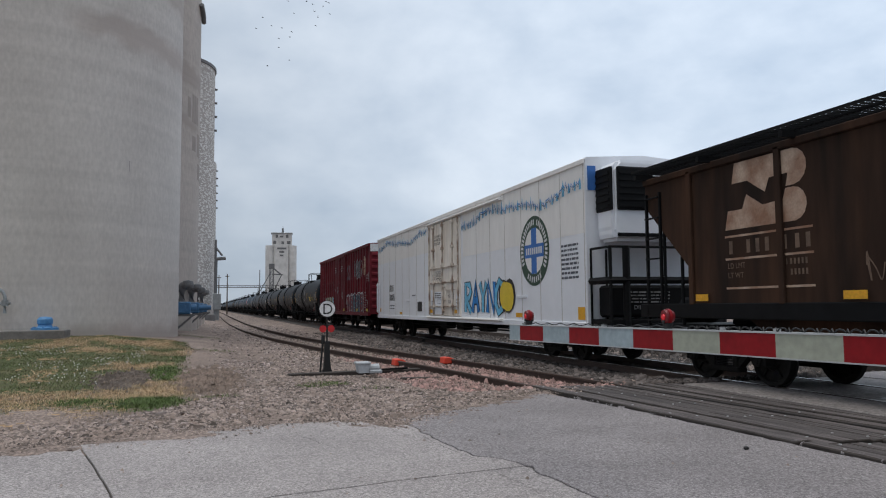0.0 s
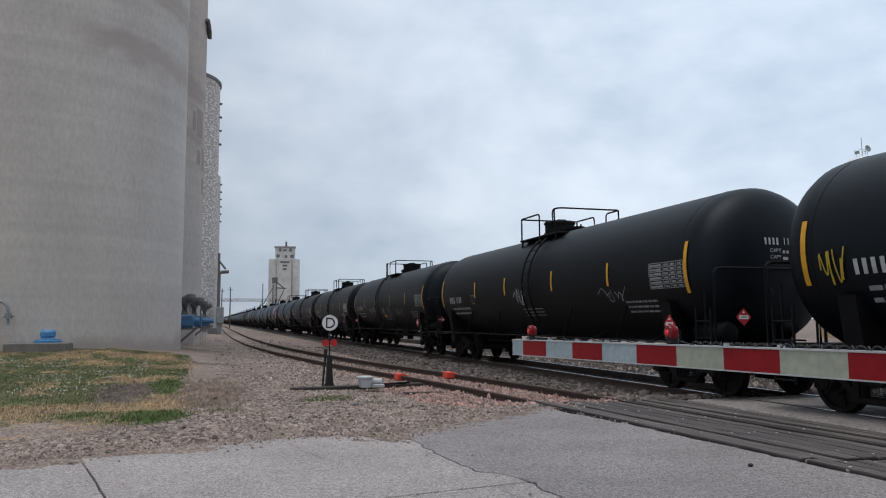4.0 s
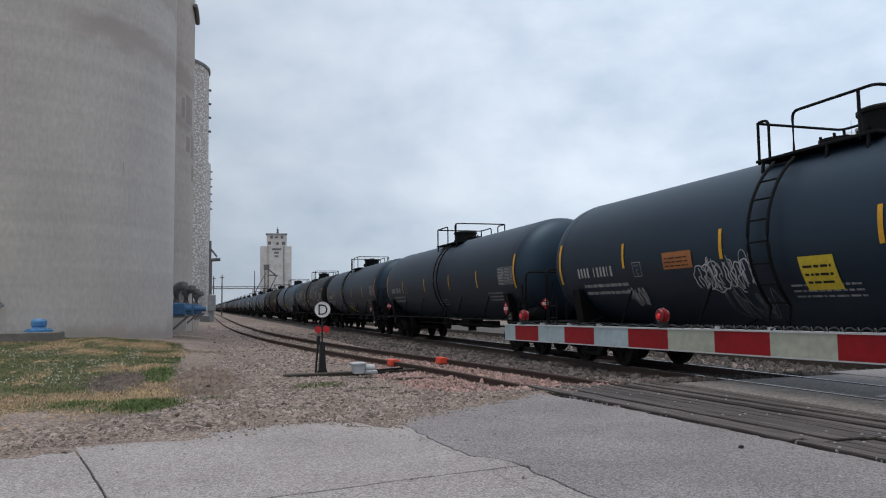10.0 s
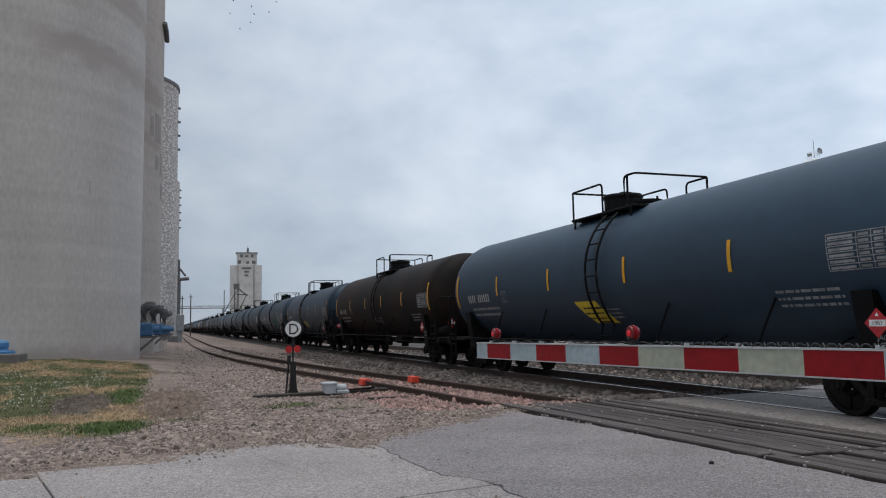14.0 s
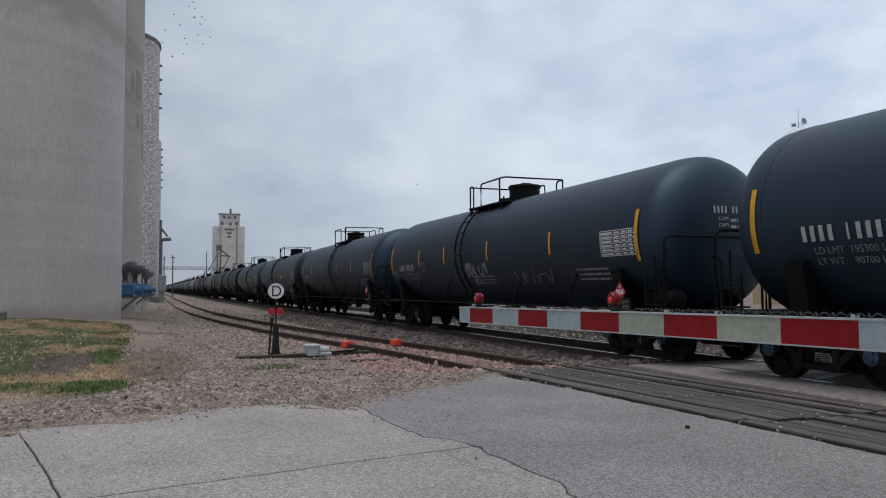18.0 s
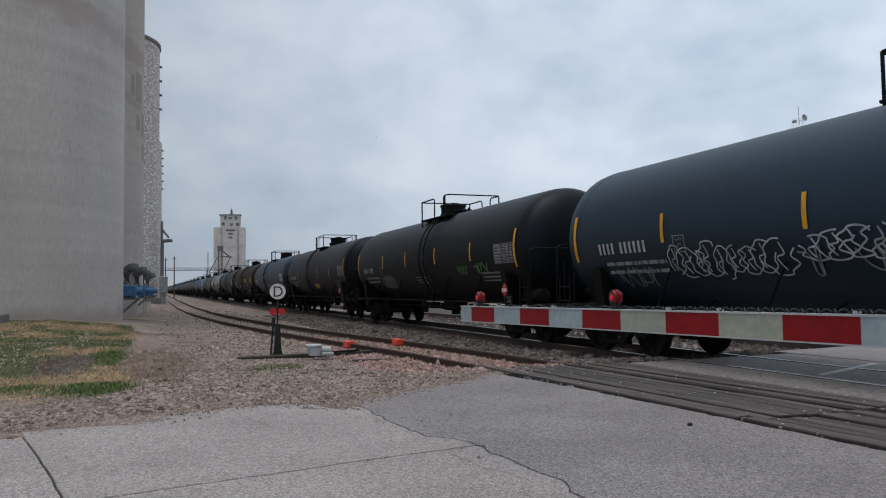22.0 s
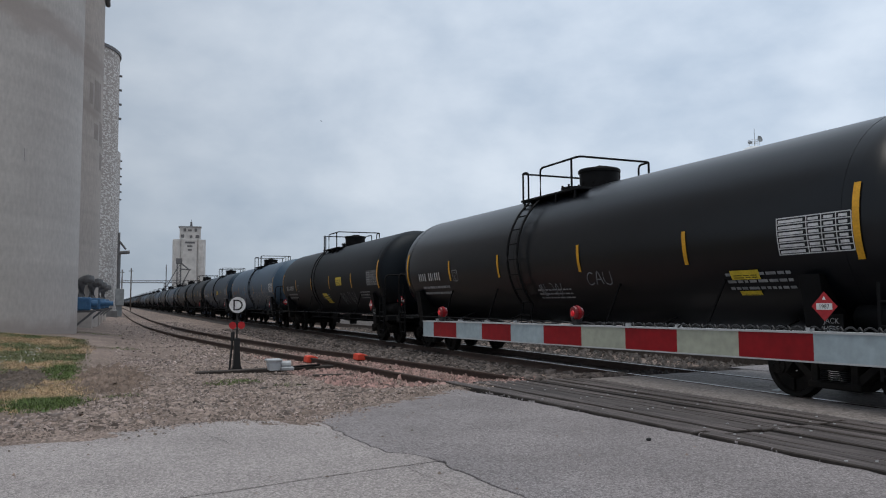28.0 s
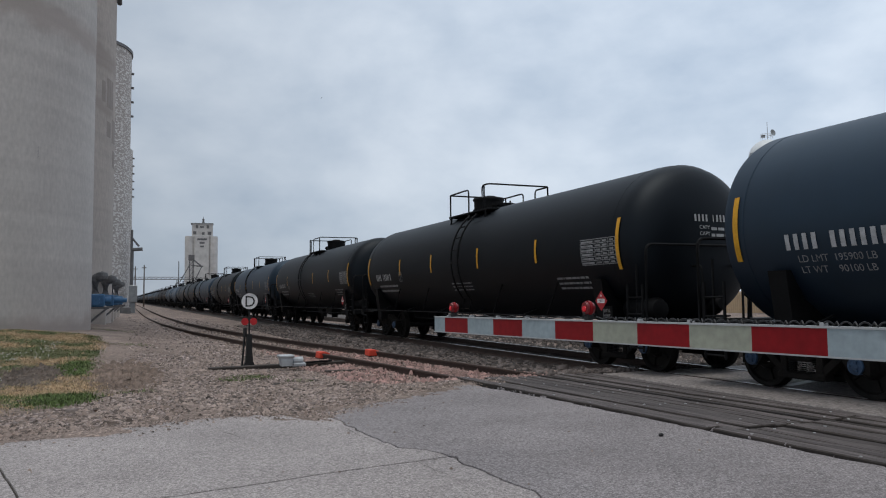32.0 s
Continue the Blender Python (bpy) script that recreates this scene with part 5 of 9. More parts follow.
# ---- what is sprayed and stuck on each tank: w word, s scrawl, p plain label ----
NUMBERS = ["xxxx xxx1xx", "xxxx 11xx", "xxxx xx1xxx", "xxxx xxxxxx", "xxxx 1x1xx", "xxxx xxxxxx", "xxxx 1xxx1x"]
PLAN = {
    0: [("s", 0.4, -0.08, 0.95, 0.6, 0.035, "white", 12), ("s", 0.6, -0.5, 1.6, 0.3, 0.03, "white", 12), ("s", 7.5, -0.5, 0.7, 0.5, 0.025, "yellow", 8), ("s", 4.0, -0.5, 1.9, 0.45, 0.02, "pale", 12), ("s", 5.0, -1.1, 2.6, 0.45, 0.02, "pale", 14),
        ("p", -3.33, -0.5, -4.2, -0.12, LABELYEL, 0), ("w", "RONE", -5.2, -0.4, 0.22, 0.025, "yellow"), ("s", -2.2, -1.0, 1.5, 0.5, 0.02, "pale", 10), ("p", -0.4, -1.6, -1.5, -1.05, SOOT, -0.4)],
    1: [("s", 1.0, -0.6, 1.5, 0.5, 0.03, "white", 10), ("s", -4.2, -0.6, 2.2, 0.3, 0.025, "pale", 10)],
    4: [("s", 3.6, -0.8, 1.9, 0.3, 0.02, "pale", 10)],
    2: [("s", 3.4, -0.6, 0.6, 0.26, 0.025, "white", 8), ("s", 2.6, -0.55, 0.9, 0.26, 0.025, "white", 8), ("w", "IW", 0.45, -0.66, 0.36, 0.03, "white"), ("s", -0.75, -0.86, 1.0, 0.55, 0.03, "pale", 12), ("w", "NAROC", -2.6, -0.78, 0.32, 0.03, "pale"), ("p", 0.06, -0.86, -0.55, -0.72, LABELYEL, 0), ("p", -0.2, -1.55, -0.95, -1.03, SOOT, -0.6), ("s", 3.6, -0.62, 2.4, 0.2, 0.02, "pale", 10)],
    3: [("s", 3.9, -1.15, 3.6, 0.5, 0.02, "pale", 16), ("s", -0.5, -1.18, 1.5, 0.4, 0.025, "white", 12), ("s", -2.4, -1.15, 1.4, 0.5, 0.03, "white", 14), ("s", -3.6, -1.15, 1.8, 0.35, 0.025, "pale", 10)],
    5: [("w", "URBAK", 2.7, -1.22, 0.8, 0.16, "yellow", -0.03), ("s", 3.4, -1.1, 0.55, 0.28, 0.035, "yellow", 8), ("w", "HOCLU", -2.2, -1.15, 0.8, 0.17, "white", 0.12), ("p", 0.6, -1.3, -0.2, -0.9, SOOT, 0)],
    6: [("p", 3.3, -0.36, 2.4, -0.04, ORANGE, 0), ("p", -0.12, -0.88, -0.78, -0.34, LABELYEL, 0.0), ("o", 2.35, -0.86, 1.5, 0.6, 0.025, "white", 7), ("s", 2.3, -0.8, 1.4, 0.6, 0.015, "white", 10), ("s", 2.1, -1.5, 1.7, 0.7, 0.013, "pale", 20), ("s", 5.0, -1.1, 0.9, 0.4, 0.022, "white", 12)],
    8: [("p", 0.6, -1.55, -0.15, -1.0, LABELYEL, -0.4)],
    9: [("b", "MOOM", 5.2, -0.22, 0.72, 0.028, "pale"), ("b", "MOEN", -1.9, -0.28, 1.0, 0.03, "pale"), ("w", "AWOL", -2.9, -0.72, 0.32, 0.04, "cyan"), ("w", "216", -5.4, -0.75, 0.36, 0.05, "white"), ("s", 4.3, -0.98, 2.2, 0.4, 0.03, "white", 16), ("s", 2.2, -0.9, 2.2, 0.42, 0.03, "cyan", 16), ("s", -1.0, -1.02, 2.3, 0.35, 0.03, "white", 14), ("s", 4.6, -0.75, 3.4, 0.5, 0.015, "pale", 24), ("p", 0.0, -0.53, -0.5, -0.36, LABELYEL, 0)],
    10: [("p", 0.6, -1.15, -0.3, -0.58, LABELYEL, -0.5)],
    12: [("p", 0.7, -1.1, 0.05, -0.64, LABELYEL, -0.3)],
    13: [("blob", -2.0, -1.22, 2.7, 1.0, "green"), ("o", -2.05, -1.1, 2.5, 0.85, 0.03, "black", 5), ("s", -1.1, -0.75, 0.7, 0.3, 0.025, "cyan", 8), ("w", "TROUBLE", -4.85, -0.5, 0.31, 0.035, "white", 0.0), ("s", -4.9, -0.75, 1.9, 0.18, 0.03, "white", 6), ("o", 4.7, -0.75, 2.0, 0.75, 0.03, "white", 6), ("o", 2.2, -0.8, 2.2, 0.75, 0.03, "white", 6)],
    14: [("s", 0.9, -0.7, 1.7, 0.4, 0.04, "white", 12), ("w", "RTZ", 0.3, -0.98, 0.26, 0.03, "white"), ("s", -2.1, -0.95, 2.2, 0.35, 0.03, "pale", 12), ("s", 7.6, -0.62, 0.8, 0.3, 0.025, "pale", 10)],
    15: [("s", 4.4, -0.95, 1.5, 0.2, 0.02, "pale", 5), ("s", 0.6, -0.9, 2.0, 0.2, 0.02, "pale", 6)],
    16: [("p", -2.4, -0.3, -3.25, -0.07, LABELYEL, 0), ("w", "CALLO", 2.3, -0.62, 0.3, 0.03, "white"), ("s", 2.2, -1.1, 1.6, 0.3, 0.02, "yellow", 8)],
    17: [("o", 4.6, -0.98, 2.7, 0.65, 0.025, "white", 9), ("o", 1.6, -0.8, 2.4, 0.55, 0.028, "white", 7), ("s", 6.7, -1.15, 2.2, 0.45, 0.025, "pale", 14), ("s", 1.9, -1.0, 2.2, 0.5, 0.03, "pale", 12), ("p", -2.45, -0.26, -3.3, -0.04, LABELYEL, 0), ("w", "SNAK", -2.1, -0.7, 0.34, 0.05, "white")],
    18: [("o", 4.3, -1.12, 1.6, 0.62, 0.025, "white", 5), ("s", -3.6, -0.65, 1.2, 0.25, 0.035, "lime", 10), ("s", -4.9, -0.62, 1.2, 0.28, 0.04, "lime", 10)],
    19: [("p", -0.15, -1.04, -1.2, -0.75, LABELYEL, 0.15)],
    20: [("w", "ATOM", 4.3, -0.85, 0.4, 0.045, "cyan"), ("s", 4.3, -0.9, 2.5, 0.3, 0.02, "cyan", 8), ("w", "AWOLU", -2.4, -0.75, 0.22, 0.025, "cyan", 0.1), ("s", -2.1, -1.25, 1.5, 0.3, 0.025, "pale", 12), ("p", -0.1, -0.72, -0.5, -0.6, LABELYEL, 0), ("p", 0.05, -1.25, -0.42, -0.8, LABELYEL, -0.15)],
    21: [("p", -2.8, -0.3, -3.5, 0.05, LABELYEL, 0), ("s", -0.6, -0.85, 1.9, 0.4, 0.03, "cyan", 12), ("w", "KIBRO", -3.3, -0.75, 0.28, 0.03, "white"), ("s", 2.9, -0.85, 2.6, 0.4, 0.03, "white", 12)],
    23: [("w", "CAU", -1.8, -0.72, 0.26, 0.025, "pale"), ("s", 0.1, -0.95, 1.0, 0.3, 0.02, "pale", 8), ("p", -5.5, -0.73, -6.05, -0.58, LABELYEL, 0), ("p", -5.55, -1.0, -5.95, -0.92, LABELYEL, 0)],
    24: [("p", -2.5, -0.32, -3.3, 0.01, LABELYEL, 0), ("p", 0.0, -1.12, -0.7, -0.62, LABELYEL, -0.35), ("s", -2.6, -1.2, 1.1, 0.55, 0.025, "pale", 12), ("s", -3.6, -1.2, 1.9, 0.6, 0.025, "pale", 6)],
    25: [("o", 0.3, -1.35, 3.4, 1.0, 0.022, "white", 9), ("o", -2.6, -1.35, 4.2, 1.15, 0.022, "white", 11), ("o", 0.0, -1.3, 6.4, 0.8, 0.018, "pale", 14), ("s", 3.6, -0.52, 2.2, 0.3, 0.03, "sky", 14)],
    26: [("p", -1.8, -0.29, -2.6, 0.0, LABELYEL, 0)],
}


def bubbles(bm, u, v, w, h, width, place, rnd, n=9):
    """Outlined bubble letters: overlapping wobbly rounds and inner strokes, running to -u."""
    for k in range(n):
        cx, cy = u - w * (k + 0.5) / n, v + h * (0.5 + 0.08 * rnd.uniform(-1, 1))
        a0, rx, ry = rnd.uniform(0, 6), w / n * rnd.uniform(0.6, 0.95), h * rnd.uniform(0.34, 0.5)
        arc = [(cx + rx * math.cos(a0 + i * 0.42) * (1 + 0.25 * math.sin(3 * i + k)), cy + ry * math.sin(a0 + i * 0.42)) for i in range(14)]
        ribbon(bm, round_off(arc, 3), width, place)
        x = cx + rx * rnd.uniform(-0.4, 0.4)
        ribbon(bm, round_off([(x, cy - ry * 0.7), (x + rx * 0.35, cy), (x - rx * 0.2, cy + ry * 0.2), (x, cy + ry * 0.8)], 4), width, place)


def blob(bm, u, v, w, h, place, rnd):
    """A filled bubble shape of overlapping rounds."""
    for k in range(5):
        up = Vector((-0.0006 * k, 0, 0))
        cx, cy, rr = u - w * (k + 0.5) / 5, v + h * (0.45 + 0.1 * rnd.random()), h * (0.42 + 0.1 * rnd.random())
        mid = bm.verts.new(Vector(place(cx, cy)) + up)
        ring = [bm.verts.new(Vector(place(cx + 0.85 * rr * math.cos(a * 0.5236), cy + rr * math.sin(a * 0.5236))) + up) for a in range(12)]
        for i in range(12):
            bm.faces.new((mid, ring[i], ring[(i + 1) % 12]))


def paint_plan(rows):
    def art(car, rnd):
        for k, row in enumerate(rows):
            bm = B()

            def place(u, v, lift=0.013 + 0.0015 * k):
                return wrap(u, v, lift)
            if row[0] == "w":
                word, u, v, size, width, ink, gap = (*row[1:], 0.25)[:7]
                if width > 0.1:  # a dark outline behind the broad letters
                    sprayed(bm, word, u, v, size, width * 1.45, lambda a, b: wrap(a, b, 0.0085), random.Random(k), gap)
                    part("graffiti_outline", bm, SPRAYS["black"], car, "black sprayed outline")
                    bm = B()
                sprayed(bm, word, u, v, size, width, place, random.Random(k), gap)
            elif row[0] == "b":  # brushed: parallel thin strokes
                _, word, u, v, size, width, ink = row
                for d in (-1.5, -0.4, 0.5, 1.6):
                    same = random.Random(k)
                    sprayed(bm, word, u + d * width * 1.1, v + d * width * 0.9, size, width * rnd.uniform(0.7, 1.2), place, same)
            elif row[0] == "s":
                _, u, v, w, h, width, ink, loops = row
                scrawl(bm, u, v, w, h, width, place, rnd, loops)
            elif row[0] == "o":
                _, u, v, w, h, width, ink, n = row
                bubbles(bm, u, v, w, h, width, place, rnd, n)
            elif row[0] == "blob":
                _, u, v, w, h, ink = row
                blob(bm, u, v, w, h, place, rnd)
            else:
                _, u0, v0, u1, v1, mat, slant = row
                patch(bm, u0 + slant, v0, u1 + slant, v1, place, 6, -slant)
                label = part("adhesive_label", bm, mat, car, "yellow label with small print" if mat is LABELYEL else "")
                fine = B()
                lines(fine, u0 + slant * 0.5 - 0.06, v1 - 0.05, abs(u1 - u0) * 0.8, abs(v1 - v0) * 0.7, 3, lambda u, v: wrap(u, v, 0.019 + 0.0015 * k), rnd, 0.3)
                part("small_print", fine, SIGNBLACK, label)
                continue
            part("graffiti_tag", bm, SPRAYS[ink], car, "%s sprayed tag" % {"pale": "faded white", "mint": "pale green", "sky": "light blue"}.get(ink, ink))["kind"] = "stuff"
    return art


ART = {n: paint_plan(rows) for n, rows in PLAN.items()}


def big_diamond(car, rnd):
    """The large red diamond with a white word and bars."""
    paint_plan(PLAN[6])(car, rnd)
    bm = B()
    left, top, right, low = (-1.95, 0.4), (-4.1, 1.36), (-4.75, 0.62), (-3.35, -0.35)
    for i in range(8):  # strips from the upper edge to the lower one, so that it follows the curve
        for k in range(8):
            def at(a, b):
                e0 = [left[n] + (top[n] - left[n]) * a for n in (0, 1)]
                e1 = [low[n] + (right[n] - low[n]) * a for n in (0, 1)]
                return wrap(e0[0] + (e1[0] - e0[0]) * b, e0[1] + (e1[1] - e0[1]) * b, 0.016)
            bm.faces.new([bm.verts.new(at(*q)) for q in ((i / 8, k / 8), ((i + 1) / 8, k / 8), ((i + 1) / 8, (k + 1) / 8), (i / 8, (k + 1) / 8))])
    p = part("red_diamond", bm, SIGNRED, car, "large red diamond emblem")
    bm = B()
    for k in range(3):
        u0 = -2.55 - 0.62 * k
        patch(bm, u0, 0.36 + 0.13 * k, u0 - 0.46, 0.72 + 0.13 * k, lambda u, v: wrap(u, v, 0.022), 3, -0.12)
    for k in range(4):
        patch(bm, -3.3 + 0.05 * abs(k - 1.5), 0.2 - 0.09 * k, -3.72 - 0.05 * abs(k - 1.5), 0.25 - 0.09 * k, lambda u, v: wrap(u, v, 0.022), 1)
    part("emblem_bars", bm, WHITE, p)


ART[6] = big_diamond


# ---- the three box-like cars at the head ----
def flat_side(half_width):
    """Places (u, v) on the flat near side of a car: u along it, v above the rail."""
    def place(u, v, lift=0.0):
        return (-half_width - lift, u, v)
    return place


def end_gear(car, half, trucks, sill_mat=FRAME, blue=False):
    for y in trucks:
        add_truck(car, y, blue)
    part("coupler", None, None, car, at=pose(0, half - 0.1, 0), shared=COUPLER)
    part("coupler", None, None, car, at=pose(0, -half + 0.1, 0, 0, 0, 180), shared=COUPLER)
    bm = B()
    box(bm, (-0.3, -half + 0.15, 0.62), (0.3, half - 0.15, 0.98), 0.02)
    for y in trucks:
        box(bm, (-1.3, y - 0.2, 0.72), (1.3, y + 0.2, 0.98), 0.02)
    part("centre_sill", bm, sill_mat, car)
    bm = B()
    for y in (-2.0, 0.5, 2.6):
        box(bm, (-0.75, y - 0.45, 0.5), (-0.35, y + 0.45, 0.82), 0.05)
    tube(bm, [(-0.9, trucks[0] + 1.5, 0.62), (-0.9, trucks[1] - 1.5, 0.62)], 0.03)
    part("brake_rigging", bm, FRAME, car)


def side_ladder(car, mat, x, y, z0, z1, w=0.46):
    bm = B()
    for s in (-1, 1):
        box(bm, (x - 0.03, y + s * w / 2 - 0.025, z0), (x + 0.03, y + s * w / 2 + 0.025, z1), 0.008)
    n = int((z1 - z0) / 0.42) + 1
    for k in range(n):
        z = z0 + 0.1 + k * (z1 - z0 - 0.2) / max(1, n - 1)
        box(bm, (x - 0.06, y - w / 2, z - 0.015), (x - 0.02, y + w / 2, z + 0.015), 0.005)
    return part("ladder", bm, mat, car)


def reefer(q=26.8):
    car = thing("refrigerator_car", "white refrigerator car with jagged blue stripe, emblem and graffiti", "refrigerator car")
    car.location = (TRACK_X, q, 0)
    cars.append((car, q))
    W, H, L = 1.58, 4.83, 11.2
    bm = B()
    prism(bm, [(-W, 0.98), (W, 0.98), (W, H), (W - 0.05, H + 0.06), (0, H + 0.16), (-W + 0.05, H + 0.06), (-W, H)], "y", -L, L)
    part("body", bm, REEFER, car)
    place = flat_side(W)
    bm = B()  # upper side, weathered cream above the repainted lower part
    edges = wiggle([(11.15, 3.62), (2.2, 3.3), (1.7, 3.35)], 0.01, 2, 3)
    for a, b in ((11.17, 2.0), (-2.35, -11.17)):
        z0 = 3.55 if a > 5 else 3.1
        patch(bm, a, z0, b, H - 0.02, lambda u, v: place(u, v, 0.004), 2)
    part("upper_side_sheet", bm, CREAM, car, "weathered cream upper side")
    bm = B()
    box(bm, (-W - 0.035, -L, H - 0.1), (-W + 0.02, L, H + 0.02), 0.01)
    part("roof_rail", bm, CREAM, car)
    bm = B()
    box(bm, (-W - 0.03, -L, 0.84), (-W + 0.25, L, 1.0), 0.01)
    part("side_sill", bm, REEFER, car)
    for k in range(19):  # sheet joints as shallow battens
        u = 11.1 - k * 1.234
        if -2.6 < u < 2.0:
            continue
        bm = B()
        box(bm, (-W - 0.008, u - 0.012, 1.0), (-W, u + 0.012, H - 0.1))
        part("side_batten", bm, SEAMGREY, car)
    # plug door
    bm = B()
    box(bm, (-W - 0.06, -2.12, 1.05), (-W + 0.02, 1.57, 4.55), 0.02)
    door = part("plug_door", bm, DOORCREAM, car, "cream sliding plug door with lock rods")
    for u in (1.5, 0.92, -0.22, -1.42, -2.04):
        bm = B()
        tube(bm, [(-W - 0.1, u, 1.08), (-W - 0.1, u, 4.55)], 0.03)
        if u not in (1.5, -2.04):
            for z in (1.4, 2.3, 2.9, 3.55, 4.42):
                box(bm, (-W - 0.15, u - 0.08, z - 0.05), (-W - 0.05, u + 0.08, z + 0.05), 0.01)
                bar(bm, (-W - 0.16, u - 0.04, z), (-W - 0.1, u - 0.04, z), 0.02, 6)
        part("lock_rod", bm, RUSTROD, door, "rust-stained vertical lock rod")
    for z, r in ((2.84, 0.022), (2.29, 0.03), (1.4, 0.026), (2.0, 0.015)):
        bm = B()
        tube(bm, [(-W - 0.09, 1.5 if z != 2.0 else -0.6, z), (-W - 0.09, -2.1, z)], r)
        part("cross_rod", bm, RUSTROD, door, "rust-stained cross rod")
    for u0, u1, z0, z1 in ((1.4, 0.95, 1.1, 2.03), (0.88, -0.05, 1.1, 1.95), (-1.72, -2.1, 1.1, 1.82)):
        bm = B()
        box(bm, (-W - 0.066, u1, z0), (-W - 0.058, u0, z1), 0.003)
        part("repainted_patch", bm, REEFER, door, "repainted white patch")
    bm = B()
    box(bm, (-W - 0.09, -0.56, 1.62), (-W - 0.055, -0.1, 2.2), 0.01)
    part("handle_plate", bm, DOORCREAM, door)
    bm = B()
    tube(bm, bend([(-W - 0.12, -0.32, 2.1), (-W - 0.14, -0.32, 1.3), (-W - 0.14, -0.5, 1.2)], 0.05), 0.035)
    part("door_handle", bm, RUSTROD, door)
    for u0, u1, z0, z1 in ((0.66, -0.05, 2.36, 2.72), (1.2, 0.82, 2.42, 2.62), (-1.2, -1.5, 1.68, 1.88), (0.5, 0.05, 1.5, 1.68)):
        bm = B()
        at_ = flat_side(W + 0.072)
        for a, b, c2, d in ((u0, z0, u1, z0 + 0.012), (u0, z1 - 0.012, u1, z1), (u0, z0, u0 - 0.012, z1), (u1 + 0.012, z0, u1, z1)):
            patch(bm, a, b, c2, d, at_, 1)
        part("stencil_frame", bm, SPRAYS["grey"], door)
    bm = B()
    put = flat_side(W + 0.074)
    for words, u, z, h in (("CLOSE AND LOCK", 0.89, 4.02, 0.092), ("DOOR BEFORE", 0.89, 3.88, 0.092), ("MOVING CAR", 0.89, 3.74, 0.092), ("SECURE BOTH", 0.63, 2.6, 0.08), ("HASPS BEFORE", 0.63, 2.5, 0.08), ("MOVING CAR", 0.63, 2.4, 0.08), ("ASD", -0.82, 1.72, 0.11), ("YSD", -1.25, 1.73, 0.1), ("SEAL", -0.85, 1.51, 0.11)):
        lettering(bm, words, u, z, h, put)
    for words, u, z, h in (("OPEN", -0.12, 2.06, 0.06), ("CLOSE", -0.31, 2.06, 0.06)):
        lettering(bm, words, u, z, h, flat_side(W + 0.095))
    rr = random.Random(4)
    lines(bm, 0.8, 1.95, 0.75, 0.24, 3, put, rr, 0.4)
    lines(bm, 1.25, 1.65, 0.2, 0.2, 3, put, rr, 0.4)
    lines(bm, -1.8, 1.7, 0.28, 0.3, 3, put, rr, 0.4)
    tagged(part("door_lettering", bm, SIGNBLACK, door), kind="stuff")
    for z in (0.98, 4.62):
        bm = B()
        tube(bm, [(-W - 0.09, 1.8, z), (-W - 0.09, -6.0, z)], 0.035, 8)
        box(bm, (-W - 0.06, -6.05, z - 0.05), (-W, 1.95, z + 0.05), 0.01)
        part("door_track", bm, CREAM, car)
    # jagged crest line: thin dark and blue zigzags under light blue peaks
    for tone, lift in (("sky", 0.008), ("blue", 0.0095), ("black", 0.011)):
        bm = B()
        for a, b, base in ((11.0, 2.15, 4.30), (-2.3, -11.1, 4.2)):
            rr = random.Random(9)
            u, pts, tops = a, [], []
            while u > b:
                z = base + 0.13 * math.sin(u * 0.9) + 0.05 * math.sin(u * 2.3)
                pts.append((u, z + rr.uniform(-0.16, 0.02)))
                pts.append((u - 0.06, z + rr.uniform(0.0, 0.14)))
                tops.append((u, z, rr.uniform(0.06, 0.34), rr.uniform(0.03, 0.07)))
                u -= rr.uniform(0.12, 0.19)
            if tone == "sky":
                for x, z, t, w in tops[::2]:
                    bm.faces.new([bm.verts.new(place(*p, lift)) for p in ((x + w, z - 0.1), (x - w, z - 0.1), (x - w * 0.8, z + t * 0.5), (x, z + t), (x + w * 0.5, z + t * 0.6))])
            else:
                ribbon(bm, [(x, z + (0.06 if tone == "blue" else 0.0)) for x, z in pts], 0.035 if tone == "blue" else 0.024, lambda s, t: place(s, t, lift))
        tagged(part("crest_stripe", bm, SPRAYS[tone], car, {"black": "thin dark jagged line", "blue": "blue jagged line", "sky": "light blue peaks"}[tone]), kind="stuff")
    # round emblem: ring, disc and cross, drawn as plain shapes
    c, z, r = 18.53 - q, 2.88, 0.95

    def disc(rad, lift, mat, name, inner=0.0):
        b_ = B()
        n = 40
        outer = [b_.verts.new(place(c + rad * math.cos(k * 2 * math.pi / n), z + rad * math.sin(k * 2 * math.pi / n), lift)) for k in range(n)]
        if inner:
            ins = [b_.verts.new(place(c + inner * math.cos(k * 2 * math.pi / n), z + inner * math.sin(k * 2 * math.pi / n), lift)) for k in range(n)]
            for k in range(n):
                b_.faces.new((outer[k], outer[(k + 1) % n], ins[(k + 1) % n], ins[k]))
        else:
            b_.faces.new(outer)
        return b_
    emblem = part("round_emblem", disc(r, 0.006, None, ""), LOGOGREEN, car, "dark green round emblem with blue cross")
    part("emblem_disc", disc(r * 0.66, 0.009, None, ""), CREAM, emblem)
    bm = B()
    patch(bm, c + 0.17, z - 0.62, c - 0.17, z + 0.62, lambda u, v: place(u, v, 0.012), 1)
    patch(bm, c + 0.62, z - 0.18, c + 0.17, z + 0.18, lambda u, v: place(u, v, 0.012), 1)
    patch(bm, c - 0.17, z - 0.18, c - 0.62, z + 0.18, lambda u, v: place(u, v, 0.012), 1)
    part("emblem_cross", bm, LOGOBLUE, emblem)
    bm = B()
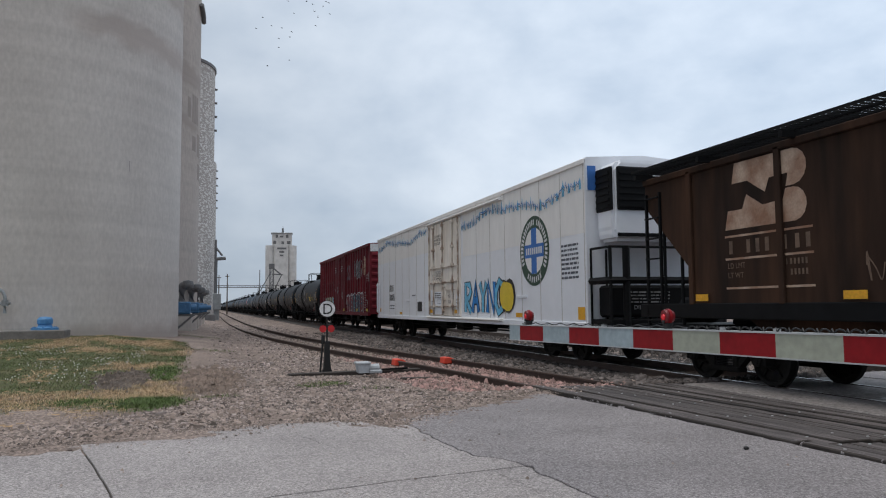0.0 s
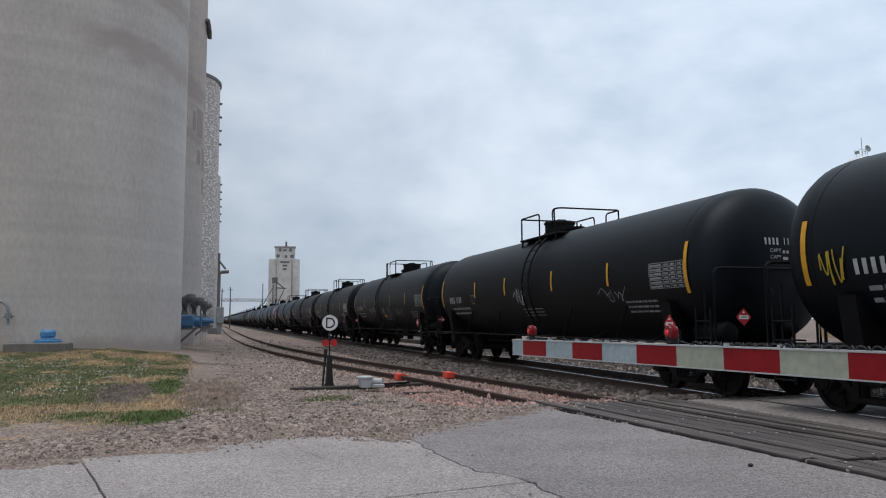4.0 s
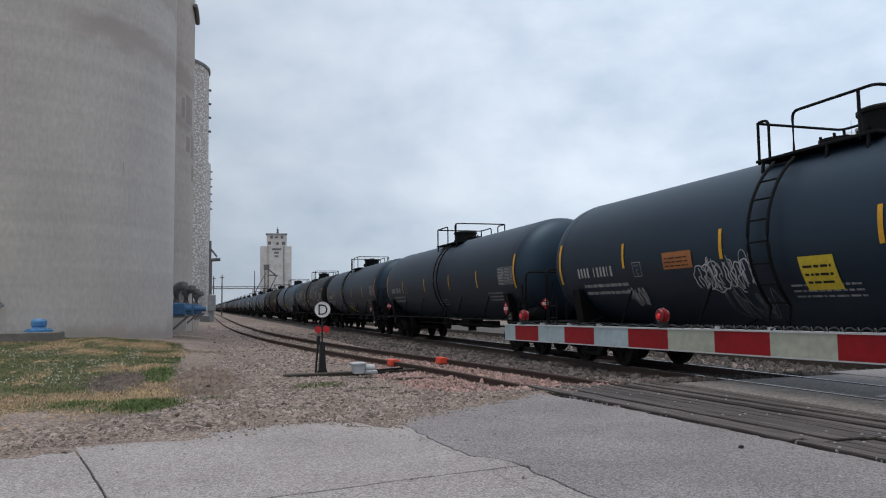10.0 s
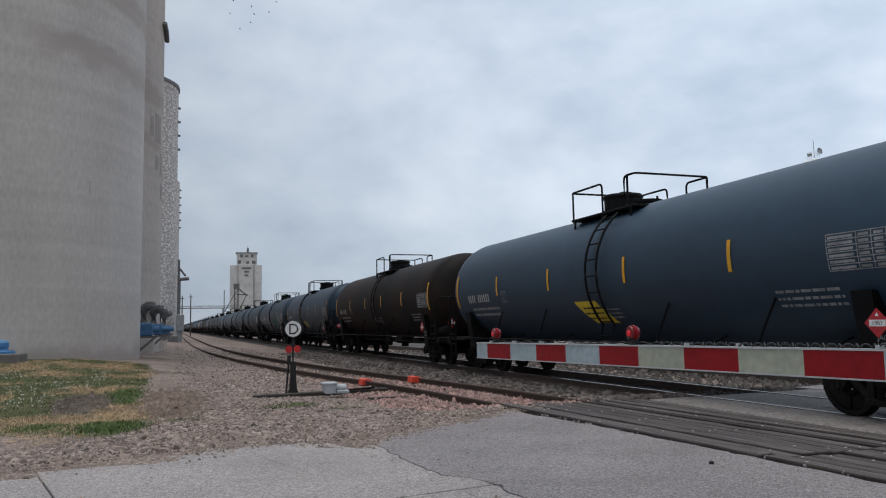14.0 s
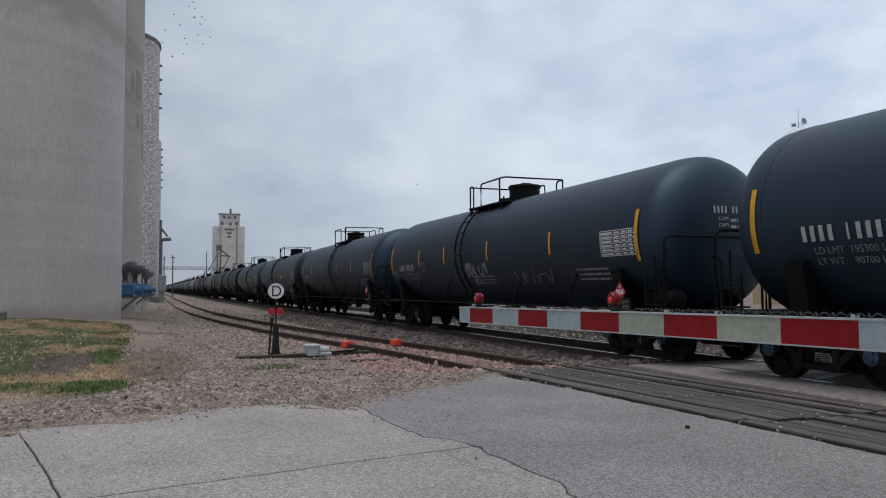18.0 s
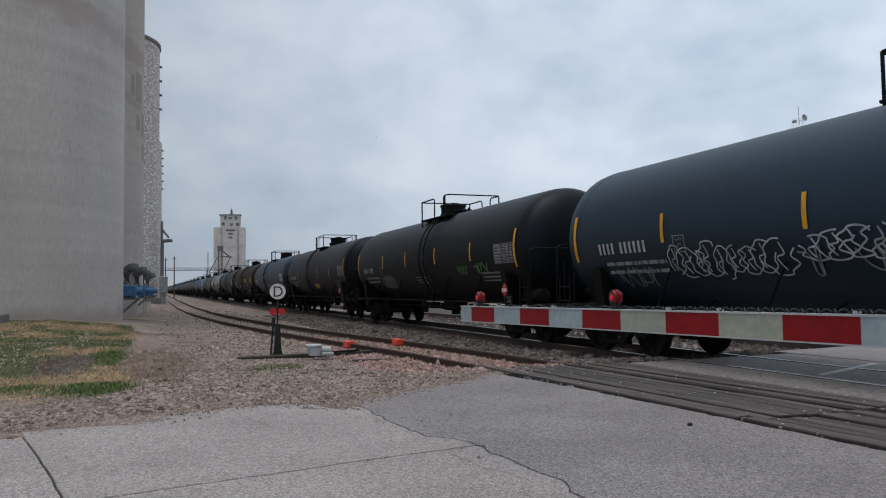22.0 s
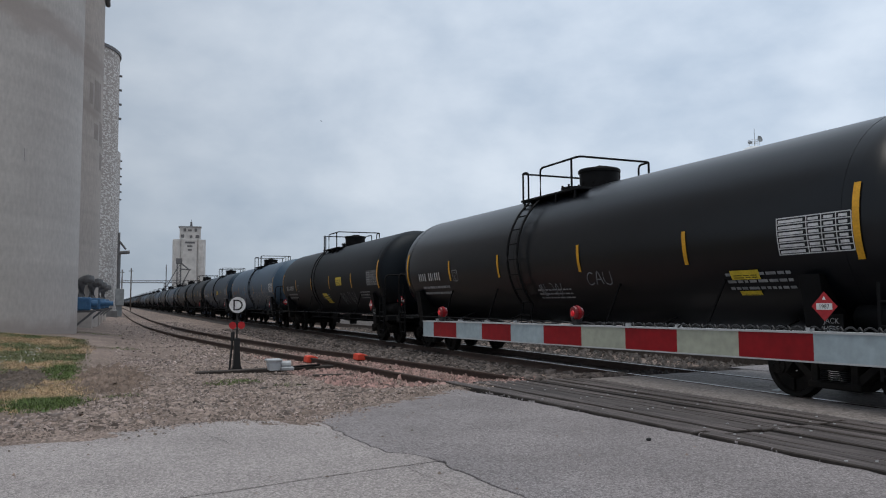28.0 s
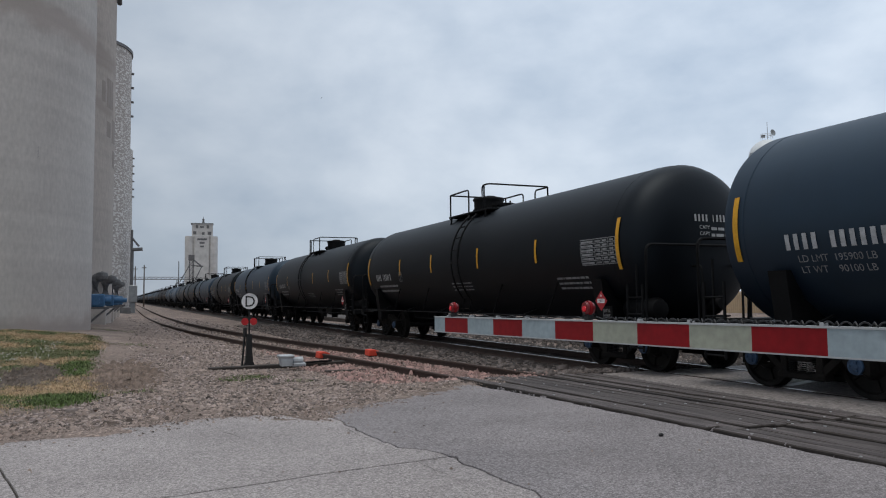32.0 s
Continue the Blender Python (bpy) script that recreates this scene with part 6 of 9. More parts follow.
    for k in range(30):  # letters of the ring as bars
        a = math.radians(205 - k * 8.2)
        if 14 < k < 16:
            continue
        ca, sa = math.cos(a), math.sin(a)
        q4 = [(r * 0.74, -0.035), (r * 0.9, -0.035), (r * 0.9, 0.035), (r * 0.74, 0.035)]
        bm.faces.new([bm.verts.new(place(c - (p * ca - s * sa), z + p * sa + s * ca, 0.012)) for p, s in q4])
    for k in range(8):
        patch(bm, c + 0.52 - 0.135 * k, z - 0.09, c + 0.43 - 0.135 * k, z + 0.09, lambda u, v: place(u, v, 0.015), 1)
    for k in range(7):
        a = math.radians(240 + k * 10)
        ca, sa = math.cos(a), math.sin(a)
        bm.faces.new([bm.verts.new(place(c - (p * ca - s * sa), z + p * sa + s * ca, 0.012)) for p, s in [(r * 0.74, -0.035), (r * 0.9, -0.035), (r * 0.9, 0.035), (r * 0.74, 0.035)]])
    tagged(part("emblem_bars", bm, WHITE, emblem), kind="stuff")
    # owner's marks and number as bars
    bm = B()
    marks(bm, "xxxx", 35.45 - q, 2.12, 0.3, lambda u, v: place(u, v, 0.006), 0.6, 0.12)
    marks(bm, "xxxxxx", 35.45 - q, 1.68, 0.3, lambda u, v: place(u, v, 0.006), 0.5, 0.1)
    part("number_bars", bm, SIGNBLACK, car)
    bm = B()
    rr = random.Random(2)
    lines(bm, 35.4 - q, 1.55, 1.0, 0.26, 2, lambda u, v: place(u, v, 0.006), rr, 0.4)
    lines(bm, 16.9 - q, 2.95, 0.9, 0.9, 8, lambda u, v: place(u, v, 0.006), rr, 0.5)
    lines(bm, 31.2 - q, 1.95, 0.5, 0.1, 1, lambda u, v: place(u, v, 0.006), rr, 0.5)
    tagged(part("small_stencils", bm, SPRAYS["grey"], car), kind="stuff")
    bm = B()
    box(bm, (-W - 0.012, 29.7 - q, 1.2), (-W - 0.002, 30.35 - q, 1.6), 0.003)
    part("fuel_gauge_window", bm, SIGNBLACK, car)
    for u in (31.9, 19.4):
        bm = B()
        box(bm, (-W - 0.03, u - q - 0.35, 1.62), (-W, u - q + 0.35, 1.70), 0.008)
        part("vent_slot", bm, REEFER, car)
    for u, z0, z1, w in ((37.4, 1.15, 1.32, 0.3), (33.2, 1.05, 1.16, 0.5), (28.2, 1.15, 1.28, 0.5), (19.6, 1.08, 1.2, 0.5), (15.9, 1.06, 1.36, 0.35), (25.0, 1.15, 1.28, 0.5)):
        bm = B()
        patch(bm, u - q + w / 2, z0, u - q - w / 2, z1, lambda a, b: place(a, b, 0.07 if abs(u - 26.5) < 2 else 0.006), 1)
        part("reflector_patch", bm, YELLOW, car)
    # bubble graffiti beside the door
    rr = random.Random(12)
    u0 = 24.2 - q
    for k, ch in enumerate("RAYNC"):
        bm = B()
        for stroke in STROKES.get(ch, [[(0, 1), (0.5, 0.5), (1, 1)], [(0.5, 0.5), (0.5, 0)]]):
            ribbon(bm, [(u0 - (x + 0.06 * y) * 0.58, 1.2 + y * 0.95) for x, y in stroke], 0.30, lambda a, b: place(a, b, 0.012))
        part("graffiti_shadow", bm, SPRAYS["black"], car, "black graffiti outline")
        bm = B()
        for stroke in STROKES.get(ch, [[(0, 1), (0.5, 0.5), (1, 1)], [(0.5, 0.5), (0.5, 0)]]):
            ribbon(bm, [(u0 - (x + 0.06 * y) * 0.58, 1.2 + y * 0.95) for x, y in stroke], 0.21, lambda a, b: place(a, b, 0.016))
        part("graffiti_letter", bm, SPRAYS["blue" if k % 2 else "sky"], car, "blue graffiti letter")
        u0 -= 0.70
    bm = B()
    blob(bm, u0 + 0.1, 1.2, 0.6, 1.0, lambda a, b: place(a, b, 0.014), rr)
    part("graffiti_shadow", bm, SPRAYS["black"], car)
    bm = B()
    blob(bm, u0 + 0.03, 1.28, 0.46, 0.85, lambda a, b: place(a, b, 0.018), rr)
    part("graffiti_face", bm, LABELYEL, car, "pale yellow round graffiti shape")
    side_ladder(car, REEFER, -W - 0.06, 10.85, 1.1, 2.6)
    # refrigeration unit on the leading end
    bm = B()
    prism(bm, [(-1.25, 2.85), (1.25, 2.85), (1.3, 3.1), (1.3, 4.5), (1.1, 4.72), (-1.1, 4.72), (-1.3, 4.5), (-1.3, 3.1)], "y", -L - 0.75, -L)
    bmesh.ops.bevel(bm, geom=list(bm.edges), offset=0.08, segments=2, affect="EDGES")
    unit = part("cooling_unit", bm, REEFER, car, "white refrigeration unit with black grille")
    bm = B()
    box(bm, (-1.34, -L - 0.72, 3.55), (-1.26, -L - 0.05, 4.55), 0.02)
    for k in range(6):
        box(bm, (-1.37, -L - 0.68, 3.62 + 0.15 * k), (-1.33, -L - 0.1, 3.68 + 0.15 * k))
    part("grille", bm, FRAME, unit, "black louvred grille")
    bm = B()
    box(bm, (-1.2, -L - 0.80, 3.55), (-0.25, -L - 0.74, 4.55), 0.03)
    for k in range(6):
        box(bm, (-1.15, -L - 0.83, 3.62 + 0.15 * k), (-0.3, -L - 0.79, 3.68 + 0.15 * k))
    part("front_grille", bm, FRAME, unit, "black louvred grille")
    bm = B()
    box(bm, (-1.2, -L - 0.79, 2.95), (1.2, -L - 0.75, 3.03), 0.01)
    part("front_seam", bm, FRAME, unit)
    bm = B()
    front = lambda u, v: (-u, -L - 0.76, v)
    lettering(bm, "EXCESS", 0.15, 4.28, 0.13, front)
    lettering(bm, "HEIGHT CAR", 0.15, 4.1, 0.13, front)
    part("unit_lettering", bm, SIGNBLACK, unit)
    bm = B()
    patch(bm, -0.35, 3.6, -0.8, 4.0, front, 1)
    part("unit_emblem", bm, SPRAYS["teal"], unit)
    bm = B()
    prism(bm, [(-1.52, 4.1), (-1.3, 4.1), (-1.3, 4.68), (-1.52, 4.68)], "y", -L - 0.012, -L - 0.002)
    part("blue_patch", bm, LOGOBLUE, car)
    # fuel tank, end platform and hand rails
    bm = B()
    box(bm, (-1.35, -L - 0.62, 1.12), (1.35, -L - 0.08, 1.85), 0.06)
    tank = part("fuel_tank", bm, FRAME, car, "black fuel tank")
    bm = B()
    lettering(bm, "DIESEL FUEL", 0.75, 1.3, 0.1, lambda u, v: (-u + 0.0, -L - 0.63, v))
    lines(bm, 0.9, 1.75, 1.1, 0.3, 4, lambda u, v: (-u, -L - 0.63, v), rr, 0.4)
    part("tank_lettering", bm, FADED, tank)
    bm = B()
    box(bm, (-1.5, -L - 0.95, 0.98), (1.5, -L, 1.08), 0.01)
    part("end_platform", bm, FRAME, car)
    for x in (-1.5, -1.1, 1.45):
        bm = B()
        tube(bm, [(x, -L - 0.92, 0.6), (x, -L - 0.92, 2.72)], 0.085 if x == -1.1 else 0.04, 8)
        tube(bm, [(x, -L - 0.05, 0.9), (x, -L - 0.05, 2.7)], 0.03, 6)
        part("end_post", bm, FRAME, car)
    for z, thick in ((1.95, 0.09), (2.7, 0.03)):
        bm = B()
        tube(bm, bend([(-1.5, -L - 0.05, z), (-1.5, -L - 0.92, z), (1.45, -L - 0.92, z), (1.45, -L - 0.05, z)], 0.1), thick)
        part("end_rail", bm, FRAME, car)
    end_gear(car, 11.9, (-8.4, 8.4))
    return car


def boxcar(q=49.64):
    car = thing("boxcar", "dark red ribbed steel boxcar with large sprayed graffiti", "boxcar")
    car.location = (TRACK_X, q, 0)
    cars.append((car, q))
    W, H, L = 1.52, 4.86, 9.33
    bm = B()
    prism(bm, [(-W, 1.0), (W, 1.0), (W, H), (W - 0.06, H + 0.05), (0, H + 0.14), (-W + 0.06, H + 0.05), (-W, H)], "y", -L, L)
    part("body", bm, BOXRED, car)
    bm = B()
    box(bm, (-W - 0.11, -L, H - 0.12), (-W + 0.03, L, H + 0.03), 0.012)
    part("top_chord", bm, BOXRED, car)
    bm = B()
    box(bm, (-W - 0.11, -L, 0.92), (-W + 0.03, L, 1.1), 0.012)
    part("side_sill", bm, BOXRED, car)
    # side posts
    posts = [9.1, 8.55] + [8.0 - 0.88 * k for k in range(7)] + [-2.28 - 0.79 * k for k in range(9)]
    for u in posts:
        bm = B()
        prism(bm, [(-W - 0.075, u - 0.05), (-W - 0.075, u + 0.05), (-W, u + 0.075), (-W, u - 0.075)], "z", 1.1, H - 0.1)
        part("side_post", bm, BOXRED, car)
    for a, b in ((9.15, 2.6), (-2.2, -9.15)):
        bm = B()
        box(bm, (-W - 0.035, b, 3.09), (-W, a, 3.15), 0.008)
        part("girth_rib", bm, BOXRED, car)
    # double door: sliding and plug leaves
    for a, b, name in ((2.42, 0.07, "plug_door"), (0.03, -2.2, "sliding_door")):
        bm = B()
        box(bm, (-W - 0.09, b, 1.15), (-W + 0.01, a, 4.62), 0.02)
        leaf = part(name, bm, BOXRED, car, "dark red steel door leaf")
        for z in (2.05, 2.95, 3.75):
            bm = B()
            box(bm, (-W - 0.115, b + 0.05, z - 0.03), (-W - 0.08, a - 0.05, z + 0.03), 0.006)
            part("door_rib", bm, BOXRED, leaf)
        for u in ((a * 0.7 + b * 0.3), (a * 0.3 + b * 0.7)):
            bm = B()
            tube(bm, [(-W - 0.14, u, 1.2), (-W - 0.14, u, 4.6)], 0.024)
            part("lock_rod", bm, BOXRED, leaf)
        for u in (a - 0.05, b + 0.05):
            bm = B()
            box(bm, (-W - 0.125, u - 0.045, 1.17), (-W - 0.08, u + 0.045, 4.6), 0.008)
            part("door_stile", bm, BOXRED, leaf)
        rr = random.Random(int(a * 10))
        for k in range(5):
            bm = B()
            u, z = rr.uniform(b + 0.3, a - 0.3), rr.uniform(1.7, 2.6)
            patch(bm, u + 0.1, z, u - 0.1, z + 0.16, flat_side(W + 0.12), 1)
            part("sticker", bm, FADED, leaf)
        bm = B()
        if name == "plug_door":
            rows = ("CLOSE THIS DOOR", "BEFORE CLOSING", "MAIN DOOR")
        else:
            rows = ("CLOSE AND LOCK", "BOTH DOORS BEFORE", "MOVING CAR")
        for k, words in enumerate(rows):
            lettering(bm, words, (a + b) / 2, 4.0 - 0.14 * k, 0.08, flat_side(W + 0.12), True)
        part("door_lettering", bm, WHITE, leaf)
    for z in (1.1, 4.68):
        bm = B()
        tube(bm, [(-W - 0.15, 5.0, z), (-W - 0.15, -2.3, z)], 0.035, 8)
        part("door_track", bm, BOXRED, car)
    # front end: corrugated, with a white top panel
    for k in range(9):
        bm = B()
        z = 1.35 + 0.36 * k
        prism(bm, [(-L - 0.09, z), (-L - 0.09, z + 0.1), (-L, z + 0.17), (-L, z - 0.07)], "x", -W + 0.1, W - 0.1)
        part("end_corrugation", bm, BOXRED, car)
    bm = B()
    box(bm, (-W + 0.02, -L - 0.02, 4.45), (W - 0.02, -L, H), 0.004)
    sign = part("end_panel", bm, WHITE, car, "white panel with black lettering")
    bm = B()
    lettering(bm, "EXCESS HEIGHT CAR", 0.0, 4.68, 0.14, lambda u, v: (-u, -L - 0.025, v), True)
    part("panel_lettering", bm, SIGNBLACK, sign)
    bm = B()
    rr = random.Random(8)
    lines(bm, -0.7, 4.1, 0.8, 0.3, 3, lambda u, v: (-u, -L - 0.1, v), rr, 0.5)
    lines(bm, -0.7, 3.4, 0.8, 0.16, 1, lambda u, v: (-u, -L - 0.1, v), rr, 0.6)
    part("end_stencils", bm, FADED, car)
    side_ladder(car, BOXRED, -W - 0.06, -8.9, 1.2, 2.9)
    side_ladder(car, BOXRED, -W - 0.06, 8.9, 1.2, 2.6)
    # marks, emblem and graffiti
    place = flat_side(W + 0.012)
    bm = B()
    marks(bm, "xx xx", 57.3 - q, 2.3, 0.22, place, 0.6, 0.15)
    marks(bm, "xx xx xx", 57.3 - q, 1.9, 0.22, place, 0.55, 0.15)
    lines(bm, 57.3 - q, 3.8, 0.4, 0.5, 4, place, rr, 0.6)
    lines(bm, 42.0 - q, 2.3, 0.9, 1.1, 8, place, rr, 0.45)
    part("number_bars", bm, FADED, car)
    bm = B()
    n, c, z = 36, 41.62 - q, 3.72
    for r0, r1 in ((0.53, 0.36),):
        o = [bm.verts.new(place(c + r0 * math.cos(k * 2 * math.pi / n), z + r0 * math.sin(k * 2 * math.pi / n), 0.044)) for k in range(n)]
        i = [bm.verts.new(place(c + r1 * math.cos(k * 2 * math.pi / n), z + r1 * math.sin(k * 2 * math.pi / n), 0.044)) for k in range(n)]
        for k in range(n):
            bm.faces.new((o[k], o[(k + 1) % n], i[(k + 1) % n], i[k]))
    patch(bm, c + 0.1, z - 0.36, c - 0.1, z + 0.36, lambda u, v: place(u, v, 0.044), 1)
    patch(bm, c + 0.36, z - 0.1, c + 0.1, z + 0.1, lambda u, v: place(u, v, 0.044), 1)
    patch(bm, c - 0.1, z - 0.1, c - 0.36, z + 0.1, lambda u, v: place(u, v, 0.044), 1)
    part("round_emblem", bm, PATCH, car, "cream round emblem with a cross")
    bm = B()
    for k in range(18):
        a = math.radians(20 * k)
        patch(bm, c + 0.45 * math.cos(a) + 0.018, z + 0.45 * math.sin(a) - 0.045, c + 0.45 * math.cos(a) - 0.018, z + 0.45 * math.sin(a) + 0.045, lambda u, v: place(u, v, 0.047), 1)
    tagged(part("emblem_bars", bm, BOXRED, car), kind="stuff")
    on = lambda lift: (lambda u, v: place(u, v, lift))

    def piece(word, u, v, size, gapf, fills, wide=0.2, line="white", rim=1.5):
        for k, ch in enumerate(word):
            for tag, width, lift, mat in (("graffiti_outline", wide * rim, 0.043, SPRAYS[line]), ("graffiti_letter", wide, 0.047, SPRAYS[fills[k % len(fills)]])):
                bm_ = B()
                for stroke in STROKES[ch]:
                    ribbon(bm_, round_off([(u - (x + 0.05 * y) * size * 0.8, v + y * size) for x, y in stroke], 5), width, on(lift))
                part(tag, bm_, mat, car)
            # drips and highlight dabs inside the letter
            bm_ = B()
            for stroke in STROKES[ch]:
                mid = stroke[len(stroke) // 2]
                x0, y0 = u - (mid[0] + 0.05 * mid[1]) * size * 0.75 + wide * 0.22, v + mid[1] * size
                ribbon(bm_, [(x0, y0 + wide * 0.1), (x0 - 0.03, y0 + wide * 0.5), (x0 - 0.08, y0 + wide * 0.7)], wide * 0.12, on(0.05))
            tagged(part("graffiti_highlight", bm_, SPRAYS[line], car), kind="stuff")
            u -= size * gapf
    fill = random.Random(21)
    for k, ink in enumerate(["wine", "wine", "petrol", "petrol", "wine"]):  # filled ground behind the letters
        bm = B()
        a, b_ = 47.15 - q - 1.05 * k, 47.15 - q - 1.05 * (k + 1) - 0.06
        for r in range(6):
            z0 = 1.0 + 0.19 * r
            up = 0.0402 + 0.0002 * (k % 2)
            bm.faces.new([bm.verts.new(place(*p, up)) for p in ((a + fill.uniform(-0.05, 0.08), z0), (b_ + fill.uniform(-0.08, 0.05), z0), (b_ + fill.uniform(-0.08, 0.05), z0 + 0.19), (a + fill.uniform(-0.05, 0.08), z0 + 0.19))])
        part("graffiti_ground", bm, SPRAYS[ink], car, "sprayed red and blue ground")
    piece("OENCE", 46.98 - q, 1.1, 0.92, 1.14, ["wine", "wine", "petrol", "petrol", "wine"], 0.24, "white", 1.32)
    for k in range(26):  # dabs of the other colour over the ground
        bm = B()
        u0, z0, s0 = 47.0 - q - fill.uniform(0, 5.0), fill.uniform(1.05, 1.95), fill.uniform(0.05, 0.11)
        cool = 1.95 < 47.0 - q - u0 < 4.1
        blob(bm, u0, z0, s0 * 1.7, s0 * 1.6, on(0.0485 + 0.0001 * (k % 3)), fill)
        part("graffiti_dab", bm, SPRAYS["wine" if cool else "petrol"], car)
    piece("HBS", 44.55 - q, 3.2, 0.8, 0.92, ["slate"], 0.25, "white", 1.24)
    piece("SS", 46.95 - q, 3.16, 0.75, 0.85, ["slate", "wine"], 0.2, "grey", 1.2)
    bm = B()
    sprayed(bm, "6", 41.9 - q, 1.2, 0.3, 0.03, on(0.052), rr)
    part("graffiti_tag", bm, SPRAYS["white"], car, "small white sprayed mark")
    bm = B()
    blob(bm, 57.1 - q, 1.05, 1.7, 0.85, on(0.042), rr)
    part("graffiti_cloud", bm, SPRAYS["sky"], car, "pale blue sprayed cloud")
    bm = B()
    for k in range(9):
        scrawl(bm, 52.0 - q - rr.uniform(0, 0.5), 1.2 + 0.09 * k, 0.35, 0.1, 0.05, on(0.118), rr, 6)
    part("graffiti_tag", bm, SPRAYS["sky"], car, "pale blue sprayed scribble")
    # white contour over the large word
    bm = B()
    rim = [(47.3, 1.0), (47.32, 1.4), (47.2, 1.75), (46.95, 2.08), (46.5, 2.16), (46.1, 2.05), (45.7, 2.14), (45.1, 2.1), (44.75, 2.17), (44.3, 2.22), (43.8, 2.1), (43.5, 2.2), (43.0, 2.24), (42.5, 2.15), (42.1, 2.22), (41.8, 2.1), (41.72, 1.7), (41.8, 1.3), (41.7, 1.05)]
    ribbon(bm, round_off([(u - q, v) for u, v in rim], 5), 0.065, on(0.0515))
    part("graffiti_contour", bm, SPRAYS["white"], car, "thick white sprayed contour")
    bm = B()
    bm.free()
    for k in range(4):
        bm = B()
        blob(bm, 55.95 - q - k * 0.98, 1.0, 0.96, 1.12, on(0.046), rr)
        part("graffiti_letter", bm, SPRAYS["mint"], car, "pale green bubble letter")
    bm = B()
    for k, ch in enumerate("SMUH"):
        for stroke in STROKES[ch]:
            ribbon(bm, [(55.8 - q - k * 0.98 - x * 0.72, 1.1 + y * 0.95) for x, y in stroke], 0.035, on(0.049))
    part("graffiti_outline", bm, SPRAYS["black"], car)
    bm = B()
    scrawl(bm, 41.2 - q, 1.3, 0.8, 0.5, 0.03, on(0.047), rr, 10)
    scrawl(bm, 40.85 - q, 2.76, 0.5, 0.5, 0.03, on(0.047), rr, 10)
    part("graffiti_tag", bm, SPRAYS["white"], car)
    for u in (56.6, 52.2, 47.9, 43.5, 40.6):
        bm = B()
        patch(bm, u - q + 0.25, 1.15, u - q - 0.25, 1.3, on(0.11), 1)
        part("reflector_patch", bm, SPRAYS["yellow"], car)
    end_gear(car, 9.55, (-6.9, 6.9))
    return car


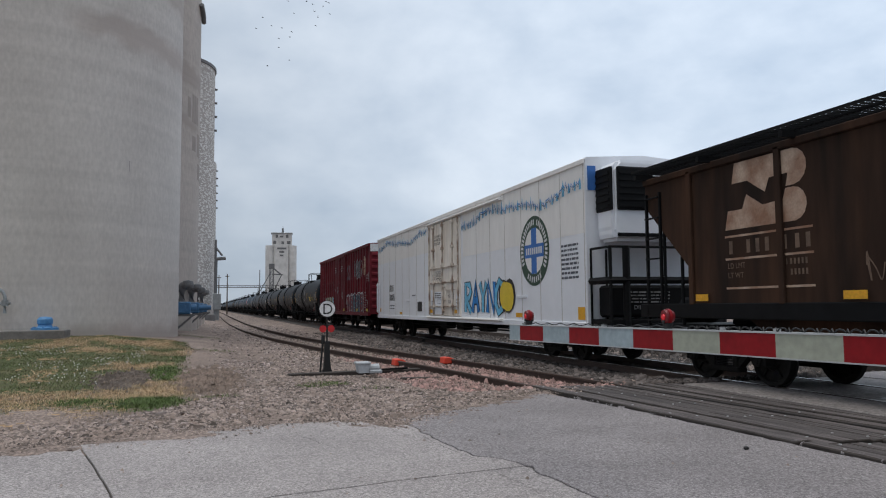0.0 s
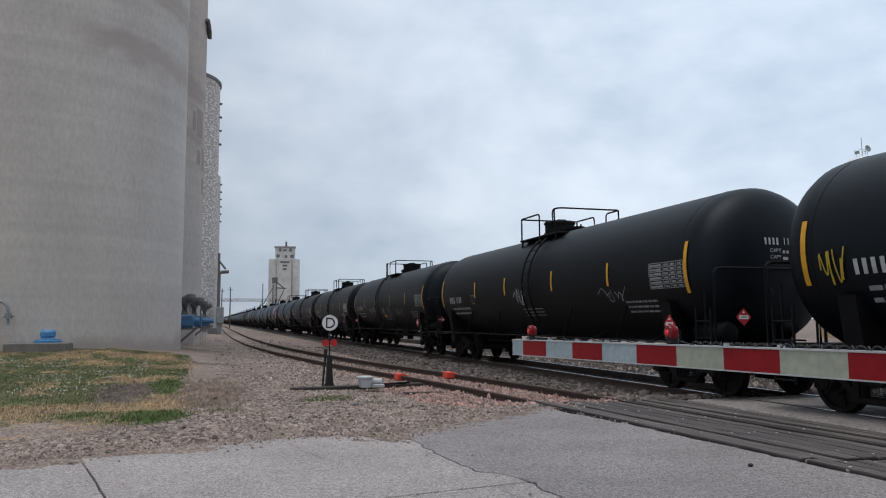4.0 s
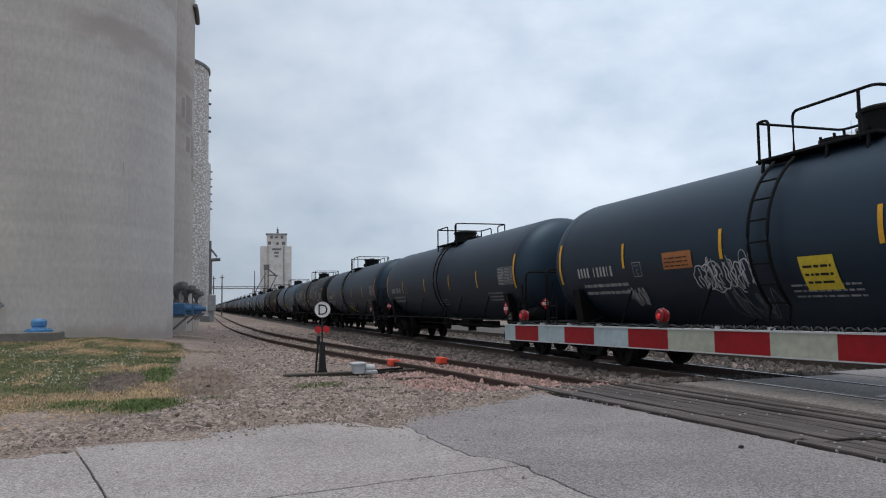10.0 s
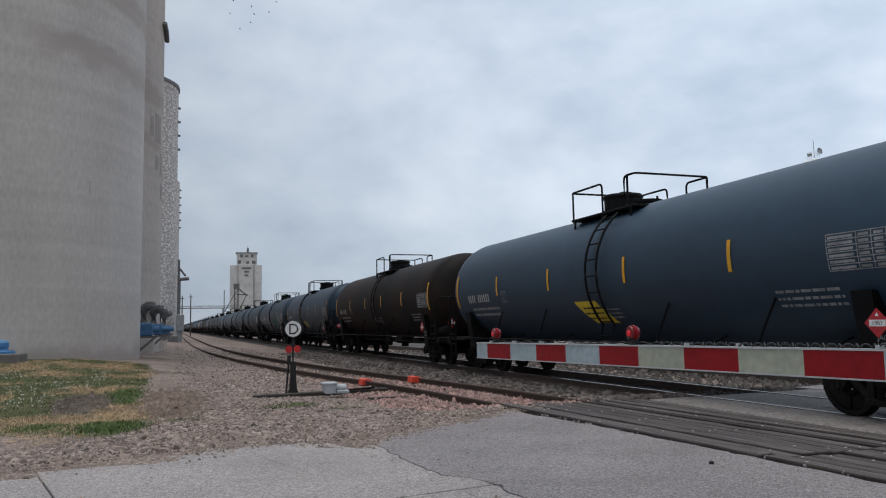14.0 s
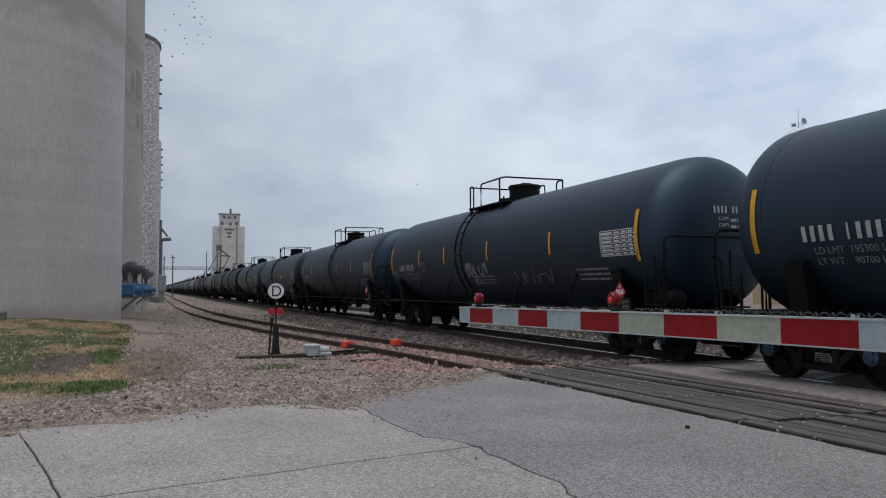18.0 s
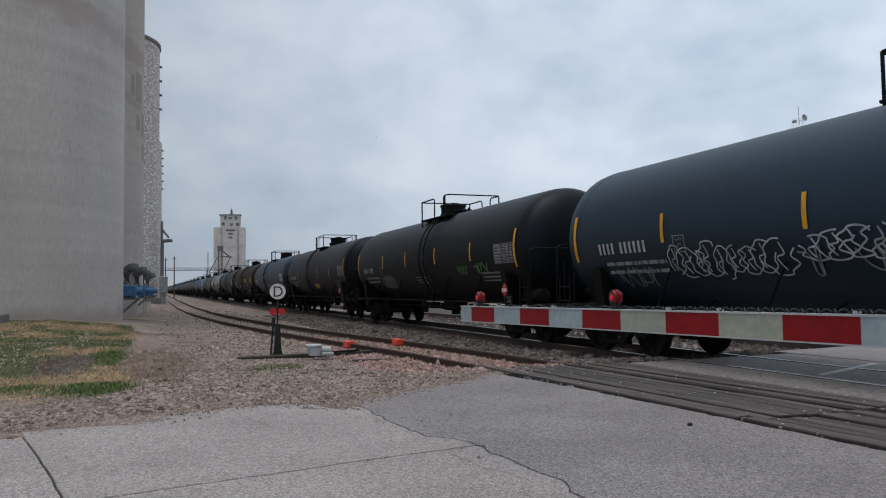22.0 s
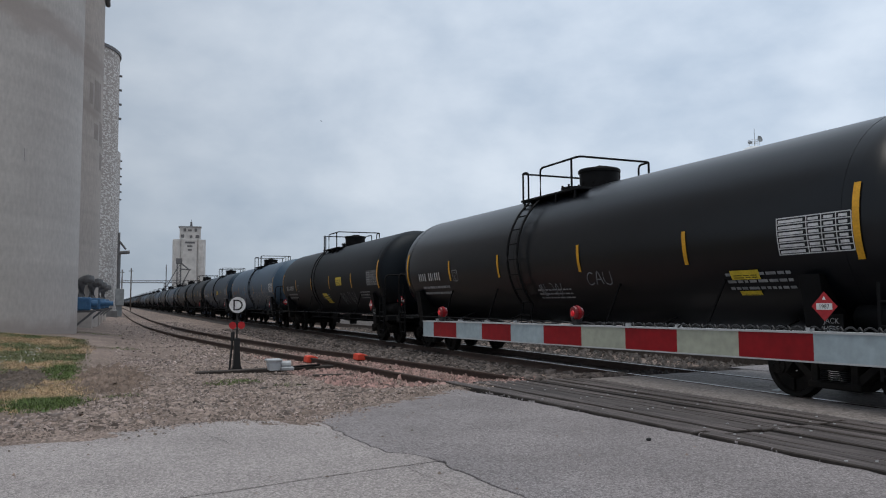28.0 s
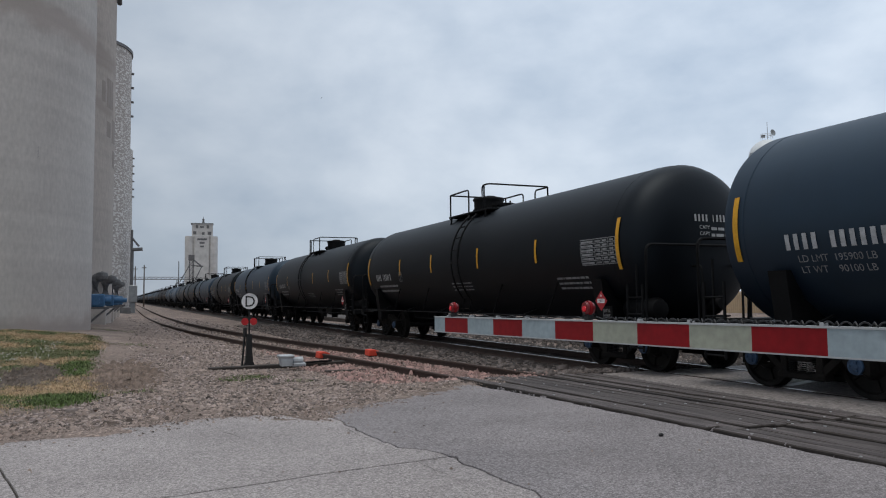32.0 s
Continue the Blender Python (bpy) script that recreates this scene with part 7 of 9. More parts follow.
def hopper(q=4.9):
    car = thing("hopper_car", "brown rusty covered hopper car with a worn cream emblem", "hopper car")
    car.location = (TRACK_X, q, 0)
    cars.append((car, q))
    W, H, L = 1.58, 3.92, 8.2
    bm = B()
    prism(bm, [(L, H - 0.05), (L, 3.35), (6.85, 2.1), (6.85, 1.42), (-6.85, 1.42), (-6.85, 2.1), (-L, 3.35), (-L, H - 0.05)], "x", -W, W)
    part("body", bm, BROWN, car)
    bm = B()
    box(bm, (-W - 0.06, -L, H - 0.14), (W + 0.06, L, H - 0.02), 0.015)
    part("top_chord", bm, BROWN, car)
    bm = B()
    box(bm, (-W - 0.05, -L - 0.2, 1.15), (-W + 0.3, L + 0.2, 1.42), 0.015)
    part("side_sill", bm, FRAME, car)
    for k in range(7):
        u = 6.72 - k * 2.24
        bm = B()
        box(bm, (-W - 0.06, u - 0.06, 1.4), (-W, u + 0.06, H - 0.08), 0.01)
        part("side_post", bm, BROWN, car)
    for s in (-1, 1):  # roof walk of grating
        bm = B()
        x0, x1 = (-W - 0.3, -W + 0.4) if s < 0 else (W - 0.4, W + 0.3)
        for k in range(150):
            y = L - 0.1 - k * 0.109
            box(bm, (x0, y - 0.008, H + 0.09), (x1, y + 0.008, H + 0.12))
        for x in (x0, (x0 + x1) / 2, x1):
            box(bm, (x - 0.008, -L, H + 0.10), (x + 0.008, L, H + 0.15))
        for k in range(9):
            box(bm, (x0, L - 0.15 - k * 2.0, H - 0.04), (x1, L - 0.07 - k * 2.0, H + 0.06))
        part("roof_walk", bm, FRAME, car, "steel grating roof walk")
    for k in range(4):
        bm = B()
        box(bm, (-0.5, 5.2 - k * 3.5, H - 0.05), (0.5, 7.0 - k * 3.5, H + 0.16), 0.02)
        part("hatch_cover", bm, BROWN, car)
    for s in (-1, 1):
        for y in (s * 7.1, s * 7.65, s * 8.25):
            bm = B()
            tube(bm, [(-W + 0.05, y, 0.7), (-W + 0.05, y, 2.3 if abs(y) < 7.2 else 2.9)], 0.035, 6)
            part("end_post", bm, FRAME, car)
        bm = B()
        box(bm, (-W, min(s * 6.9, s * 8.6), 0.92), (W, max(s * 6.9, s * 8.6), 1.02), 0.01)
        part("end_platform", bm, FRAME, car)
        side_ladder(car, FRAME, -W - 0.02, s * 7.9, 0.6, 3.6)
        bm = B()
        prism(bm, [(s * 7.3, 1.02), (s * 7.05, 2.2), (s * 6.85, 2.2), (s * 6.85, 1.02)], "x", -0.3, 0.3)
        lathe(bm, [(0, -0.4), (0.25, -0.35), (0.25, 0.35), (0, 0.4)], Matrix.Translation((-0.9, s * 7.5, 1.3)) @ ALONG, 14)
        part("brake_gear", bm, FRAME, car)
    for k in range(3):  # discharge hoppers
        bm = B()
        y = -4.4 + 4.4 * k
        prism(bm, [(y - 1.9, 1.42), (y + 1.9, 1.42), (y + 0.5, 0.55), (y - 0.5, 0.55)], "x", -1.1, 1.1)
        part("discharge_hopper", bm, BROWN, car)
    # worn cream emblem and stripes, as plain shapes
    place = flat_side(W + 0.004)
    c = 9.6 - q
    for name, outline, z, r in (("upper_lobe", [(c - 0.35, 3.2), (c - 0.4, 3.4), (c, 3.39), (c + 0.1, 3.18), (c + 0.5, 3.42), (c + 0.88, 3.42), (c + 0.8, 3.76)], 3.48, 0.28), ("lower_lobe", [(c - 0.4, 2.65), (c + 1.08, 2.65), (c + 1.0, 2.97), (c + 0.64, 2.97), (c + 0.53, 3.2), (c + 0.16, 2.98), (c - 0.28, 3.01), (c - 0.34, 3.17)], 2.91, 0.26)):
        arc = [(c - 0.5 - r * math.cos(a), z + r * math.sin(a)) for a in [radians(d) for d in (-85, -60, -35, -10, 15, 40, 65, 88)]]
        ring = outline + arc[::-1] if name == "upper_lobe" else arc + outline[::-1]
        if name == "lower_lobe":
            ring = outline + arc[::-1]
        bm = B()
        bm.faces.new([bm.verts.new(place(u, v)) for u, v in ring])
        bm.normal_update()
        bmesh.ops.triangulate(bm, faces=bm.faces[:])
        part("emblem_" + name, bm, PATCH, car, "worn cream and rust painted emblem")
    bm = B()
    for z in (2.52, 2.14, 1.65):
        patch(bm, c + 1.1, z, c - 0.85, z + 0.035, place, 1)
    part("emblem_rule", bm, PATCH, car, "worn cream ruled lines")
    bm = B()
    marks(bm, "x xxx 1xx", c + 1.0, 2.24, 0.22, place, 0.55, 0.42)
    rr = random.Random(3)
    lettering(bm, "LD LMT", c + 1.05, 2.0, 0.09, place)
    lettering(bm, "LT WT", c + 1.05, 1.84, 0.09, place)
    marks(bm, "1xxxxx", c - 0.3, 2.0, 0.09, place, 0.6, 0.25)
    marks(bm, "xxxxx", c - 0.38, 1.84, 0.09, place, 0.6, 0.25)
    tagged(part("number_stencil", bm, FADEDRUST, car, "faded tan stencilled marks"), kind="stuff")
    for u, w in ((11.3, 0.35), (8.0, 0.4), (4.0, 0.4), (0.0, 0.4)):
        bm = B()
        patch(bm, u - q + w / 2, 1.46, u - q - w / 2, 1.58, lambda a, b: place(a, b, 0.06), 1)
        part("reflector_patch", bm, YELLOW, car)
    bm = B()
    scrawl(bm, 7.9 - q, 1.7, 0.9, 0.4, 0.02, place, rr, 8)
    part("graffiti_tag", bm, FADEDRUST, car)
    end_gear(car, 8.9, (-6.6, 6.6))
    return car


hopper()
reefer()
boxcar()

# ---- the cars in order ----
def q_tank(n):
    return FIRST_TANK + PITCH * n


DOT = "rail tank car"
MID = {0, 2, 6, 8, 12, 14, 16, 19, 20, 23, 24}
LIST = [
    (0, BLACK, "black %s, with white and yellow tags", None),
    (1, BLACK, "black %s, with white scrawls", None),
    (2, BLACK, "black %s, with white tags and yellow label", None),
    (3, BLACK, "black %s, with a pale looping scrawl", None),
    (4, BLACK, "plain black %s", None),
    (5, CHARCOAL, "charcoal %s, with yellow and white graffiti letters", None),
    (6, CHARCOAL, "charcoal %s, with a large red diamond", None),
    (7, CHARCOAL, "plain charcoal %s, with a bold black ladder", None),
    (8, CHARCOAL, "charcoal %s, with a small yellow label", None),
    (9, BLACK, "black %s, covered in brushed white graffiti letters", None),
    (10, SLATE, "slate blue %s, with a yellow label", None),
    (11, RUSTY, "black %s, with rusty patches on top", None),
    (12, CHARCOAL, "charcoal %s, with a slanted yellow label", None),
    (13, CHARCOAL, "charcoal %s, with green and white graffiti", None),
    (14, CHARCOAL, "charcoal %s, with thin white tags", None),
    (15, CHARCOAL, "charcoal %s, with a faint arrow sketch", None),
    (16, CHARCOAL, "charcoal %s, with a yellow label", None),
    (17, CHARCOAL, "charcoal %s, with white throw-up tags", None),
    (18, BLACK, "black %s, with a white cartoon-like scrawl", None),
    (19, BLACK, "black %s, with a slanted yellow label", None),
    (20, CHARCOAL, "charcoal %s, with cyan tags and a yellow label", None),
    (21, SOOT, "brown grimy %s, with pale tags and a yellow label", None),
    (22, BLACK, "black %s, with crisp white stencils", None),
    (23, GLOSSY, "glossy black %s, with small tags and a yellow label", None),
    (24, BLACK, "navy black %s, with yellow labels", None),
    (25, GREYBLUE, "grey blue %s, with large white line graffiti", None),
    (26, CHARCOAL, "charcoal %s, with a yellow label", None),
    (27, BLACK, "black %s, with amber stripes", None),
]
rnd = random.Random(77)
for n, paint, label, art in LIST:
    tank_car(q_tank(n), label % DOT, paint, ART.get(n), n, blue=n in (13, 14, 25, 26, 27), mid=n in MID, number=NUMBERS[n % 7], markmat=ORANGE if n == 25 else None)
for n in range(28, 64):
    paint = rnd.choice([BLACK, BLACK, CHARCOAL, CHARCOAL, BLACK, SOOT, RUSTY, SLATE])
    word = {"tank_black_paint": "black", "tank_charcoal_paint": "charcoal", "tank_slate_paint": "slate blue", "tank_brown_grime": "brown grimy", "tank_black_with_rust": "rust-stained black"}[paint.name]
    tank_car(q_tank(n), "%s %s on two trucks in the train" % (word, DOT), paint, None, n, mid=rnd.random() < 0.4, number=NUMBERS[n % 7], far=n > 31)

# ---- silos and the yard ----
def silo(x, y, r, h, mat, label):
    ob = thing("silo", label, "silo", "row of grain silos", at=pose(x, y, -0.2))
    bm = B()
    lathe(bm, [(r, 0), (r, h), (r - 0.25, h), (r - 0.25, h - 0.3), (0, h - 0.25)], None, 128)
    part("wall", bm, mat, ob, smooth=True)
    return ob


def ring(r, z0, z1, a0, a1, n=24, jag=0.0, seed=0):
    """A strip of a round wall from angle a0 to a1, with a ragged lower edge."""
    bm, rr, rows = B(), random.Random(seed), []
    for k in range(n + 1):
        a = radians(a0 + (a1 - a0) * k / n)
        taper = min(1, k / 4, (n - k) / 4) if jag else 1
        lo = z0 + (z1 - z0) * (1 - taper) * 0.5 + rr.uniform(-jag, jag)
        hi = z1 - (z1 - z0) * (1 - taper) * 0.5 + rr.uniform(-jag, jag) * 0.4
        rows.append((bm.verts.new((r * math.cos(a), r * math.sin(a), lo)), bm.verts.new((r * math.cos(a), r * math.sin(a), hi))))
    for (a, b), (c, d) in zip(rows, rows[1:]):
        bm.faces.new((a, c, d, b))
    return bm


silo_a = silo(-7.4, 35.8, 6.15, 33, SILO, "tall round grey concrete grain silo")
silo_b = silo(-6.75, 48.6, 6.15, 33, SILOBROWN, "tall round grey concrete grain silo")
silo_c = silo(-5.5, 95, 6.05, 30.9, OLDSILO, "tall round silo with flaking white paint")
for k, (z0, z1, a0, a1) in enumerate(((12.9, 14.1, -27, -23), (12.7, 14.4, -21.5, -11), (11.0, 11.9, -21, -15), (10.8, 12.2, -13, -3), (9.4, 10.4, -11, -3))):
    part("stain_patch", ring(6.157, z0, z1, a0, a1, 6, 0.0, k), SILOBAND, silo_b, "darker concrete patch")
part("wall_slit", ring(6.16, 6.98, 7.42, -44.57, -44.43, 2), DUCT, silo_a, "small dark slit in the concrete")
bm = B()
tube(bm, [(6.3 * math.cos(a), 6.3 * math.sin(a), 20.3 - 0.22 * i) for i, a in enumerate([radians(d) for d in (-12, -8, -4, 0)])], 0.14, 8)
part("vent_pipe", bm, DUCT, silo_b, "dark bent vent pipe")
bm = B()
lathe(bm, [(6.05, 30.6), (6.2, 30.6), (6.2, 30.95), (6.05, 30.95)], None, 64)
part("roof_rim", bm, DUCT, silo_c, "dark roof rim")
for k in range(4):
    bm = B()
    bar(bm, (5.9, -0.6, 28.4 - k * 1.7), (6.32, -0.6, 28.35 - k * 1.7), 0.14, 10)
    part("wall_vent", bm, DUCT, silo_c, "round dark wall vent")
silo_d = silo(-4.95, 125, 6.05, 24.8, OLDSILO, "farther round silo with dark wall vents")
for k in range(6):
    bm = B()
    bar(bm, (6.0, -0.6, 23.6 - k * 1.2), (6.3, -0.6, 23.55 - k * 1.2), 0.12, 8)
    part("wall_vent", bm, DUCT, silo_d, "round dark wall vent")
bm = B()
box(bm, (3.4, -7.4, 0.0), (6.3, -4.6, 0.9), 0.05)
part("footing", bm, DUCT, silo_c, "dark concrete footing")

# pipes and cabinets that climb the far silo's side
riser = thing("riser_pipes", "dark conveyor pipes and a cabinet against the far silo", "conveyor pipes")
bm = B()
tube(bm, [(0.85, 92.5, 0.2), (0.85, 92.5, 9.5)], 0.14, 8)
tube(bm, [(1.0, 93.3, 0.2), (1.0, 93.3, 7.2)], 0.09, 8)
part("pipe", bm, DUCT, riser)
bm = B()
tube(bm, [(0.85, 92.5, 8.6), (1.6, 92.2, 7.6)], 0.12, 8)
bar(bm, (0.9, 92.5, 7.2), (2.0, 92.4, 7.3), 0.2, 10)
part("branch_pipe", bm, DUCT, riser)
bm = B()
box(bm, (0.6, 91.4, 1.2), (1.5, 92.2, 3.1), 0.04)
part("cabinet", bm, GALV, riser, "grey cabinet")
bm = B()
box(bm, (0.7, 91.6, 0.0), (1.3, 92.0, 1.2), 0.03)
part("cabinet_post", bm, GALV, riser)


def blower(y, x=-1.3):
    """A blue aeration fan on slanting brackets with a grey elbow duct."""
    ob = thing("aeration_fan", "blue aeration fan with grey elbow duct on the silo wall", "fan", "aeration fans", at=pose(x, y, -0.1))
    bm = B()
    box(bm, (-0.3, -0.4, 1.22), (0.5, 0.4, 1.85), 0.05)
    part("housing", bm, MACHINE, ob)
    bm = B()
    bar(bm, (0.45, -0.1, 1.55), (0.78, -0.1, 1.55), 0.17, 14)
    bar(bm, (0.1, -0.62, 1.5), (0.1, -0.38, 1.5), 0.2, 14)
    part("motor", bm, MACHINE, ob)
    bm = B()
    tube(bm, bend([(0.05, 0.05, 1.8), (0.05, 0.05, 2.65), (0.35, -0.1, 2.65)], 0.3, 6), 0.22, 14)
    part("elbow_duct", bm, DUCT, ob, "grey elbow duct")
    bm = B()
    lathe(bm, [(0, -0.18), (0.26, -0.14), (0.29, 0.0), (0.24, 0.18), (0, 0.25)], Matrix.Translation((0.35, -0.1, 2.7)), 18)
    part("hood", bm, DUCT, ob)
    bm = B()
    box(bm, (-2.4, -0.3, 1.25), (-0.3, 0.3, 1.8), 0.04)
    part("inlet_duct", bm, DUCT, ob)
    for yy in (-0.33, 0.33):
        bm = B()
        box(bm, (-0.4, yy - 0.05, 1.12), (0.7, yy + 0.05, 1.22), 0.01)
        bar(bm, (0.6, yy, 1.15), (-0.35, yy, 0.3), 0.05, 6)
        bar(bm, (-0.3, yy, 0.0), (-0.3, yy, 1.15), 0.05, 6)
        part("bracket", bm, DUCT, ob)
    return ob


first = blower(40.2)
for yy, xx in ((46.0, -0.95), (53.5, -0.75), (61.0, -0.5)):
    copy_thing(first, pose(xx, yy, -0.1))
for yy, xx in ((44.2, -1.3), (51.5, -1.0), (59, -0.9), (66, -0.7)):
    wall = thing("retaining_pier", "stained concrete pier beside the silo foot", "pier", "piers along the silos", at=pose(xx, yy, -0.1))
    bm = B()
    box(bm, (-0.6, -0.25, 0), (0.5, 0.25, 1.25), 0.04)
    part("pier_block", bm, SILO, wall)

# slab and hydrant-like cap in the grass
pad = thing("concrete_pad", "low weathered concrete pad at the foot of the silo", "concrete pad", at=pose(-5.6, 28.9, 0.32))
bm = B()
box(bm, (-1.0, -0.5, -0.2), (0.95, 0.75, 0.40), 0.03)
part("pad_block", bm, PADCONC, pad)
cap = thing("blue_vent_cap", "bright blue round vent cap on the concrete pad", "vent cap", at=pose(-5.35, 28.95, 0.72))
bm = B()
lathe(bm, [(0, 0), (0.44, 0), (0.44, 0.07), (0.25, 0.1), (0.21, 0.18), (0.25, 0.22), (0.25, 0.36), (0.2, 0.43), (0, 0.46)], None, 20)
part("cap_body", bm, HYDBLUE, cap)
bm = B()
for k in range(8):
    a = k * math.pi / 4
    bar(bm, (0.36 * math.cos(a), 0.36 * math.sin(a), 0.06), (0.36 * math.cos(a), 0.36 * math.sin(a), 0.11), 0.03, 6)
part("flange_bolts", bm, HYDBLUE, cap)
pipe = thing("wall_pipe", "grey bent pipe with a valve on the silo wall", "pipe", at=pose(-6.95, 29.5, -0.2))
bm = B()
tube(bm, bend([(-0.6, 0.2, 2.35), (0.1, -0.12, 2.35), (0.25, -0.12, 2.1), (0.25, -0.12, 1.5)], 0.2), 0.06, 8)
part("bent_pipe", bm, GALV, pipe)
bm = B()
bar(bm, (0.25, -0.12, 1.75), (0.25, -0.12, 1.95), 0.11, 10)
bar(bm, (0.1, -0.12, 1.85), (0.42, -0.12, 1.85), 0.05, 8)
part("valve", bm, GALV, pipe)


# ---- the crossing gate ----
gate = thing("crossing_gate_arm", "lowered crossing gate arm with red and white stripes and lights", "crossing gate")
P0, DIRY = Vector((2.60, 6.24, 1.238)), Vector((0.0301, -0.4053, 0.0026)) / 0.4064
SIDE = Vector((DIRY.y, -DIRY.x, 0))


def arm_at(s, up=0.0, out=0.0):
    return P0 + DIRY * s + SIDE * -out + Vector((0, 0, up))


def arm_box(bm, s0, s1, z0, z1, o0, o1):
    vs = [bm.verts.new(arm_at(s, z, o)) for s in (s0, s1) for z in (z0, z1) for o in (o0, o1)]
    for f in ((0, 1, 3, 2), (4, 6, 7, 5), (0, 4, 5, 1), (2, 3, 7, 6), (0, 2, 6, 4), (1, 5, 7, 3)):
        bm.faces.new([vs[i] for i in f])
    bmesh.ops.recalc_face_normals(bm, faces=bm.faces)


edges_s = [0.0, 0.20] + [0.20 + 0.4064 * k for k in range(1, 19)]
for k, (a, b) in enumerate(zip(edges_s, edges_s[1:])):
    bm = B()
    arm_box(bm, a, b, -0.120, 0.003, -0.02, 0.02)
    red = k % 2 == 1
    mat = GATERED if red else (GATEBLUE if k < 6 or k == 10 else GATEWHITE)
    part("stripe_panel", bm, mat, gate, "dull red stripe" if red else "grey white stripe")
for z0, z1 in ((0.003, 0.012), (-0.127, -0.120)):
    bm = B()
    arm_box(bm, 0, edges_s[-1], z0, z1, -0.026, 0.026)
    part("edge_channel", bm, GATETRIM, gate, "aluminium edge channel")
for s in (0.24, 0.63, 1.05, 1.45, 2.64, 3.03, 3.82):
    bm = B()
    arm_box(bm, s, s + 0.018, 0.012, 0.028, -0.018, 0.018)
    part("cable_clip", bm, GATETRIM, gate)
bm = B()  # coiled cable along the top
pts, s = [], 0.25
while s < 7.4:
    tight = s > 2.35
    step = 0.043 / 10 if tight else 0.022
    ph = s / (0.043 if tight else 0.2) * 2 * math.pi
    amp = 0.0135 if tight else 0.007
    lift = 0.013 + 0.019 * abs(math.sin(ph / 2)) if tight else 0.024 + amp * math.sin(ph)
    pts.append(arm_at(s, lift, amp * math.cos(ph / (2 if tight else 1))))
    s += step
tube(bm, pts, 0.0042, 5)
part("coiled_cable", bm, CABLE, gate, "black coiled cable")
for s in (0.33, 2.165):
    base = arm_at(s, 0.012)
    bm = B()
    box(bm, (-0.025, -0.022, 0), (0.025, 0.022, 0.04), 0.006)
    box(bm, (-0.04, -0.012, 0.028), (0.04, 0.012, 0.05), 0.004)
    lamp = part("lamp_base", bm, CABLE, gate, at=Matrix.Translation(base))
    bm = B()
    lathe(bm, [(0, -0.03), (0.035, -0.03), (0.038, -0.02), (0.038, 0.015), (0.03, 0.034), (0, 0.042)], Matrix.Translation((0, 0, 0.076)) @ Matrix.Diagonal((1, 1, 1.15, 1)) @ Matrix.Rotation(radians(90), 4, "Y"), 20)
    part("lens", bm, REDLENS, lamp, "red round lamp lens")
    bm = B()
    lathe(bm, [(0, -0.036), (0.017, -0.034), (0.019, -0.029), (0, -0.029)], Matrix.Translation((-0.002, 0, 0.073)) @ Matrix.Rotation(radians(90), 4, "Y"), 18)
    part("lit_centre", bm, LITLENS, lamp, "glowing red centre")
    bm = B()
    lathe(bm, [(0.038, -0.01), (0.042, -0.01), (0.042, 0.01), (0.038, 0.01)], Matrix.Translation((0, 0, 0.076)) @ Matrix.Diagonal((1, 1, 1.15, 1)) @ Matrix.Rotation(radians(90), 4, "Y"), 20)
    part("lamp_ring", bm, GATERED, lamp)
mast = thing("gate_mast", "grey steel mast that carries the gate arm", "gate mast", at=pose(3.2, -1.45, 0))
bm = B()
bar(bm, (0, 0, 0), (0, 0, 2.6), 0.07, 12)
box(bm, (-0.25, -0.25, 0), (0.25, 0.25, 0.12), 0.03)
part("post", bm, GALV, mast)
bm = B()
box(bm, (-0.3, -0.2, 0.85), (-0.02, 0.25, 1.45), 0.03)
part("mechanism_case", bm, GALV, mast)

# ---- derail stand with the letter target, switch machine and derails on the siding ----
stand = thing("switch_stand", "black switch stand with white letter disc and red target", "switch stand", at=pose(2.70, 17.75, -0.145))
bm = B()
prism(bm, [(-0.14, 0.0), (0.14, 0.0), (0.08, 0.14), (0.062, 0.42), (0.055, 0.76), (-0.055, 0.76), (-0.062, 0.42), (-0.08, 0.14)], "y", -0.08, 0.08)
part("stand_body", bm, SIGNBLACK, stand)
bm = B()
tube(bm, [(-0.16, 0.0, 0.02), (-0.09, 0.0, 0.85)], 0.025, 6)
bar(bm, (-0.1, 0, 0.70), (-0.09, 0, 0.90), 0.045, 10)
part("throw_lever", bm, SIGNBLACK, stand)
bm = B()
tube(bm, [(0.0, 0, 0.72), (0.0, 0, 1.52)], 0.02, 8)
part("mast_rod", bm, SIGNBLACK, stand)
bm = B()
for s in (-1, 1):
    n = 16
    outline = [(s * 0.015 + s * 0.165 * (0.5 + 0.5 * math.cos(k * 2 * math.pi / n)), 1.05 + 0.085 * math.sin(k * 2 * math.pi / n)) for k in range(n)]
    prism(bm, outline, "y", -0.008, 0.008)
part("red_target", bm, TARGETRED, stand, "red metal target blades")
bm = B()
lathe(bm, [(0, -0.012), (0.195, -0.012), (0.195, 0.012), (0, 0.012)], Matrix.Translation((0, -0.02, 1.52)) @ ALONG, 32)
disc_ = part("letter_disc", bm, SIGNWHITE, stand, "white disc with a black letter")
bm = B()
lettering(bm, "D", 0.0, 1.52 - 0.125, 0.25, lambda u, v: (-u, -0.035, v), True, 0.95)
letter = part("letter", bm, SIGNBLACK, disc_)
bm = B()
lathe(bm, [(0.185, -0.015), (0.198, -0.015), (0.198, 0.015), (0.185, 0.015)], Matrix.Translation((0, -0.021, 1.52)) @ ALONG, 32)
part("disc_rim", bm, SIGNBLACK, disc_)

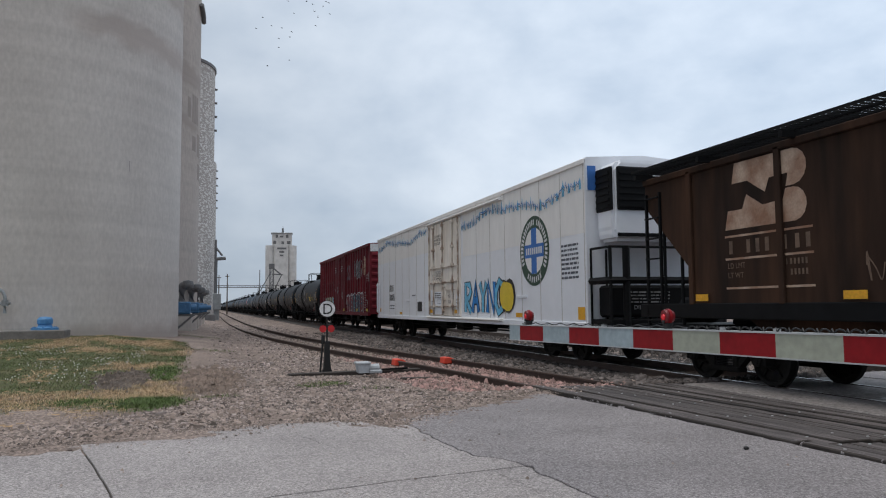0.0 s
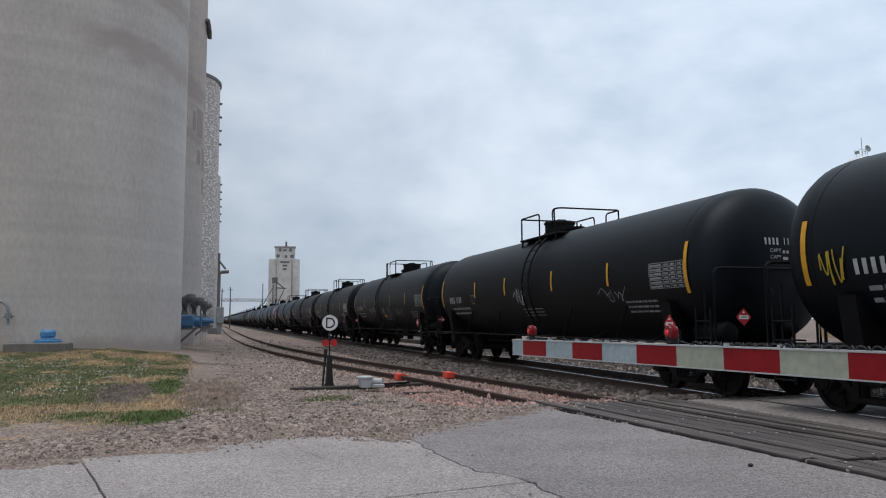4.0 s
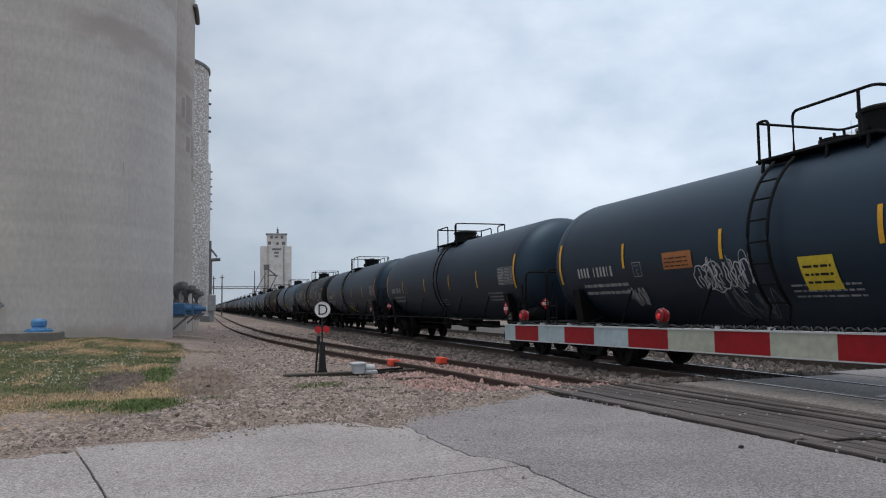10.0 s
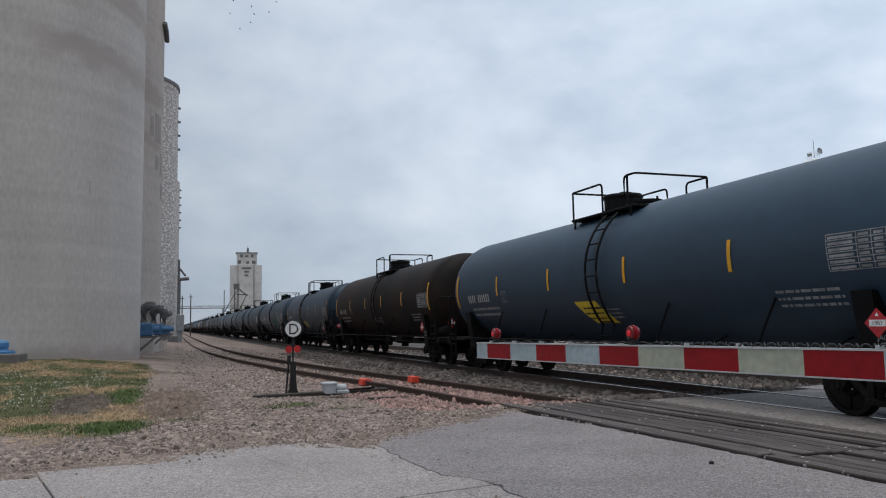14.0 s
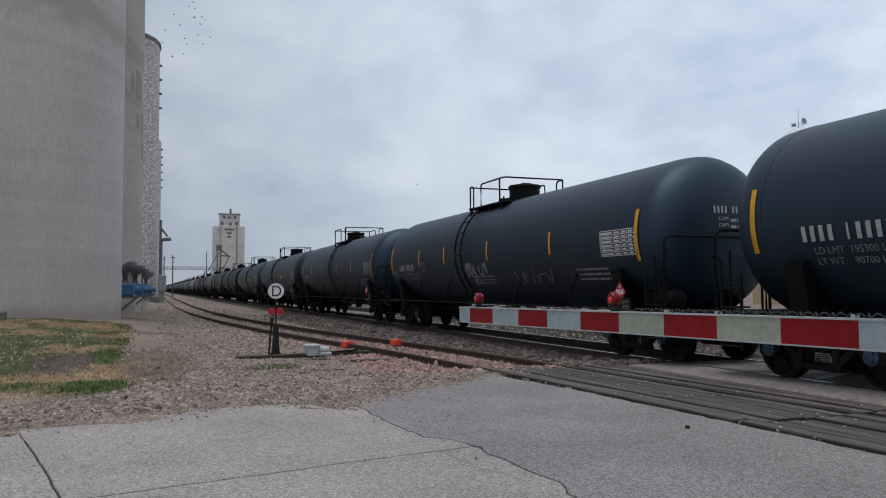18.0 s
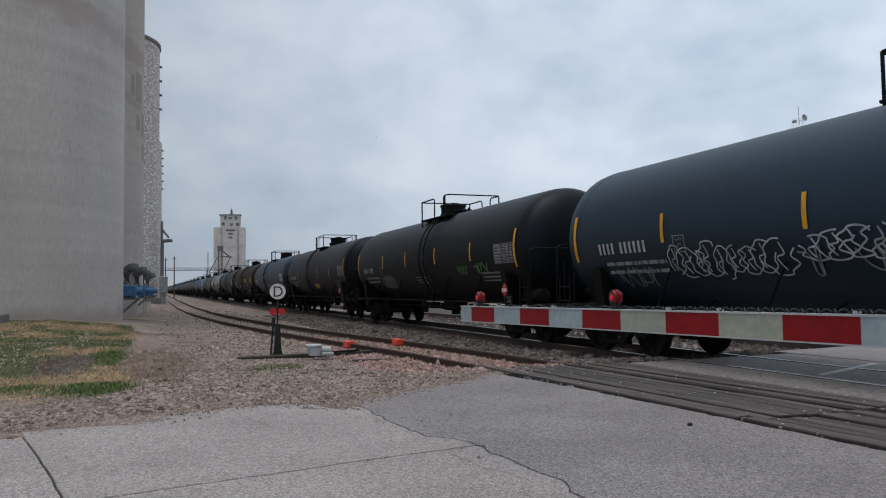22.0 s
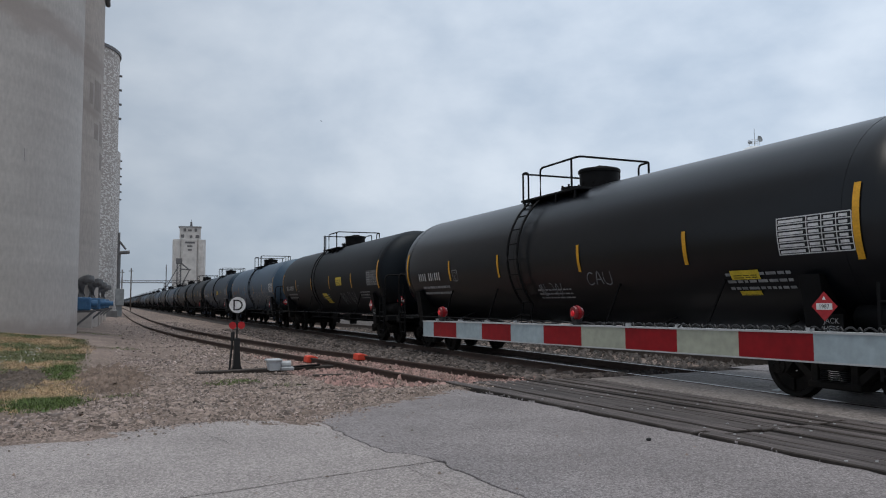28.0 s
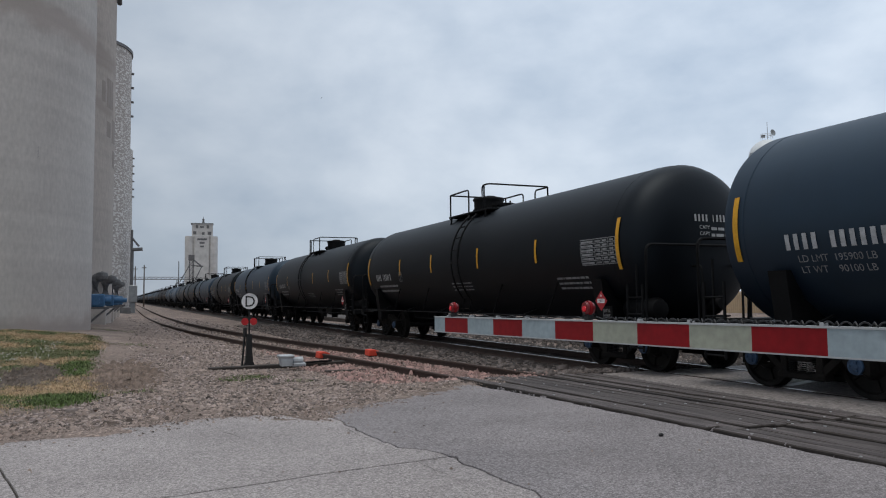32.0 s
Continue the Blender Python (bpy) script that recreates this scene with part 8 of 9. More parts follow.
beam = thing("headblock_timber", "long weathered timber under the switch stand", "timber", at=pose(2.9, 17.35, -0.12, 0, 0, 6))
bm = B()
box(bm, (-1.15, -0.12, -0.1), (2.0, 0.12, 0.05), 0.015)
part("timber_block", bm, DARKTIE, beam)
machine = thing("switch_machine", "small grey switch machine case on the timber", "switch machine", at=pose(3.38, 16.75, -0.08))
bm = B()
prism(bm, [(-0.14, 0.02), (0.08, 0.02), (0.11, 0.22), (-0.18, 0.22)], "y", -0.15, 0.15)
box(bm, (-0.2, -0.17, 0.21), (0.13, 0.17, 0.26), 0.012)
part("case", bm, CASEGREY, machine)
bm = B()
bar(bm, (0.12, 0, 0.12), (0.34, 0, 0.12), 0.09, 12)
box(bm, (0.1, -0.12, 0.0), (0.4, 0.12, 0.08), 0.02)
part("motor", bm, CASEGREY, machine)
bm = B()
tube(bm, [(0.3, 0.2, 0.05), (1.2, 0.75, 0.03)], 0.025, 6)
part("throw_rod", bm, FRAME, machine)
for x, y, turn, a, b, h in ((3.17, 14.43, -4, 0.36, 0.03, 0.025), (4.5, 15.9, 12, 0.5, 0.09, 0.1), (3.95, 17.6, 6, 0.55, 0.08, 0.06), (2.55, 13.7, 70, 0.25, 0.05, 0.05)):
    d = thing("scrap_board", "short weathered board lying on the gravel", "board", "scrap boards by the siding", at=pose(x, y, rise(x, y) + rough(x, y) - 0.01, 0, 2, turn))
    bm = B()
    box(bm, (-a, -b, -0.03), (a, b, h), 0.012)
    for v in bm.verts:
        v.co.y += 0.02 * noise.noise((v.co.x * 4, v.co.z * 9, x))
    part("board_body", bm, DARKTIE, d)
for x, y, r in ((4.31, 13.3, 0.13), (4.67, 13.22, 0.12), (3.6, 13.0, 0.07), (5.1, 13.9, 0.08)):
    d = thing("dirt_clod", "dark broken lump of tie and dirt", "clod", "clods by the siding", at=pose(x, y, rise(x, y) + rough(x, y) + 0.01))
    bm = B()
    bmesh.ops.create_icosphere(bm, subdivisions=2, radius=r)
    for v in bm.verts:
        v.co *= 1 + 0.45 * noise.noise(v.co * (5 / r * 0.13) + Vector((x, y, 0)))
        v.co.z *= 0.5
        v.co.x *= 1.35
    part("clod_body", bm, SOIL, d)
for x, y in ((4.84, 19.4), (6.22, 19.5)):
    d = thing("derail_block", "orange painted derail casting clamped to the rail", "derail", "derails on the siding", at=pose(x, y, -0.13))
    bm = B()
    prism(bm, [(-0.15, 0.0), (0.15, 0.0), (0.15, 0.12), (0.02, 0.17), (-0.13, 0.16)], "y", -0.2, 0.2)
    bmesh.ops.bevel(bm, geom=list(bm.edges), offset=0.012, segments=1, affect="EDGES")
    part("casting", bm, SAFETY, d)
    bm = B()
    box(bm, (0.15, -0.16, 0.0), (0.34, 0.16, 0.05), 0.01)
    part("base_plate", bm, SAFETY, d)


# ---- far distance ----
elevator = thing("grain_elevator", "distant white concrete grain elevator with headhouse", "grain elevator", at=pose(36, 393, 0, 0, 0, -6))
for k in range(4):
    for y in (-2.2, 2.2):
        bm = B()
        lathe(bm, [(2.1, 0), (2.1, 33), (0, 33)], Matrix.Translation((-5.75 + k * 3.83, y, 0)), 24)
        part("bin", bm, ELEVATOR, elevator, smooth=True)
bm = B()
box(bm, (-6.5, -1.5, 0), (6.5, 1.5, 32.9))
part("core_wall", bm, ELEVATOR, elevator)
bm = B()
box(bm, (-3.0, -4.4, 0.0), (3.6, -2.0, 33.2), 0.1)
part("front_bay", bm, ELEVATOR, elevator)
bm = B()
box(bm, (-4.6, -3.2, 33), (5.4, 3.2, 39.2), 0.05)
head_house = part("headhouse", bm, ELEVATOR, elevator)
bm = B()
box(bm, (-5.1, -3.5, 39.2), (5.7, 3.5, 39.7), 0.05)
part("headhouse_roof", bm, GALV, head_house)
for x, z, w, h in ((-2.2, 37.0, 1.2, 1.6), (0.2, 37.2, 1.8, 0.9), (3.0, 37.0, 1.2, 1.6), (-3.2, 33.9, 1.5, 1.6), (0.8, 33.7, 1.3, 1.4), (3.8, 33.8, 1.8, 1.6)):
    bm = B()
    box(bm, (x - w / 2, -3.3, z), (x + w / 2, -3.19, z + h))
    part("headhouse_window", bm, DUCT, head_house)
bm = B()
for z, w in ((31.0, 4.6), (29.2, 2.4), (27.4, 1.8)):
    box(bm, (0.3 - w / 2, -4.46, z), (0.3 + w / 2, -4.4, z + 0.9))
tagged(part("sign_lettering", bm, DUCT, elevator), kind="stuff")
bm = B()
bar(bm, (0.8, 0, 39.7), (0.8, 0, 42.2), 0.5, 8)
bar(bm, (0.8, 0, 42.2), (0.8, 0, 43.2), 0.12, 6)
box(bm, (0.2, -0.6, 39.7), (1.4, 0.6, 40.6))
part("roof_vent", bm, DUCT, elevator)

leg = thing("bucket_elevator", "distant dark bucket elevator tower with slanting spouts", "bucket elevator", at=pose(29.6, 372, 0))
bm = B()
for x in (-0.8, 0.8):
    for y in (-0.8, 0.8):
        bar(bm, (x, y, 0), (x, y, 21), 0.22, 6)
for k in range(8):
    bar(bm, (-0.8, -0.8, 2.5 * k), (0.8, -0.8, 2.5 * k + 2.5), 0.1, 5)
    bar(bm, (-0.8, -0.8, 2.5 * k + 2.5), (0.8, -0.8, 2.5 * k + 2.5), 0.1, 5)
part("lattice_tower", bm, DUCT, leg)
bm = B()
box(bm, (-1.3, -1.2, 20.0), (1.3, 1.2, 22.6), 0.1)
part("leg_head", bm, DUCT, leg)
for a, b, r in (((0.6, 0, 20.6), (4.6, -1, 17.2), 0.35), ((0.4, 0, 17.6), (5.4, -0.5, 17.2), 0.3), ((4.6, -1, 17.0), (1.4, -1, 10.2), 0.25), ((-0.4, 0, 18.5), (-5.2, 0, 9.6), 0.22)):
    part("spout", bar(B(), a, b, r, 8), DUCT, leg)
bm = B()
bar(bm, (-5.6, 0, 0), (-5.6, 0, 19.5), 0.22, 6)
part("vent_pipe_tall", bm, DUCT, leg)

bridge = thing("conveyor_bridge", "long distant conveyor bridge on thin trestles over the track", "conveyor bridge", at=pose(0, 372, 0))
bm = B()
box(bm, (-2, -0.7, 10.9), (30, 0.7, 11.2))
box(bm, (-2, -0.7, 12.0), (30, 0.7, 12.2))
for k in range(17):
    bar(bm, (-2 + 2 * k, -0.65, 11.1), (-1 + 2 * k, -0.65, 12.1), 0.09, 5)
    bar(bm, (-1 + 2 * k, -0.65, 12.1), (0 + 2 * k, -0.65, 11.1), 0.09, 5)
part("truss", bm, DUCT, bridge)
for x in (3.0, 23.5):
    bm = B()
    for s in (-0.8, 0.8):
        bar(bm, (x + s, 0, 0), (x + s * 0.3, 0, 11), 0.16, 6)
    for k in range(4):
        bar(bm, (x - 0.7, 0, 2.5 * k + 1), (x + 0.7, 0, 2.5 * k + 3), 0.07, 5)
    part("trestle", bm, DUCT, bridge)
for x, y, h in ((2.6, 190, 9.6), (4.55, 190, 9.9)):
    p = thing("utility_pole", "tall dark wooden utility pole beside the track", "utility pole", "utility poles", at=pose(x, y, -0.2))
    bm = B()
    bar(bm, (0, 0, 0), (0, 0, h), 0.17, 8, 0.11)
    part("pole_shaft", bm, BARK, p)
    bm = B()
    box(bm, (-0.5, -0.06, h - 0.7), (0.5, 0.06, h - 0.55))
    part("crossarm", bm, BARK, p)

tower = thing("water_tower", "white ball water tower with dark lettering and antennas", "water tower", at=pose(140.2, 131.4, 0))
bm = B()
prof = [(2.6, 0), (1.5, 3), (1.25, 8), (1.25, 24), (1.7, 27.5)]
for k in range(33):
    a = math.radians(-78 + 168 * k / 32)
    prof.append((4.2 * math.cos(a), 33.8 + 4.2 * math.sin(a)))
prof[-1] = (0, prof[-1][1])
lathe(bm, prof, None, 48)
part("tank_and_stem", bm, TOWER, tower, smooth=True)
bm = B()
tube(bm, [(1.3 * math.cos(k * 0.5236), 1.3 * math.sin(k * 0.5236), 39.3) for k in range(13)], 0.05, 5)
tube(bm, [(1.3 * math.cos(k * 0.5236), 1.3 * math.sin(k * 0.5236), 38.8) for k in range(13)], 0.04, 5)
for k in range(12):
    tube(bm, [(1.3 * math.cos(k * 0.5236), 1.3 * math.sin(k * 0.5236), 38.2), (1.3 * math.cos(k * 0.5236), 1.3 * math.sin(k * 0.5236), 39.3)], 0.04, 4)
part("top_rail", bm, TOWER, tower)
bm = B()
bar(bm, (0.3, 0, 38), (0.3, 0, 42.3), 0.06, 6)
lathe(bm, [(0, 0), (0.75, 0.25), (0.8, 0.3), (0, 0.1)], Matrix.Translation((0.4, -1.3, 39.4)) @ Matrix.Rotation(radians(80), 4, "X"), 14)
box(bm, (-1.6, -0.6, 38.4), (-1.0, 0.2, 39.0), 0.05)
part("antennas", bm, GALV, tower)
bm = B()
turn = math.atan2(131.4, 140.2) + math.pi


def on_ball(u, v, r=4.225):
    a = turn - u / r
    b = v / r
    return (r * math.cos(a) * math.cos(b), r * math.sin(a) * math.cos(b), 33.8 + r * math.sin(b))


for du, lift in ((-0.05, 4.225), (0.0, 4.232), (0.05, 4.239)):
    lettering(bm, "GREENWOOD", du, -0.35, 1.3, lambda u, v: on_ball(u, v, lift), True, 0.82)
tagged(part("tower_lettering", bm, LETTER, tower, "dark blue town name"), kind="stuff")


# ---- what shows beyond the train: sheds, fence, trees, a pale lane ----
def shed(x, y, w, d, h, roof, turn, label, wall=SIDING, name="shed"):
    ob = thing(name, label, "building", at=pose(x, y, -0.1, 0, 0, turn))
    bm = B()
    box(bm, (-w / 2, -d / 2, 0), (w / 2, d / 2, h))
    prism(bm, [(-w / 2, h), (w / 2, h), (0, h + roof)], "y", -d / 2, d / 2)
    part("walls", bm, wall, ob)
    for s in (-1, 1):
        bm = B()
        prism(bm, [(s * (w / 2 + 0.3), h - 0.12), (s * (w / 2 + 0.3), h + 0.0), (0, h + roof + 0.16), (0, h + roof + 0.02)], "y", -d / 2 - 0.3, d / 2 + 0.3)
        part("roof_slope", bm, ROOFING, ob)
    bm = B()
    box(bm, (-w / 2 - 0.03, -1.2, 0.1), (-w / 2, 0.2, 2.3), 0.01)
    part("door", bm, DUCT, ob)
    for k in (-1, 1):
        bm = B()
        box(bm, (-w / 2 - 0.04, k * d * 0.3 - 0.5, 1.1), (-w / 2, k * d * 0.3 + 0.5, 2.0), 0.01)
        part("window", bm, LETTER, ob)
    return ob


shed(55, 47.5, 6, 7, 3.2, 1.6, 0, "small grey gabled trackside shed with a white notice")
shed(72, 58, 12, 16, 4.4, 2.2, 10, "long pale metal building with a grey roof", name="warehouse")
shed(50, 31, 9, 10, 3.4, 1.8, -5, "low grey building with a pitched roof", name="warehouse")
notice = thing("notice_board", "white notice board with small print on a post", "notice board", at=pose(30.5, 28.2, -0.1, 0, 0, 45))
bm = B()
box(bm, (-0.03, -0.03, 0), (0.03, 0.03, 2.6))
part("notice_post", bm, GALV, notice)
bm = B()
box(bm, (-0.5, -0.05, 1.9), (0.5, -0.03, 2.9), 0.005)
part("notice_panel", bm, SIGNWHITE, notice)
bm = B()
for k in range(5):
    box(bm, (-0.38, -0.056, 2.05 + 0.16 * k), (0.38, -0.051, 2.11 + 0.16 * k))
part("notice_bars", bm, SIGNBLACK, notice)
fence = thing("board_fence", "weathered tan board fence behind the tracks", "fence")
picket = B()
box(picket, (-0.07, -0.012, 0), (0.07, 0.012, 1.7), 0.004)
picket_mesh = bpy.data.meshes.new("fence_board")
picket.to_mesh(picket_mesh)
picket.free()
picket_mesh.materials.append(STRAW)
for k in range(120):
    part("fence_board", None, None, fence, at=pose(44 + 0.10 * k, 46 - 0.115 * k, -0.05, 0, 0, -49), shared=picket_mesh)
lane = thing("gravel_strip", "dark gravel strip beyond the main track", "gravel strip", kind="structure")
bm = B()
prism(bm, [(14.5, 12.6), (21, 12.6), (21, 420), (14.5, 420)], "z", -0.3, -0.02)
part("lane_surface", bm, LANE, lane)
bm = B()
prism(bm, wiggle([(11.96, 12.1), (16, 12.3), (24, 12.0), (45, 12.4)], 0.06, 0.6, 31) + [(45, -40), (12.6, -40), (11.96, -12)], "z", -0.2, -0.006)
part("far_approach", bm, ASPHALT, road, "worn asphalt beyond the tracks")


def tree(x, y, h, seed, label):
    rr = random.Random(seed)
    ob = thing("tree", label, "tree", "trees beyond the track", at=pose(x, y, -0.1))
    bm = B()
    bar(bm, (0, 0, 0), (0.1, 0, h * 0.5), h * 0.03, 8, h * 0.018)
    tips = []
    for k in range(9):
        a = k * 2.4 + rr.uniform(-0.3, 0.3)
        z0 = h * rr.uniform(0.28, 0.5)
        tip = (h * 0.28 * math.cos(a), h * 0.28 * math.sin(a), h * rr.uniform(0.55, 0.9))
        bar(bm, (0.05, 0, z0), tip, h * 0.012, 5, h * 0.004)
        tips.append(tip)
    part("trunk", bm, BARK, ob)
    verts, faces = [], []
    for k in range(1500):
        tip = rr.choice(tips)
        r = h * 0.19 * rr.random() ** 0.4
        a, b = rr.uniform(0, 6.28), rr.uniform(-1.2, 1.4)
        c = Vector((tip[0] + r * math.cos(a) * math.cos(b), tip[1] + r * math.sin(a) * math.cos(b), tip[2] + r * math.sin(b) * 0.8))
        q = Euler((rr.uniform(0, 6), rr.uniform(0, 6), rr.uniform(0, 6))).to_matrix()
        s = h * 0.028 * rr.uniform(0.7, 1.5)
        i = len(verts)
        verts += [c + q @ Vector(p) for p in ((-s, 0, 0), (0, -s * 0.55, s * 0.1), (s, 0, 0), (0, s * 0.55, s * 0.1))]
        faces.append((i, i + 1, i + 2, i + 3))
    tagged(raw("leaves", verts, faces, LEAF, ob), kind="stuff")


for k, (x, y, h) in enumerate(((62, 43, 8), (66, 35, 9), (60, 27, 7), (80, 76, 10), (48, 24, 5.5), (88, 66, 11), (70, 20, 9))):
    tree(x, y, h, 40 + k, "leafy dark green tree beyond the tracks")


# ---- gravel, ballast and grass ----
SHAPE = np.array([(-1, -1, -1), (1, -1, -1), (1, 1, -1), (-1, 1, -1), (-1, -1, 1), (1, -1, 1), (1, 1, 1), (-1, 1, 1)], float) * 0.5
QUADS = np.array([(0, 3, 2, 1), (4, 5, 6, 7), (0, 1, 5, 4), (1, 2, 6, 5), (2, 3, 7, 6), (3, 0, 4, 7)])


def scatter(name, spots, sizes, mat, label, seed):
    """Loose angular stones at (x, y, z) spots, as one object."""
    g = np.random.default_rng(seed)
    n = len(spots)
    v = SHAPE[None] * (1 + g.uniform(-0.35, 0.35, (n, 8, 3)))
    v *= (np.array(sizes)[:, None, None] * g.uniform(0.55, 1.25, (n, 1, 3)))
    a, b = g.uniform(0, 6.28, n), g.uniform(-0.6, 0.6, n)
    ca, sa, cb, sb = np.cos(a)[:, None], np.sin(a)[:, None], np.cos(b)[:, None], np.sin(b)[:, None]
    x, y, z = v[..., 0], v[..., 1], v[..., 2]
    y, z = y * cb - z * sb, y * sb + z * cb
    x, y = x * ca - y * sa, x * sa + y * ca
    pts = np.stack([x, y, z], -1) + np.array(spots)[:, None, :]
    faces = (QUADS[None] + 8 * np.arange(n)[:, None, None]).reshape(-1, 4)
    me = bpy.data.meshes.new(name)
    me.vertices.add(n * 8)
    me.vertices.foreach_set("co", pts.reshape(-1))
    me.loops.add(n * 24)
    me.loops.foreach_set("vertex_index", faces.reshape(-1).astype(np.int32))
    me.polygons.add(n * 6)
    me.polygons.foreach_set("loop_start", (4 * np.arange(n * 6)).astype(np.int32))
    me.materials.append(mat)
    me.update(calc_edges=True)
    return tagged(new(name, me), label, "gravel", kind="stuff")


WEDGE = np.array([(-0.5, -0.5, -0.3), (0.5, -0.5, -0.3), (0.5, 0.5, -0.3), (-0.5, 0.5, -0.3), (-0.25, 0.0, 0.5), (0.25, 0.05, 0.5)])
WEDGE_QUADS, WEDGE_TRIS = np.array([(0, 1, 5, 4), (2, 3, 4, 5)]), np.array([(1, 2, 5), (3, 0, 4)])


def chips(name, spots, sizes, mat, label, seed, flat=0.7):
    """Small angular chips lying on the ground, as one object: wedges with an uneven ridge."""
    g = np.random.default_rng(seed)
    n = len(spots)
    v = WEDGE[None] + g.uniform(-0.22, 0.22, (n, 6, 3))
    v = v * np.array(sizes)[:, None, None] * g.uniform(0.6, 1.5, (n, 1, 3)) * np.array([1.0, 1.0, flat])
    a = g.uniform(0, 6.28, n)[:, None]
    x, y = v[..., 0] * np.cos(a) - v[..., 1] * np.sin(a), v[..., 0] * np.sin(a) + v[..., 1] * np.cos(a)
    pts = np.stack([x, y, v[..., 2]], -1) + np.array(spots)[:, None, :]
    base = 6 * np.arange(n)[:, None]
    loops = np.concatenate([(WEDGE_QUADS[None] + base[:, :, None]).reshape(n, 8), (WEDGE_TRIS[None] + base[:, :, None]).reshape(n, 6)], 1)
    starts = (14 * np.arange(n)[:, None] + np.array([0, 4, 8, 11])).reshape(-1)
    me = bpy.data.meshes.new(name)
    me.vertices.add(n * 6)
    me.vertices.foreach_set("co", pts.reshape(-1))
    me.loops.add(n * 14)
    me.loops.foreach_set("vertex_index", loops.reshape(-1).astype(np.int32))
    me.polygons.add(n * 4)
    me.polygons.foreach_set("loop_start", starts.astype(np.int32))
    me.materials.append(mat)
    me.update(calc_edges=True)
    return tagged(new(name, me), label, "gravel", kind="stuff")


def sprinkle(n, x0, x1, y0, y1, seed, keep=None, bias=1.0):
    rr = random.Random(seed)
    out = []
    while len(out) < n:
        x, y = rr.uniform(x0, x1), y0 + (y1 - y0) * rr.random() ** bias
        if keep and not keep(x, y, rr):
            continue
        out.append((x, y, rise(x, y) + (rough(x, y) if 9.3 < y < 80 else 0) + 0.004))
    return out


def verge_keep(x, y, rr):
    edge = float(np.interp(x, [-20, -2, -0.4, 1.3, 2.3, 3.9, 5.2], [8.7, 8.85, 9.15, 9.55, 9.0, 10.4, 11.3]))
    patchy = noise.noise((x * 0.5, y * 0.35, 1.3)) + 0.5 * noise.noise((x * 1.7, y * 1.7, 6.3)) - (0.25 if x < 0 else 0)
    return y > edge - 0.05 and x < smooth_siding(y) + 1.6 and rr.random() < 0.55 + patchy and not (x < -0.6 and y > 11.5 + 0.4 * x)


def chip_keep(x, y, rr):
    edge = float(np.interp(x, [-20, -2, -0.4, 1.3, 2.3, 3.9, 5.2], [8.7, 8.85, 9.15, 9.55, 9.0, 10.4, 11.3]))
    if y < edge - 0.08 or x > smooth_siding(y) + 1.6 or x < -0.5 and y > 10.9 + 0.15 * x + rr.gauss(0, 0.35):
        return False
    patchy = noise.noise((x * 0.5, y * 0.35, 1.3)) + 0.5 * noise.noise((x * 1.7, y * 1.7, 6.3))
    thin = min(max((y - 15.5) / 5, 0), 1) * (0.75 if x < 1.6 else 0.25)
    return rr.random() < 0.66 + 0.9 * patchy - thin


gr = np.random.default_rng(8)
s1 = sprinkle(26000, -4.5, 6.4, 8.8, 22, 21, verge_keep, 2.7)
scatter("gravel", s1, gr.gamma(1.6, 0.006, len(s1)) + 0.007, STONE, "loose grey and brown gravel along the road edge", 1)
s1 = sprinkle(60000, -7.5, 6.4, 8.7, 26, 27, chip_keep, 2.0)
chips("gravel_chips", s1, gr.gamma(2.0, 0.011, len(s1)) + 0.016, CHIP, "dense grey, tan and pinkish crushed gravel", 6, 0.55)
s2 = sprinkle(9000, 6.4, 9.15, 11.9, 48, 22, lambda x, y, rr: x > smooth_siding(y) + 0.85, 1.7)
scatter("ballast", s2, gr.gamma(5.0, 0.009, len(s2)) + 0.02, BALLAST, "dark crushed stone ballast beside the main track", 2)
# stones under the cars, coloured darker for the shade there as well as oil
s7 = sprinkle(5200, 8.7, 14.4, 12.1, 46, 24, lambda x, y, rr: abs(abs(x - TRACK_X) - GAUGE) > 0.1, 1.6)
chips("oily_ballast", [(x, y, max(z, -0.175)) for x, y, z in s7], gr.gamma(4.0, 0.011, len(s7)) + 0.02, SHADESTONE, "oily ballast with the shade under the train in its colour", 12, 0.9)


def pink_keep(x, y, rr):
    d = abs(x - smooth_siding(y))
    return d < 2.1 and rr.random() < math.exp(-((y - 16.0) / 4.2) ** 2) * (0.95 if x > smooth_siding(y) - 1.25 else 0.5 * (y < 17.5)) * (x < smooth_siding(y) + 1.2)


s3 = sprinkle(11000, 2.9, 8, 11.9, 27, 23, pink_keep)
chips("pink_ballast", [(x, y, max(z, -0.19) + 0.02) for x, y, z in s3], gr.gamma(3.0, 0.010, len(s3)) + 0.02, PINK, "fresh pinkish granite ballast round the siding rails", 3, 0.9)
s6 = sprinkle(9000, 3.2, 8, 12.2, 40, 28, lambda x, y, rr: abs(x - smooth_siding(y)) < 1.7, 1.6)
chips("siding_ballast", [(x, y, max(z, -0.19)) for x, y, z in s6], gr.gamma(3.0, 0.010, len(s6)) + 0.02, CHIP, "brown ballast between the siding rails", 9, 0.9)
s4 = sprinkle(5000, 0.2, 6.4, 20, 70, 25, lambda x, y, rr: x < smooth_siding(y) + 3 and rr.random() < 0.3 + 0.6 * (x > 2), 1.5)
scatter("gravel", s4, gr.gamma(2.0, 0.012, len(s4)) + 0.012, STONE, "scattered brown gravel on the yard track", 4)
